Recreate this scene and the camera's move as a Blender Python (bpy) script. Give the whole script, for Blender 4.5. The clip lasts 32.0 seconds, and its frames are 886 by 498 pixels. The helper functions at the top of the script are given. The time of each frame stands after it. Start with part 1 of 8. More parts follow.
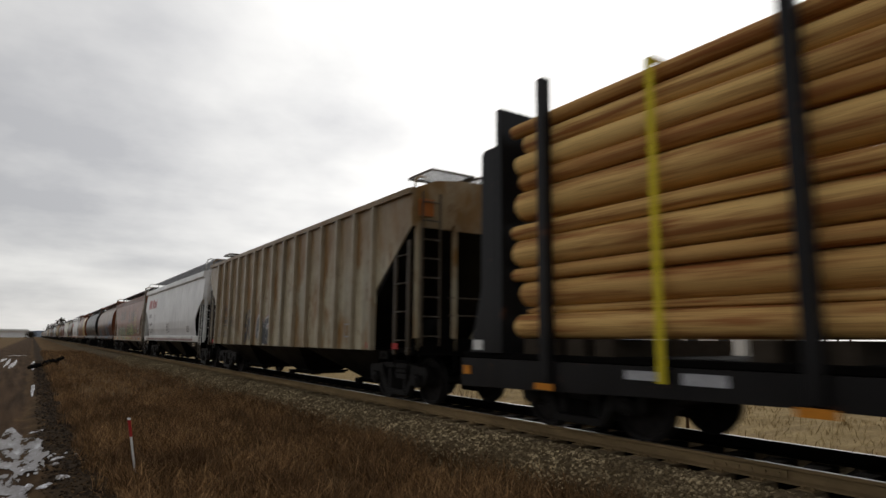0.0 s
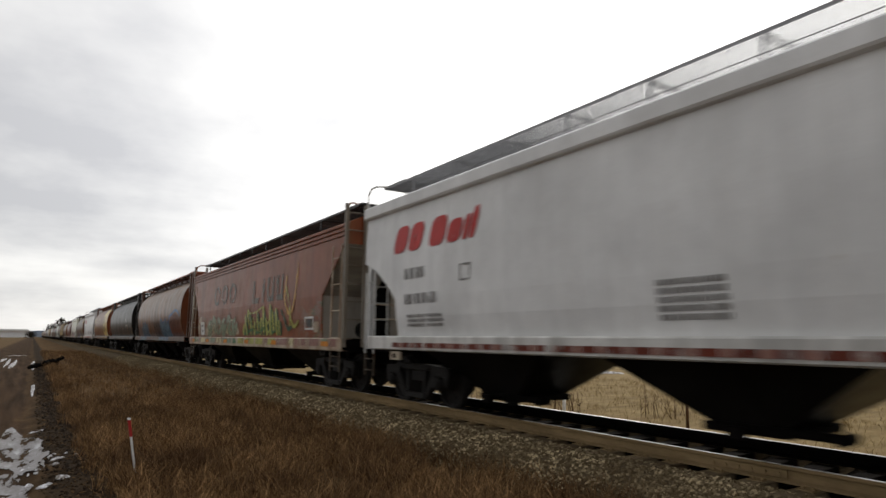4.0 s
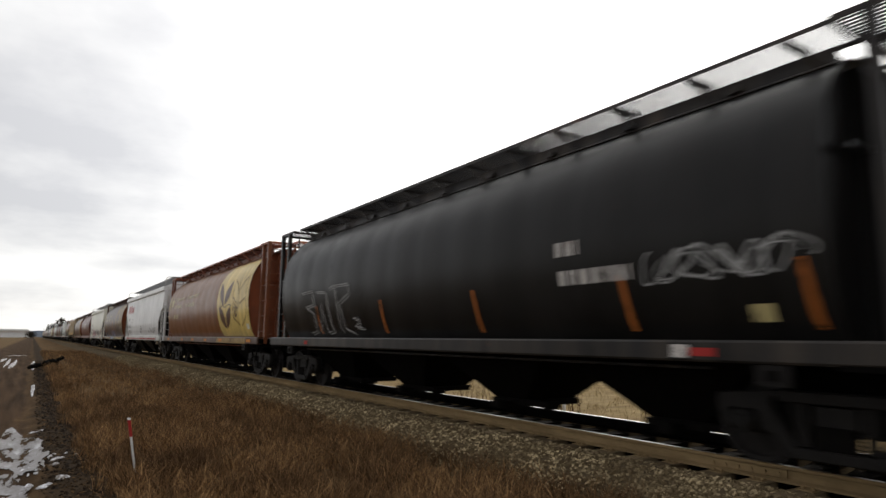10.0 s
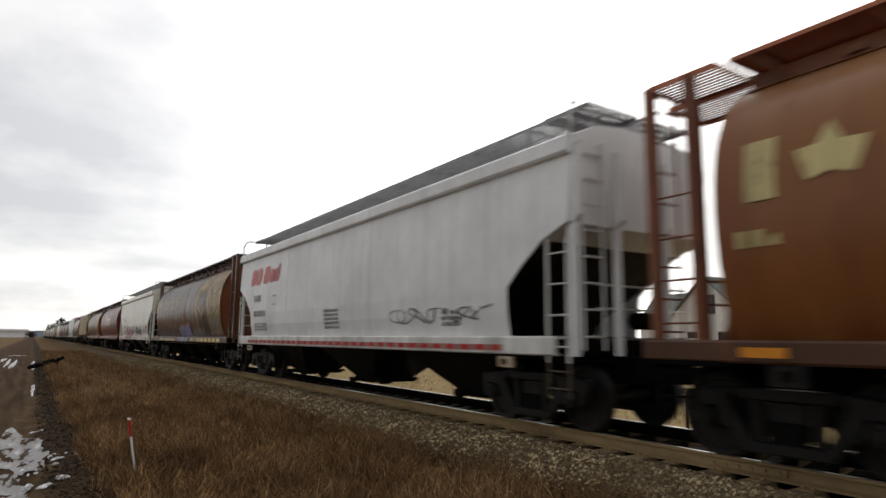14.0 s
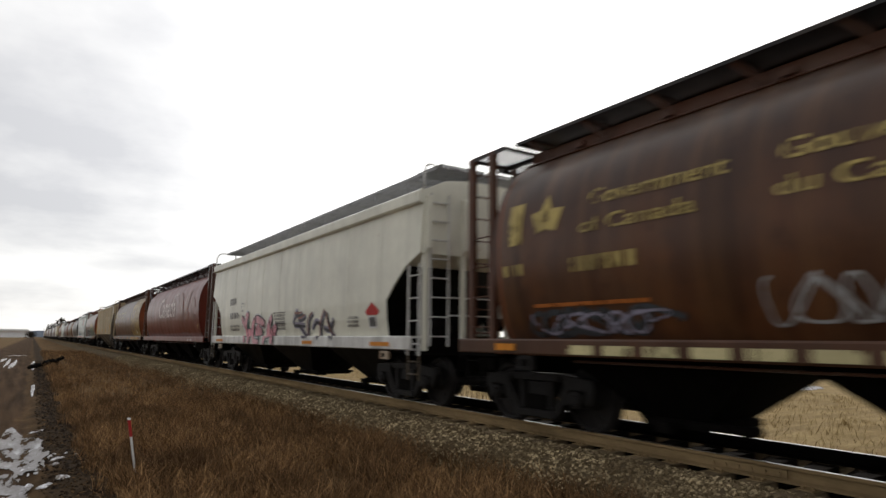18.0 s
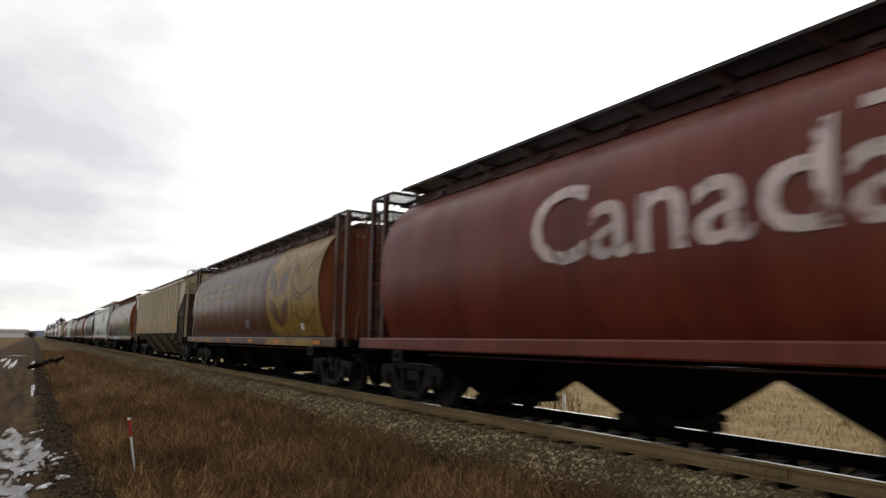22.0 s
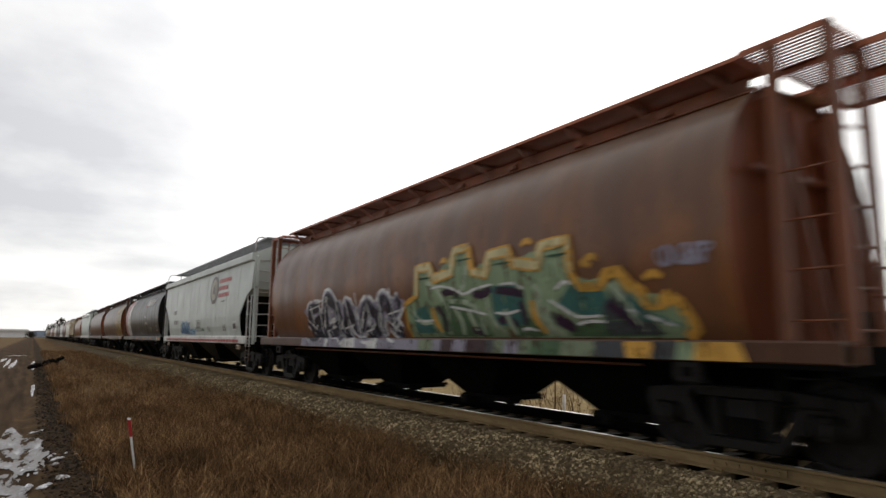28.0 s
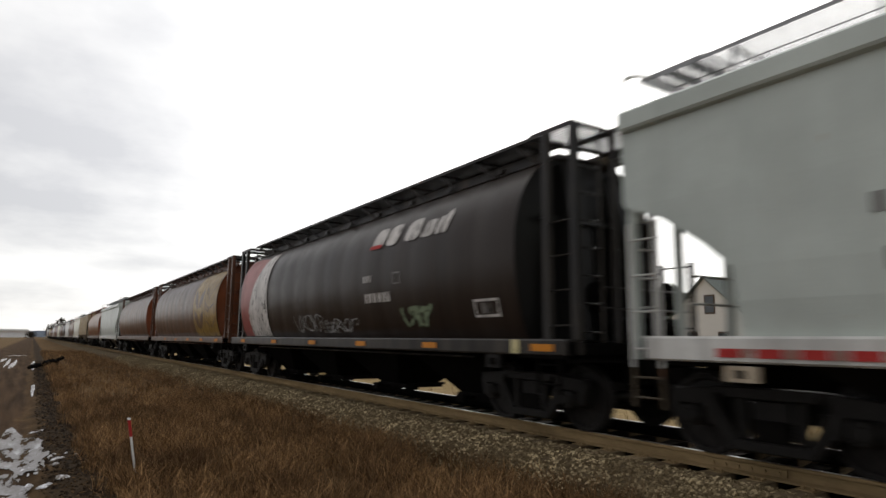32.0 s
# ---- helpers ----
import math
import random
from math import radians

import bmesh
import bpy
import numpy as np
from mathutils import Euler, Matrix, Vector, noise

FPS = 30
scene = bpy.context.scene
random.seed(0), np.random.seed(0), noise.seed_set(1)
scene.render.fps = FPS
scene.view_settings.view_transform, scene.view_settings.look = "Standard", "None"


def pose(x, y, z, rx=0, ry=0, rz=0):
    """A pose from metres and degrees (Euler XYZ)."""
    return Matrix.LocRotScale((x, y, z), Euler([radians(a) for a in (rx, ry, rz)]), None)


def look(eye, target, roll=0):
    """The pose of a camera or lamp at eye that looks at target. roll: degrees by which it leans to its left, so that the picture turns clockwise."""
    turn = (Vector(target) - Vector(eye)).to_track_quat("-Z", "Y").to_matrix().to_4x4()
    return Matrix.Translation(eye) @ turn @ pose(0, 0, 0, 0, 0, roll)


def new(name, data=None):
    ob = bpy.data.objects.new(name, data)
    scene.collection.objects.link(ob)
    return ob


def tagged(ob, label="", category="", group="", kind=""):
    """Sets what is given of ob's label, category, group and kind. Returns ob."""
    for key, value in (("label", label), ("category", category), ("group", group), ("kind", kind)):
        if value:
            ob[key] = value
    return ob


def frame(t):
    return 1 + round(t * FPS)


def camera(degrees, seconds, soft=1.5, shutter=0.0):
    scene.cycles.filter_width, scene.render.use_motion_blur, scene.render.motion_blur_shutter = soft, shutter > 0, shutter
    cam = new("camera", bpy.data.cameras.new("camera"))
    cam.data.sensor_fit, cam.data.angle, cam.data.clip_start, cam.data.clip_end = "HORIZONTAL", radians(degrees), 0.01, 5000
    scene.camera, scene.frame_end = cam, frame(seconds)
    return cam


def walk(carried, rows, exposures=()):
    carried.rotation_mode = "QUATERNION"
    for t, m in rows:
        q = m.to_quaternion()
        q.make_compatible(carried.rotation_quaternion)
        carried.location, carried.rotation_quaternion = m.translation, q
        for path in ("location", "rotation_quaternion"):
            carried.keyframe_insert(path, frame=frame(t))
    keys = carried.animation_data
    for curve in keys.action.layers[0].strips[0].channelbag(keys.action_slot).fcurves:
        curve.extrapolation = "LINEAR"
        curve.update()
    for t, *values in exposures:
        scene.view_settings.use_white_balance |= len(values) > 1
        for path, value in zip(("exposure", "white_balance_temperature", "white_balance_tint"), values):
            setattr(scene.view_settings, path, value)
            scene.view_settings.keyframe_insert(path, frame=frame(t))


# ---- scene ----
# World: x across the track, y along it (the train comes down -y), z = 0 at the top of the rails.
EYE = (0.0, 0.0, 1.2775)
SPEED = 7.9195          # metres per second
TRACK_X = 7.507         # centre line of the track
SECONDS = 32.0

cam = camera(71.49, SECONDS, soft=1.5, shutter=0.55)
STAND = pose(*EYE, 90 + 8.38, -0.54, -33.42)
walk(cam, [(0, STAND), (SECONDS, STAND)],
     exposures=[(0, -0.36), (1, -0.5), (2, -0.26), (2.5, -0.2), (4.6, 0.0), (5.2, 0.02), (6, 0.15), (14.5, 0.15), (15.6, -0.02), (16.3, -0.02), (17.2, 0.15), (SECONDS, 0.15)])

# ---- light: an overcast sky, brighter round the veiled sun beyond the train ----
SUN_AZ, SUN_EL = 48.0, 32.0     # degrees from +y towards +x, and above the horizon


def make_world():
    world = bpy.data.worlds.new("overcast_sky")
    scene.world = world
    world.use_nodes = True
    nt = world.node_tree
    nt.nodes.clear()
    N, L = nt.nodes.new, nt.links.new
    out, bg = N("ShaderNodeOutputWorld"), N("ShaderNodeBackground")
    sky = N("ShaderNodeTexSky")
    sky.sky_type, sky.sun_disc = "NISHITA", False
    sky.sun_elevation, sky.sun_rotation = radians(SUN_EL), radians(SUN_AZ)
    co = N("ShaderNodeTexCoord")
    sep = N("ShaderNodeSeparateXYZ")
    L(co.outputs["Generated"], sep.inputs[0])

    def m(op, a, b, clamp=False):
        n = N("ShaderNodeMath")
        n.operation, n.use_clamp = op, clamp
        for k, val in enumerate((a, b)):
            if isinstance(val, (int, float)):
                n.inputs[k].default_value = val
            elif val is not None:
                L(val, n.inputs[k])
        return n.outputs[0]

    zz = m("ADD", m("MAXIMUM", sep.outputs[2], 0.0), 0.30)
    flat = N("ShaderNodeCombineXYZ")
    L(m("DIVIDE", sep.outputs[0], zz), flat.inputs[0])
    L(m("DIVIDE", sep.outputs[1], zz), flat.inputs[1])
    big, small = N("ShaderNodeTexNoise"), N("ShaderNodeTexNoise")
    for n, sc, det, rough in ((big, 0.85, 3.0, 0.5), (small, 2.3, 6.0, 0.52)):
        L(flat.outputs[0], n.inputs["Vector"])
        n.inputs["Scale"].default_value, n.inputs["Detail"].default_value, n.inputs["Roughness"].default_value = sc, det, rough
    # flat layers of cloud seen edge-on towards the horizon
    layer = N("ShaderNodeTexNoise")
    squash = N("ShaderNodeMapping")
    squash.inputs["Scale"].default_value, squash.inputs["Location"].default_value = (1.6, 1.6, 13.0), (2.0, 5.0, 0.3)
    L(co.outputs["Generated"], squash.inputs["Vector"])
    L(squash.outputs[0], layer.inputs["Vector"])
    layer.inputs["Scale"].default_value, layer.inputs["Detail"].default_value, layer.inputs["Roughness"].default_value = 1.1, 6.0, 0.55
    lid = m("POWER", m("SUBTRACT", 1.0, m("MAXIMUM", sep.outputs[2], 0.0)), 5.0)
    cloud = m("ADD", m("MULTIPLY", big.outputs["Fac"], 0.55), m("MULTIPLY", small.outputs["Fac"], 0.45))
    cloud = m("ADD", cloud, m("MULTIPLY", m("MULTIPLY", m("SUBTRACT", layer.outputs["Fac"], 0.5), lid), 0.75))
    sun_way = Vector((math.sin(radians(SUN_AZ)) * math.cos(radians(SUN_EL)), math.cos(radians(SUN_AZ)) * math.cos(radians(SUN_EL)), math.sin(radians(SUN_EL))))
    dot = N("ShaderNodeVectorMath")
    dot.operation = "DOT_PRODUCT"
    L(co.outputs["Generated"], dot.inputs[0])
    dot.inputs[1].default_value = sun_way
    glow = m("POWER", m("MAXIMUM", dot.outputs["Value"], 0.0), 4.0)
    # grey undersides where the cloud is thick, white where it is thin
    thick = N("ShaderNodeMapRange")
    thick.inputs["From Min"].default_value, thick.inputs["From Max"].default_value = 0.20, 0.46
    low = m("MULTIPLY", m("POWER", m("SUBTRACT", 1.0, m("MAXIMUM", sep.outputs[2], 0.0)), 9.0), 0.20)
    L(m("SUBTRACT", m("SUBTRACT", cloud, m("MULTIPLY", glow, 0.36)), low), thick.inputs["Value"])
    tone = N("ShaderNodeMixRGB")
    tone.inputs["Color1"].default_value = (1.0, 0.985, 0.955, 1)
    tone.inputs["Color2"].default_value = (0.57, 0.57, 0.585, 1)
    L(thick.outputs[0], tone.inputs["Fac"])
    lit = N("ShaderNodeMixRGB")
    lit.blend_type = "MULTIPLY"
    lit.inputs["Fac"].default_value = 1.0
    L(tone.outputs[0], lit.inputs["Color1"])
    gain = N("ShaderNodeCombineXYZ")
    amount = m("ADD", 1.0, m("MULTIPLY", glow, 0.75))
    for k in range(3):
        L(amount, gain.inputs[k])
    L(gain.outputs[0], lit.inputs["Color2"])
    veil = N("ShaderNodeMixRGB")
    veil.inputs["Fac"].default_value = 0.94
    dim = N("ShaderNodeMixRGB")
    dim.blend_type = "MULTIPLY"
    dim.inputs["Fac"].default_value = 1.0
    dim.inputs["Color2"].default_value = (0.1, 0.1, 0.1, 1)
    L(sky.outputs[0], dim.inputs["Color1"])
    L(dim.outputs[0], veil.inputs["Color1"])
    L(lit.outputs[0], veil.inputs["Color2"])
    L(veil.outputs[0], bg.inputs["Color"])
    bg.inputs["Strength"].default_value = 1.0
    L(bg.outputs[0], out.inputs["Surface"])
    sun = bpy.data.lights.new("sun", "SUN")
    sun.energy, sun.angle, sun.color = 0.8, radians(14), (1.0, 0.96, 0.9)
    ob = new("sun", sun)
    ob.matrix_world = look(sun_way * 60, (0, 0, 0))


make_world()

# ---- materials ----
MATS = {}


def shader(name):
    mat = bpy.data.materials.new(name)
    mat.use_nodes = True
    nt = mat.node_tree
    return mat, nt, nt.nodes["Principled BSDF"]


def nz(nt, vec, scale, detail=4.0, rough=0.55):
    n = nt.nodes.new("ShaderNodeTexNoise")
    n.inputs["Scale"].default_value, n.inputs["Detail"].default_value, n.inputs["Roughness"].default_value = scale, detail, rough
    nt.links.new(vec, n.inputs["Vector"])
    return n.outputs["Fac"]


def ramp(nt, fac, lo, hi, a=0.0, b=1.0):
    n = nt.nodes.new("ShaderNodeMapRange")
    n.inputs["From Min"].default_value, n.inputs["From Max"].default_value = lo, hi
    n.inputs["To Min"].default_value, n.inputs["To Max"].default_value = a, b
    nt.links.new(fac, n.inputs["Value"])
    return n.outputs[0]


def mix(nt, fac, a, b, mode="MIX"):
    n = nt.nodes.new("ShaderNodeMixRGB")
    n.blend_type = mode
    for key, val in (("Fac", fac), ("Color1", a), ("Color2", b)):
        if isinstance(val, (int, float)):
            n.inputs[key].default_value = val
        elif isinstance(val, tuple):
            n.inputs[key].default_value = (*val, 1)
        else:
            nt.links.new(val, n.inputs[key])
    return n.outputs[0]


def coords(nt, stretch=(1, 1, 1), shift=(0, 0, 0)):
    co, mp = nt.nodes.new("ShaderNodeTexCoord"), nt.nodes.new("ShaderNodeMapping")
    mp.inputs["Scale"].default_value, mp.inputs["Location"].default_value = stretch, shift
    nt.links.new(co.outputs["Object"], mp.inputs["Vector"])
    return mp.outputs[0]


def relief(nt, bsdf, fac, strength, distance=0.01):
    b = nt.nodes.new("ShaderNodeBump")
    b.inputs["Strength"].default_value, b.inputs["Distance"].default_value = strength, distance
    nt.links.new(fac, b.inputs["Height"])
    nt.links.new(b.outputs[0], bsdf.inputs["Normal"])


def paint(name, base, rust=(0.16, 0.06, 0.025), wear=0.3, dirt=0.35, streak=0.4, rough=0.30, gloss=0.17, seed=0.0, dust=(0.13, 0.105, 0.08), crown=None, blotch=None, flake=0.0, peel=None):
    """Weathered paint on steel: faded, streaked from above, with rust patches and road dirt."""
    if name in MATS:
        return MATS[name]
    mat, nt, bsdf = shader(name)
    sh = (seed * 3.7, seed * 5.1, seed * 1.3)
    v = coords(nt, shift=sh)
    vs = coords(nt, (1.0, 2.6, 0.16), sh)
    fade = nz(nt, v, 0.7, 5)
    col = mix(nt, ramp(nt, fade, 0.3, 0.7), tuple(c * 0.86 for c in base), tuple(min(1, c * 1.12 + 0.008) for c in base))
    # broad upright bands of darker and of dustier tone along the panels
    band = nz(nt, coords(nt, (0.02, 1.0, 0.04), sh), 1.5, 3, 0.5)
    col = mix(nt, ramp(nt, band, 0.36, 0.48, 1.1 * streak, 0.0), col, tuple(0.42 * c for c in base))
    col = mix(nt, ramp(nt, band, 0.52, 0.66, 0.0, 0.8 * streak), col, tuple(0.4 * c + 0.6 * d for c, d in zip(base, dust)))
    if blotch:
        spots = nz(nt, coords(nt, (1, 1, 0.55), (sh[2], sh[0], sh[1])), 1.1, 7, 0.62)
        col = mix(nt, ramp(nt, spots, 0.48, 0.60, 0.0, blotch[1]), col, blotch[0])
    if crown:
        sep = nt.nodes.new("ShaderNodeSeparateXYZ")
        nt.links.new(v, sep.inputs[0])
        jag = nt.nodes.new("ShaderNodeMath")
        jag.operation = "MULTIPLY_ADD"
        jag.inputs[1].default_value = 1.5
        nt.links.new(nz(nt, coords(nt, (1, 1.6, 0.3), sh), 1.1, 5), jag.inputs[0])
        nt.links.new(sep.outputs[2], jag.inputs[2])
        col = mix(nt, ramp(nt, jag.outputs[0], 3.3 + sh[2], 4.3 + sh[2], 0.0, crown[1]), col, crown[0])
    runs = ramp(nt, nz(nt, vs, 1.6, 6, 0.6), 0.46, 0.74, 0.0, streak)
    col = mix(nt, runs, col, dust)
    grime = ramp(nt, nz(nt, v, 2.3, 8, 0.65), 0.45, 0.75, 0.0, dirt)
    col = mix(nt, grime, col, tuple(c * 0.5 for c in dust))
    patches = ramp(nt, nz(nt, coords(nt, (1, 1, 0.6), (sh[1], sh[0], 0)), 3.1, 10, 0.7), 0.66 - 0.22 * wear, 0.70 - 0.10 * wear, 0.0, min(1.0, 0.5 + wear * 0.5))
    col = mix(nt, patches, col, rust)
    # thin runs of rain-washed soot and rust below the seams
    drips = nz(nt, coords(nt, (1.0, 7.0, 0.22), sh), 2.2, 7, 0.62)
    col = mix(nt, ramp(nt, drips, 0.54, 0.70, 0.0, 0.75 * streak), col, tuple(0.45 * c for c in base))
    col = mix(nt, ramp(nt, drips, 0.46, 0.34, 0.0, 0.55 * streak), col, tuple(0.5 * c + 0.5 * d for c, d in zip(base, dust)))
    if peel:
        # old coats showing through where the paint has come away, low on the side
        reach, from_s, coats = peel
        sp = nt.nodes.new("ShaderNodeSeparateXYZ")
        nt.links.new(coords(nt), sp.inputs[0])
        edge = nt.nodes.new("ShaderNodeMath")
        edge.operation = "MULTIPLY_ADD"
        edge.inputs[1].default_value = -1.7
        nt.links.new(nz(nt, coords(nt, (1, 0.7, 1.2)), 1.4, 8, 0.65), edge.inputs[0])
        nt.links.new(sp.outputs[2], edge.inputs[2])
        where = mix(nt, ramp(nt, edge.outputs[0], reach - 0.85, reach - 1.0), (0, 0, 0), (1, 1, 1))
        far = nt.nodes.new("ShaderNodeMath")
        far.operation = "SUBTRACT"
        far.inputs[1].default_value = 0.5 * (from_s + 3.2)
        nt.links.new(sp.outputs[1], far.inputs[0])
        apart = nt.nodes.new("ShaderNodeMath")
        apart.operation = "ABSOLUTE"
        nt.links.new(far.outputs[0], apart.inputs[0])
        where = mix(nt, ramp(nt, apart.outputs[0], 0.5 * (from_s - 3.2), 0.5 * (from_s - 3.2) + 0.8), (0, 0, 0), where)
        skin = coats[0]
        for k, tone in enumerate(coats[1:]):
            skin = mix(nt, ramp(nt, nz(nt, coords(nt, (1, 0.8, 1.3), (k * 7.3, k * 3.1, k * 1.7)), 1.9 + 0.9 * k, 9, 0.68), 0.49, 0.55), skin, tone)
        col = mix(nt, where, col, skin)
    fine = nz(nt, v, 45, 3)
    col = mix(nt, ramp(nt, fine, 0.3, 0.7, 0.0, 0.18), col, tuple(c * 0.6 for c in base))
    nt.links.new(col, bsdf.inputs["Base Color"])
    if flake:
        # worn coat: gaps through which the side shows
        worn = nz(nt, coords(nt, (1, 1.0, 0.7), (sh[1], sh[2], sh[0])), 4.2, 9, 0.68)
        runs = nz(nt, coords(nt, (1, 9.0, 0.9), sh), 1.6, 6, 0.6)
        gone = mix(nt, 0.45, worn, runs)
        keep = ramp(nt, gone, 0.36 + 0.16 * flake, 0.42 + 0.20 * flake, 0.0, 1.0)
        hole, both, out = nt.nodes.new("ShaderNodeBsdfTransparent"), nt.nodes.new("ShaderNodeMixShader"), nt.nodes["Material Output"]
        nt.links.new(keep, both.inputs[0])
        nt.links.new(hole.outputs[0], both.inputs[1])
        nt.links.new(bsdf.outputs[0], both.inputs[2])
        nt.links.new(both.outputs[0], out.inputs["Surface"])
    nt.links.new(ramp(nt, grime, 0, 1, rough, min(1, rough + 0.3)), bsdf.inputs["Roughness"])
    bsdf.inputs["Specular IOR Level"].default_value = gloss
    relief(nt, bsdf, nz(nt, v, 2.2, 4), 0.05, 0.02)
    MATS[name] = mat
    return mat


def plain(name, base, rough=0.6, metal=0.0, spread=0.25, scale=9.0, bump=0.0, stretch=(1, 1, 1)):
    """A surface with grain at two scales."""
    if name in MATS:
        return MATS[name]
    mat, nt, bsdf = shader(name)
    v = coords(nt, stretch)
    a, b = nz(nt, v, scale, 6), nz(nt, v, scale * 7, 4)
    col = mix(nt, ramp(nt, a, 0.3, 0.7), tuple(c * (1 - spread) for c in base), tuple(min(1, c * (1 + spread)) for c in base))
    col = mix(nt, ramp(nt, b, 0.35, 0.7, 0, 0.3), col, tuple(c * 0.55 for c in base))
    nt.links.new(col, bsdf.inputs["Base Color"])
    bsdf.inputs["Roughness"].default_value, bsdf.inputs["Metallic"].default_value = rough, metal
    bsdf.inputs["Specular IOR Level"].default_value = 0.5 if rough < 0.5 else 0.2 if rough < 0.8 else 0.03
    if bump:
        relief(nt, bsdf, b, bump, 0.02)
    MATS[name] = mat
    return mat


def pieces(name, dark, light, rough=0.8, island=False, drift=None, skew=1.0):
    """Many small pieces, each with a tone of its own."""
    if name in MATS:
        return MATS[name]
    mat, nt, bsdf = shader(name)
    if island:
        rnd = nt.nodes.new("ShaderNodeNewGeometry").outputs["Random Per Island"]
    else:
        rnd = nt.nodes.new("ShaderNodeObjectInfo").outputs["Random"]
    v = coords(nt)
    if skew != 1.0:
        pw = nt.nodes.new("ShaderNodeMath")
        pw.operation = "POWER"
        pw.inputs[1].default_value = skew
        nt.links.new(rnd, pw.inputs[0])
        rnd = pw.outputs[0]
    col = mix(nt, rnd, dark, light)
    if drift:
        # broad darker drifts over many pieces
        col = mix(nt, ramp(nt, nz(nt, v, drift[0], 4), 0.42, 0.66, 0, 0.8), col, drift[1])
        col = mix(nt, ramp(nt, nz(nt, v, drift[0] * 4.3, 5), 0.50, 0.68, 0, 0.7), col, tuple(0.7 * c for c in drift[1]))
    col = mix(nt, ramp(nt, nz(nt, v, 14, 5), 0.4, 0.75, 0, 0.45), col, tuple(c * 0.5 for c in dark))
    nt.links.new(col, bsdf.inputs["Base Color"])
    bsdf.inputs["Roughness"].default_value = rough
    bsdf.inputs["Specular IOR Level"].default_value = 0.05
    MATS[name] = mat
    return mat


def ground_material():
    """Dead grass on soil, a dirt lane beside it, straw-coloured stubble beyond the track."""
    mat, nt, bsdf = shader("ground")
    v = coords(nt)
    sep = nt.nodes.new("ShaderNodeSeparateXYZ")
    nt.links.new(v, sep.inputs[0])
    wob = nz(nt, v, 0.5, 5)
    add = nt.nodes.new("ShaderNodeMath")
    add.operation = "MULTIPLY_ADD"
    add.inputs[1].default_value, add.inputs[2].default_value = 1.2, -0.6
    nt.links.new(wob, add.inputs[0])
    px = nt.nodes.new("ShaderNodeMath")
    nt.links.new(sep.outputs[0], px.inputs[0])
    nt.links.new(add.outputs[0], px.inputs[1])
    grain, coarse = nz(nt, v, 22, 6, 0.65), nz(nt, v, 1.1, 6)
    weeds = mix(nt, ramp(nt, coarse, 0.3, 0.7), (0.080, 0.049, 0.023), (0.21, 0.128, 0.057))
    straw = mix(nt, ramp(nt, coarse, 0.3, 0.7), (0.26, 0.185, 0.085), (0.40, 0.30, 0.15))
    straw = mix(nt, ramp(nt, nz(nt, coords(nt, (0.25, 2.2, 1)), 1.2, 6), 0.45, 0.7, 0, 0.6), straw, (0.17, 0.115, 0.06))
    mud = mix(nt, ramp(nt, nz(nt, coords(nt, (2.5, 0.12, 1)), 1.5, 6), 0.35, 0.65), (0.036, 0.022, 0.012), (0.085, 0.052, 0.029))
    field = mix(nt, ramp(nt, coarse, 0.3, 0.7), (0.10, 0.066, 0.032), (0.18, 0.12, 0.060))
    col = mix(nt, ramp(nt, px.outputs[0], -0.1, 0.35), mud, weeds)
    # the dark weedy ditch along the lane
    ditch = mix(nt, ramp(nt, px.outputs[0], 0.05, 0.35), (0.0, 0.0, 0.0), (1.0, 1.0, 1.0))
    ditch = mix(nt, ramp(nt, px.outputs[0], 0.95, 1.35), ditch, (0.0, 0.0, 0.0))
    col = mix(nt, ditch, col, mix(nt, ramp(nt, coarse, 0.3, 0.7), (0.020, 0.014, 0.009), (0.055, 0.037, 0.021)))
    col = mix(nt, ramp(nt, px.outputs[0], -4.2, -3.4), field, col)
    col = mix(nt, ramp(nt, px.outputs[0], 8.8, 9.4), col, straw)
    col = mix(nt, ramp(nt, grain, 0.4, 0.75, 0, 0.5), col, (0.045, 0.031, 0.018))
    nt.links.new(col, bsdf.inputs["Base Color"])
    bsdf.inputs["Roughness"].default_value = 0.95
    bsdf.inputs["Specular IOR Level"].default_value = 0.04
    relief(nt, bsdf, grain, 0.6, 0.05)
    return mat


def slush_material():
    """Wet refrozen slush over mud, with mud showing through and a ragged rim."""
    mat, nt, bsdf = shader("slush_over_mud")
    v = coords(nt, (3.4, 0.8, 1))
    lumps, grit = nz(nt, v, 1.7, 8, 0.62), nz(nt, coords(nt), 16, 5)
    col = mix(nt, ramp(nt, lumps, 0.40, 0.62), (0.07, 0.052, 0.036), (0.34, 0.33, 0.335))
    col = mix(nt, ramp(nt, lumps, 0.62, 0.68), col, (0.50, 0.50, 0.51))
    col = mix(nt, ramp(nt, grit, 0.45, 0.7, 0, 0.45), col, (0.11, 0.09, 0.07))
    nt.links.new(col, bsdf.inputs["Base Color"])
    nt.links.new(ramp(nt, lumps, 0.35, 0.6, 0.18, 0.7), bsdf.inputs["Roughness"])
    bsdf.inputs["Specular IOR Level"].default_value = 0.3
    relief(nt, bsdf, lumps, 0.5, 0.04)
    hole, both, out = nt.nodes.new("ShaderNodeBsdfTransparent"), nt.nodes.new("ShaderNodeMixShader"), nt.nodes["Material Output"]
    nt.links.new(ramp(nt, lumps, 0.41, 0.46), both.inputs[0])
    nt.links.new(hole.outputs[0], both.inputs[1])
    nt.links.new(bsdf.outputs[0], both.inputs[2])
    nt.links.new(both.outputs[0], out.inputs["Surface"])
    return mat


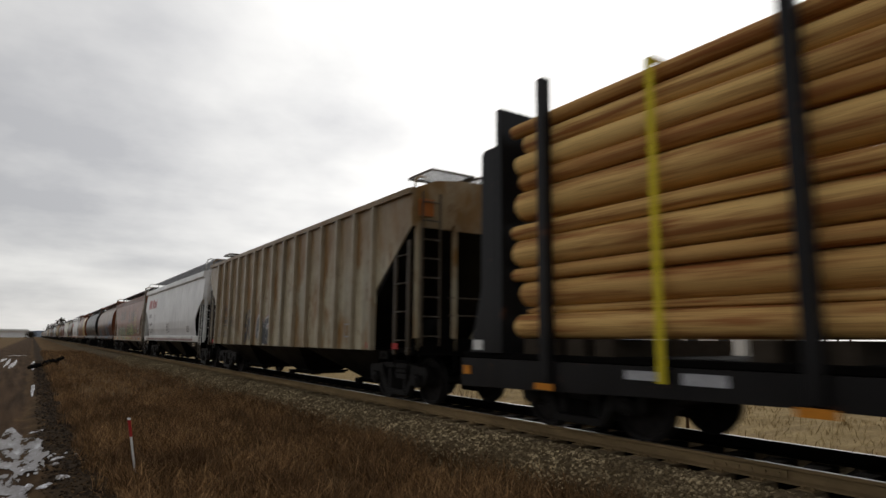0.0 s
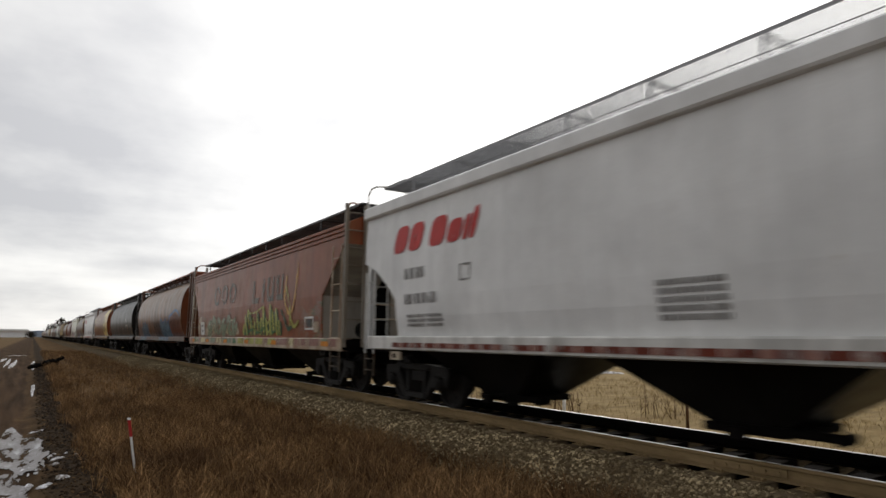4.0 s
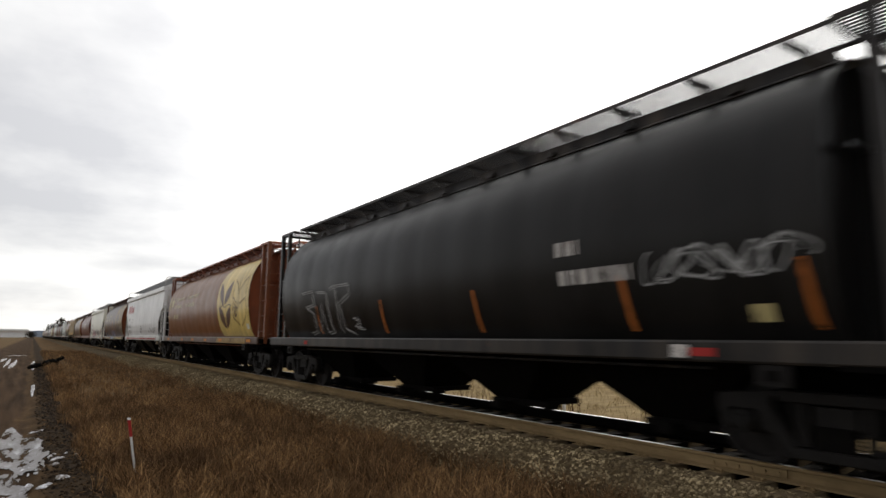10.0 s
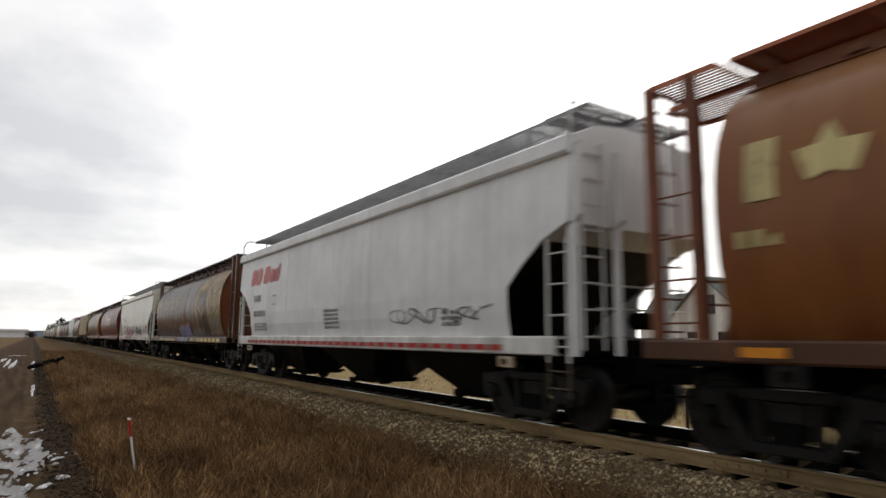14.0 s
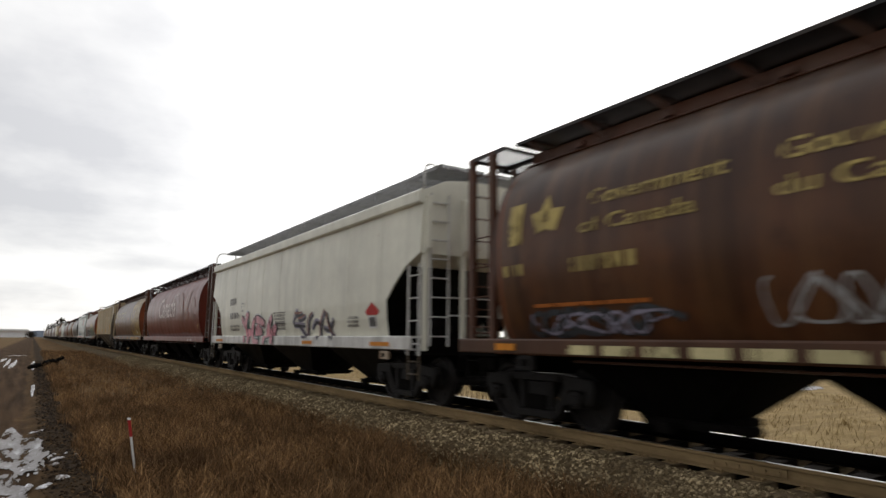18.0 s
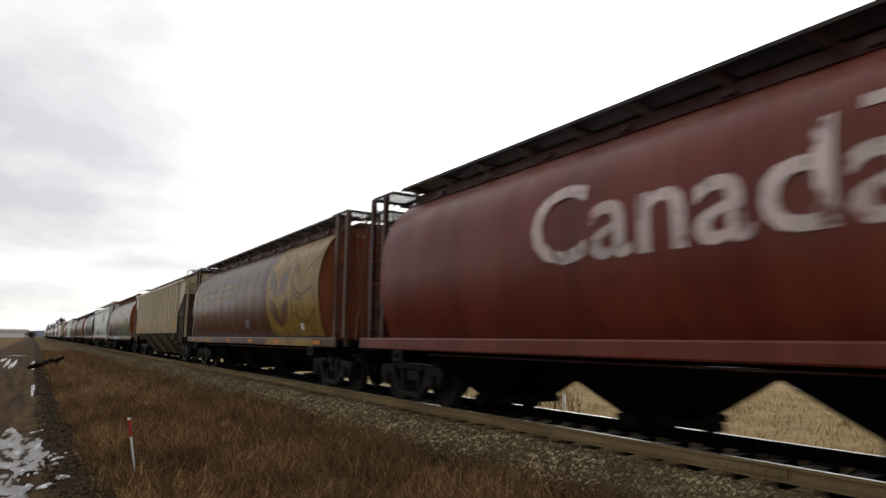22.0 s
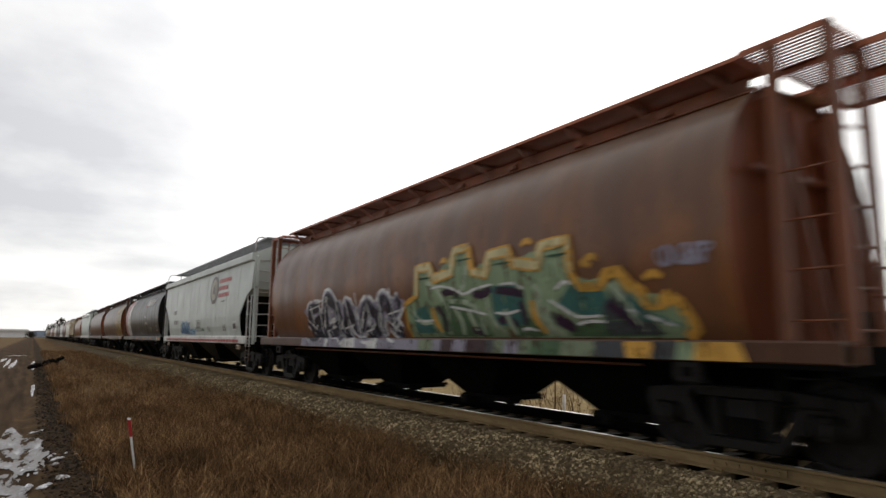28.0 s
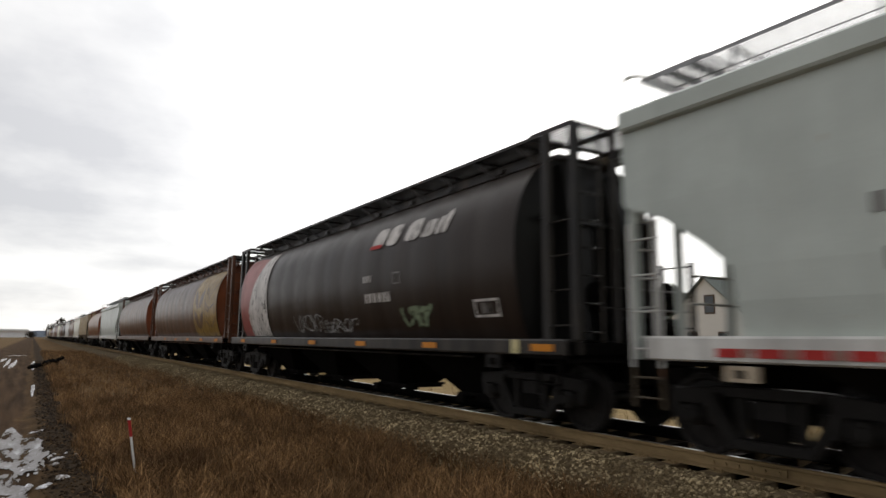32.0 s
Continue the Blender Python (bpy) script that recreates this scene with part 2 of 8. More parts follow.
def snow_material():
    """Old snow, grey and muddy in places."""
    mat, nt, bsdf = shader("old_snow")
    soil = nz(nt, coords(nt, (2.0, 1.0, 1)), 4.5, 7, 0.65)
    col = mix(nt, ramp(nt, soil, 0.42, 0.58), (0.16, 0.135, 0.11), (0.72, 0.72, 0.74))
    nt.links.new(col, bsdf.inputs["Base Color"])
    bsdf.inputs["Roughness"].default_value = 0.75
    relief(nt, bsdf, soil, 0.6, 0.03)
    return mat


def bed_material():
    """Crushed stone, dusty on the shoulders; between the rails black with grease and painted-in shade."""
    mat, nt, bsdf = shader("ballast_bed")
    v = coords(nt)
    sep = nt.nodes.new("ShaderNodeSeparateXYZ")
    nt.links.new(v, sep.inputs[0])
    off = nt.nodes.new("ShaderNodeMath")
    off.operation = "SUBTRACT"
    off.inputs[1].default_value = TRACK_X
    nt.links.new(sep.outputs[0], off.inputs[0])
    away = nt.nodes.new("ShaderNodeMath")
    away.operation = "ABSOLUTE"
    nt.links.new(off.outputs[0], away.inputs[0])
    a, b = nz(nt, v, 14, 6), nz(nt, v, 60, 4)
    stone = mix(nt, ramp(nt, a, 0.3, 0.7), (0.085, 0.062, 0.036), (0.20, 0.150, 0.090))
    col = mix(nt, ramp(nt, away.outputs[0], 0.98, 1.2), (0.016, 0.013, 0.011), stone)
    col = mix(nt, ramp(nt, b, 0.4, 0.7, 0, 0.45), col, (0.045, 0.036, 0.026))
    nt.links.new(col, bsdf.inputs["Base Color"])
    bsdf.inputs["Roughness"].default_value = 0.95
    bsdf.inputs["Specular IOR Level"].default_value = 0.04
    relief(nt, bsdf, b, 1.0, 0.03)
    return mat


def tie_material():
    """Old timber: dusty and pale outside the rails, black between them with grease and painted-in shade."""
    mat, nt, bsdf = shader("weathered_tie")
    v = coords(nt)
    sep = nt.nodes.new("ShaderNodeSeparateXYZ")
    nt.links.new(v, sep.inputs[0])
    away = nt.nodes.new("ShaderNodeMath")
    away.operation = "ABSOLUTE"
    nt.links.new(sep.outputs[0], away.inputs[0])
    rnd = nt.nodes.new("ShaderNodeObjectInfo").outputs["Random"]
    dusty = mix(nt, rnd, (0.12, 0.087, 0.052), (0.28, 0.21, 0.125))
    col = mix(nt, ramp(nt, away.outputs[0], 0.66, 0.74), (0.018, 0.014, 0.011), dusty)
    grain = nz(nt, coords(nt, (1, 14, 14)), 3.0, 6)
    col = mix(nt, ramp(nt, grain, 0.45, 0.7, 0, 0.6), col, (0.03, 0.022, 0.015))
    nt.links.new(col, bsdf.inputs["Base Color"])
    bsdf.inputs["Roughness"].default_value = 0.9
    bsdf.inputs["Specular IOR Level"].default_value = 0.04
    relief(nt, bsdf, grain, 0.6, 0.02)
    return mat


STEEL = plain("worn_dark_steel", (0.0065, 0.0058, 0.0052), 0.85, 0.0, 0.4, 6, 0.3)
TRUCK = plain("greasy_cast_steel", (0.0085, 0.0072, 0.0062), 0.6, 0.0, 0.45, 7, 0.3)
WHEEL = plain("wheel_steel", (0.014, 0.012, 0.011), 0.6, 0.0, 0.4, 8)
RAIL_SIDE = plain("dusty_rusted_rail", (0.235, 0.165, 0.085), 0.85, 0.0, 0.25, 6, 0.2, (1, 0.2, 1))
RAIL_TOP = plain("polished_rail_head", (0.46, 0.45, 0.44), 0.34, 0.9, 0.1, 20)
TIE = tie_material()
STONE = pieces("ballast_stone", (0.115, 0.083, 0.044), (0.82, 0.66, 0.40), 0.9, True, (0.8, (0.15, 0.108, 0.060)), 2.6)
BED = bed_material()
BLADE = pieces("dead_grass_blades", (0.095, 0.052, 0.025), (0.62, 0.37, 0.165), 0.85, True, (0.55, (0.070, 0.038, 0.019)), 1.7)
STRAW = pieces("straw_grass_blades", (0.26, 0.185, 0.085), (0.46, 0.35, 0.18), 0.85, True)
SNOW = snow_material()
CLOD = pieces("wet_clods_and_leaves", (0.014, 0.009, 0.006), (0.13, 0.080, 0.038), 0.75, True, None, 3.2)
SLUSH = slush_material()
ORANGE = plain("orange_reflector", (0.62, 0.23, 0.02), 0.5, 0, 0.15, 6)
AMBER = plain("amber_reflector", (0.80, 0.40, 0.03), 0.5, 0, 0.15, 6)
RED = plain("red_paint", (0.42, 0.035, 0.03), 0.55, 0, 0.2, 6)
WHITE = plain("white_paint", (0.72, 0.71, 0.68), 0.6, 0, 0.12, 6)

# ---- mesh helpers ----


def box(bm, x0, x1, y0, y1, z0, z1):
    vs = [bm.verts.new(p) for p in ((x0, y0, z0), (x1, y0, z0), (x1, y1, z0), (x0, y1, z0), (x0, y0, z1), (x1, y0, z1), (x1, y1, z1), (x0, y1, z1))]
    for q in ((3, 2, 1, 0), (4, 5, 6, 7), (0, 1, 5, 4), (1, 2, 6, 5), (2, 3, 7, 6), (3, 0, 4, 7)):
        bm.faces.new([vs[k] for k in q])


def beam(bm, a, b, w, h=None):
    """A square bar from a to b."""
    a, b, h = Vector(a), Vector(b), h or w
    d = (b - a).normalized()
    side = d.cross(Vector((0, 0, 1)))
    side = side.normalized() if side.length > 1e-4 else Vector((1, 0, 0))
    up = side.cross(d)
    ring = [[bm.verts.new(p + side * sx * w / 2 + up * sz * h / 2) for sx, sz in ((-1, -1), (1, -1), (1, 1), (-1, 1))] for p in (a, b)]
    for k in range(4):
        bm.faces.new((ring[0][k], ring[0][(k + 1) % 4], ring[1][(k + 1) % 4], ring[1][k]))
    bm.faces.new(ring[0][::-1])
    bm.faces.new(ring[1])


def rod(bm, a, b, r, n=8, r2=None):
    a, b = Vector(a), Vector(b)
    d = (b - a).normalized()
    side = d.orthogonal().normalized()
    up = side.cross(d)
    rings = [[bm.verts.new(p + (side * math.cos(k * math.tau / n) + up * math.sin(k * math.tau / n)) * rr) for k in range(n)] for p, rr in ((a, r), (b, r2 or r))]
    for k in range(n):
        f = bm.faces.new((rings[0][k], rings[1][k], rings[1][(k + 1) % n], rings[0][(k + 1) % n]))
        f.smooth = True
    bm.faces.new(rings[0])
    bm.faces.new(rings[1][::-1])


def prism(bm, outline, axis, a, b):
    """A flat outline drawn out along an axis: (y, z) along x, (x, z) along y, (x, y) along z."""
    def place(p, d):
        return {"x": (d, p[0], p[1]), "y": (p[0], d, p[1]), "z": (p[0], p[1], d)}[axis]
    lo, hi = [bm.verts.new(place(p, a)) for p in outline], [bm.verts.new(place(p, b)) for p in outline]
    n = len(outline)
    for k in range(n):
        bm.faces.new((lo[k], lo[(k + 1) % n], hi[(k + 1) % n], hi[k]))
    bm.faces.new(lo[::-1])
    bm.faces.new(hi)


def finish(bm, name, bevel=0.0):
    if bevel:
        bmesh.ops.bevel(bm, geom=bm.edges[:], offset=bevel, segments=1, affect="EDGES")
    bmesh.ops.recalc_face_normals(bm, faces=bm.faces[:])
    mesh = bpy.data.meshes.new(name)
    bm.to_mesh(mesh)
    bm.free()
    return mesh


def part(name, bm, material, parent, label="", bevel=0.0):
    """Link a bmesh (or a mesh) as one mesh object under a thing or a part."""
    mesh = finish(bm, name, bevel) if isinstance(bm, bmesh.types.BMesh) else bm
    if not mesh.materials:
        mesh.materials.append(material)
    ob = new(name, mesh)
    ob.parent = parent
    if label:
        ob["label"] = label
    return ob


def sheet(name, verts, faces, material, smooth=False):
    mesh = bpy.data.meshes.new(name)
    mesh.from_pydata(verts, [], faces)
    if smooth:
        mesh.polygons.foreach_set("use_smooth", [True] * len(mesh.polygons))
    mesh.materials.append(material)
    mesh.update()
    return mesh


class Kit:
    """The parts of one kind of car: (name, mesh, paint slot, label, index of the part that carries it, offset)."""

    def __init__(self):
        self.rows = []

    def add(self, name, bm, slot, label="", under=None, at=None, bevel=0.0):
        mesh = finish(bm, name, bevel) if isinstance(bm, bmesh.types.BMesh) else bm
        self.rows.append((name, mesh, slot, label, under, at))
        return len(self.rows) - 1


PAINTED = {}
WHEELSETS = []


def raise_kit(kit, thing, slots, far=False):
    made = []
    for name, mesh, slot, label, under, at in kit.rows:
        if far and name == "rung":
            made.append(None)
            continue
        mat = slots[slot]
        key = (mesh.name, mat.name)
        if key not in PAINTED:
            copy = mesh.copy()
            copy.materials.clear()
            copy.materials.append(mat)
            PAINTED[key] = copy
        ob = new(name, PAINTED[key])
        ob.parent = thing if under is None else made[under]
        if name == "wheelset":
            ob.matrix_parent_inverse = Matrix.Translation(at)
            WHEELSETS.append(ob)
        elif at:
            ob.location = at
        if label:
            ob["label"] = label
        made.append(ob)
    return made


# ---- rolling stock: local y runs from the leading end (0) back along the car ----


def wheelset_mesh():
    bm = bmesh.new()
    n, rings = 28, []
    for side in (-1, 1):
        prof = [(0.0, 0.835), (0.12, 0.835), (0.16, 0.775), (0.38, 0.755), (0.40, 0.80), (0.455, 0.80), (0.457, 0.715), (0.485, 0.705), (0.485, 0.68), (0.40, 0.672), (0.37, 0.70), (0.15, 0.72), (0.10, 0.66)]
        cols = []
        for k in range(n):
            a = k * math.tau / n
            cols.append([bm.verts.new((side * x, r * math.cos(a), r * math.sin(a))) for r, x in prof[1:]])
        for k in range(n):
            c, d = cols[k], cols[(k + 1) % n]
            for j in range(len(c) - 1):
                f = bm.faces.new((c[j], d[j], d[j + 1], c[j + 1]))
        bm.faces.new([c[0] for c in cols])
        bm.faces.new([c[-1] for c in cols][::-1])
        # lightening marks on the disc, so that its turning shows
        for k in range(3):
            a = k * math.tau / 3
            rod(bm, (side * 0.757, 0.27 * math.cos(a), 0.27 * math.sin(a)), (side * 0.782, 0.27 * math.cos(a), 0.27 * math.sin(a)), 0.03, 6)
    rod(bm, (-0.98, 0, 0), (0.98, 0, 0), 0.085, 12)
    return finish(bm, "wheelset")


def side_frame_mesh():
    bm = bmesh.new()
    w = 0.075
    for s in (-1, 1):
        # jaw and top arm
        prism(bm, [(s * 1.17, 0.74), (s * 1.20, 0.62), (s * 1.14, 0.40), (s * 1.06, 0.34), (s * 1.04, 0.60), (s * 0.74, 0.60), (s * 0.70, 0.36), (s * 0.62, 0.36), (s * 0.60, 0.72), (s * 0.50, 0.80)], "x", -w, w)
        # diagonal
        prism(bm, [(s * 0.62, 0.66), (s * 0.74, 0.52), (s * 0.44, 0.14), (s * 0.30, 0.16)], "x", -w * 0.9, w * 0.9)
        # column
        prism(bm, [(s * 0.26, 0.68), (s * 0.37, 0.70), (s * 0.35, 0.26), (s * 0.25, 0.26)], "x", -w * 0.8, w * 0.8)
        # bearing cap
        rod(bm, (-0.13, s * 0.889, 0.457), (0.13, s * 0.889, 0.457), 0.125, 12)
        rod(bm, (-0.165, s * 0.889, 0.457), (0.1, s * 0.889, 0.457), 0.075, 10)
    prism(bm, [(-0.55, 0.80), (-0.5, 0.68), (0.5, 0.68), (0.55, 0.80)], "x", -w * 1.1, w * 1.1)
    prism(bm, [(-0.44, 0.14), (-0.38, 0.25), (0.38, 0.25), (0.44, 0.14)], "x", -w * 1.2, w * 1.2)
    return finish(bm, "side_frame", 0.012)


def spring_mesh():
    bm = bmesh.new()
    edge = [(0.20 - 0.02 * (k % 2), 0.25 + k * 0.0185) for k in range(13)]
    prism(bm, edge + [(-y, z) for y, z in edge[::-1]], "x", -0.055, 0.055)
    return finish(bm, "spring_nest")


WHEELSET_MESH, FRAME_MESH, SPRING_MESH = wheelset_mesh(), side_frame_mesh(), spring_mesh()


def add_truck(kit, y):
    bm = bmesh.new()
    prism(bm, [(-1.02, 0.46), (-0.4, 0.40), (0.4, 0.40), (1.02, 0.46), (1.02, 0.66), (0.35, 0.76), (-0.35, 0.76), (-1.02, 0.66)], "y", -0.2, 0.2)
    rod(bm, (0, 0, 0.7), (0, 0, 0.9), 0.2, 16)
    for s in (-1, 1):
        beam(bm, (-0.72, s * 0.36, 0.42), (0.72, s * 0.36, 0.42), 0.07, 0.1)
        for q in (-1, 1):
            box(bm, q * 0.74 - 0.04, q * 0.74 + 0.04, s * 0.40 - 0.03, s * 0.40 + 0.03, 0.36, 0.56)
    t = kit.add("truck", bm, "truck", "greasy cast-steel four-wheel truck", at=(0, y, 0))
    for q in (-1, 1):
        kit.add("side_frame", FRAME_MESH, "truck", "", t, (q * 1.0, 0, 0))
        kit.add("spring_nest", SPRING_MESH, "steel", "", t, (q * 1.0, 0, 0))
    for s in (-1, 1):
        kit.add("wheelset", WHEELSET_MESH, "wheel", "", t, (0, s * 0.889, 0.457))


def coupler_mesh(s):
    bm = bmesh.new()
    box(bm, -0.09, 0.09, min(0, s * 0.5), max(0, s * 0.5), 0.76, 0.94)
    prism(bm, [(-0.16, 0.5 * s), (0.15, 0.5 * s), (0.17, 0.72 * s), (0.06, 0.80 * s), (-0.02, 0.66 * s), (-0.12, 0.70 * s)], "z", 0.70, 1.0)
    return bm


def add_ends(kit, L, paint_slot="under"):
    """Couplers, draft boxes, uncoupling levers and air hoses."""
    for s, y in ((-1, 0.0), (1, L)):
        bm = coupler_mesh(s)
        bmesh.ops.translate(bm, verts=bm.verts[:], vec=(0, y, 0))
        kit.add("coupler", bm, "steel", "", bevel=0.01)
        bm = bmesh.new()
        box(bm, -0.32, 0.32, y - 0.12, y + 0.12, 0.66, 1.06)
        kit.add("draft_box", bm, paint_slot, bevel=0.015)
        bm = bmesh.new()
        beam(bm, (-1.45, y + s * 0.12, 1.02), (-0.3, y + s * 0.14, 0.98), 0.028)
        beam(bm, (-1.45, y + s * 0.12, 1.02), (-1.45, y + s * 0.12, 0.78), 0.028)
        kit.add("uncoupling_lever", bm, "steel")
        bm = bmesh.new()
        pts = [(0.3, y, 0.8), (0.32, y + s * 0.16, 0.62), (0.3, y + s * 0.34, 0.46), (0.22, y + s * 0.55, 0.42)]
        for a, b in zip(pts, pts[1:]):
            rod(bm, a, b, 0.03, 8)
        kit.add("air_hose", bm, "steel")


def grating(bm, x0, x1, y0, y1, z, along="y", slat=0.030, gap=0.028, rim=0.05, bar=(0.03, 0.55), deep=0.004):
    """A see-through walkway: narrow slats and cross bars inside a rim, one connected piece."""
    def bands(lo, hi, w, g):
        n = max(1, int((hi - lo - w) / (w + g)))
        pitch = (hi - lo - w) / n
        out = []
        for k in range(n + 1):
            out += [lo + k * pitch, lo + k * pitch + w]
        return out
    fine, bars = (slat, gap), bar
    xs = bands(x0, x1, *(fine if along == "y" else bars))
    ys = bands(y0, y1, *(bars if along == "y" else fine))
    made = {}

    def vert(i, j, top):
        if (i, j, top) not in made:
            made[i, j, top] = bm.verts.new((xs[i], ys[j], z + (0.004 if top else -deep)))
        return made[i, j, top]
    for i in range(len(xs) - 1):
        for j in range(len(ys) - 1):
            if i % 2 and j % 2:
                # the walls of the opening
                loop = ((i, j), (i + 1, j), (i + 1, j + 1), (i, j + 1))
                if deep > 0.005:
                    for (a, b), (c, d) in zip(loop, loop[1:] + loop[:1]):
                        bm.faces.new((vert(a, b, 1), vert(c, d, 1), vert(c, d, 0), vert(a, b, 0)))
                continue
            for top in (0, 1):
                c = [vert(i, j, top), vert(i + 1, j, top), vert(i + 1, j + 1, top), vert(i, j + 1, top)]
                bm.faces.new(c if top else c[::-1])
    # the rim hangs down round the edge
    ring = [(i, 0) for i in range(len(xs))] + [(len(xs) - 1, j) for j in range(1, len(ys))] + [(i, len(ys) - 1) for i in range(len(xs) - 2, -1, -1)] + [(0, j) for j in range(len(ys) - 2, 0, -1)]
    low = {}
    for i, j in ring:
        low[i, j] = bm.verts.new((xs[i], ys[j], z - rim))
    for (a, b) in zip(ring, ring[1:] + ring[:1]):
        bm.faces.new((vert(*a, 0), vert(*b, 0), vert(*b, 1), vert(*a, 1)))
        bm.faces.new((low[a], low[b], vert(*b, 0), vert(*a, 0)))


def add_ladder(kit, name, a, b, z0, z1, n, slot, label="", wide=0.04):
    """Two stiles at the plan points a and b, and n rungs, each a piece of the ladder."""
    bm = bmesh.new()
    beam(bm, (*a, z0), (*a, z1), wide, wide)
    top = kit.add(name, bm, slot, label)
    bm = bmesh.new()
    beam(bm, (*b, z0), (*b, z1), wide, wide)
    kit.add("stile", bm, slot, "", top)
    bm = bmesh.new()
    rod(bm, (*a, 0), (*b, 0), 0.014, 6)
    rung = finish(bm, "rung")
    for k in range(n):
        kit.add("rung", rung, slot, "", top, (0, 0, z0 + (k + 0.5) * (z1 - z0) / n))


def bay(bm, y0, y1, ytop0, ytop1, ztop, zbot, wt, wb):
    """One discharge bay: a funnel from ztop down to zbot."""
    top = [(-wt, ytop0), (wt, ytop0), (wt, ytop1), (-wt, ytop1)]
    bot = [(-wb, y0), (wb, y0), (wb, y1), (-wb, y1)]
    t = [bm.verts.new((*p, ztop)) for p in top]
    b = [bm.verts.new((*p, zbot)) for p in bot]
    for k in range(4):
        bm.faces.new((b[k], b[(k + 1) % 4], t[(k + 1) % 4], t[k]))
    bm.faces.new(t)
    bm.faces.new(b[::-1])


def add_bays(kit, centres, half, zbot, ztop, wt, hb=0.72, slot="under"):
    for c in centres:
        bm = bmesh.new()
        bay(bm, c - hb, c + hb, c - half, c + half, ztop, zbot, wt, 0.55)
        kit.add("discharge_bay", bm, slot)
        bm = bmesh.new()
        box(bm, -0.62, 0.62, c - hb - 0.06, c + hb + 0.06, zbot - 0.10, zbot)
        beam(bm, (-0.9, c - 0.1, zbot - 0.05), (0.9, c - 0.1, zbot - 0.05), 0.06)
        box(bm, -0.98, -0.86, c - 0.2, c, zbot - 0.12, zbot + 0.02)
        beam(bm, (-0.55, c - hb - 0.55, zbot - 0.03), (-0.55, c + hb, zbot - 0.03), 0.10, 0.09)
        rod(bm, (-0.70, c - hb - 0.60, zbot - 0.03), (-0.40, c - hb - 0.60, zbot - 0.03), 0.07, 8)
        kit.add("outlet_gate", bm, "steel", bevel=0.01)


# half widths of the rounded tank by height, sill to crown
TANK = [(1.30, 1.28), (1.42, 1.48), (1.52, 1.82), (1.585, 2.2), (1.61, 2.6), (1.585, 3.0), (1.49, 3.4), (1.31, 3.74), (1.06, 4.0), (0.76, 4.17), (0.4, 4.25), (0.0, 4.27)]


def smooth_profile(pts, n):
    """A rounder curve through the stations."""
    out = []
    for k in range(len(pts) - 1):
        p0, p1, p2, p3 = (pts[max(0, k - 1)], pts[k], pts[k + 1], pts[min(len(pts) - 1, k + 2)])
        for j in range(n):
            t = j / n
            out.append(tuple(0.5 * (2 * p1[i] + (p2[i] - p0[i]) * t + (2 * p0[i] - 5 * p1[i] + 4 * p2[i] - p3[i]) * t * t + (3 * p1[i] - p0[i] - 3 * p2[i] + p3[i]) * t ** 3) for i in (0, 1)))
    out.append(pts[-1])
    return out


SMOOTH_TANK = smooth_profile(TANK, 6)


def tank_x(z):
    """Half width of the rounded body at a height."""
    for (xa, za), (xb, zb) in zip(SMOOTH_TANK, SMOOTH_TANK[1:]):
        if za <= z <= zb:
            return xa + (xb - xa) * (z - za) / max(1e-6, zb - za)
    return TANK[0][0]


CYL_L = 16.73


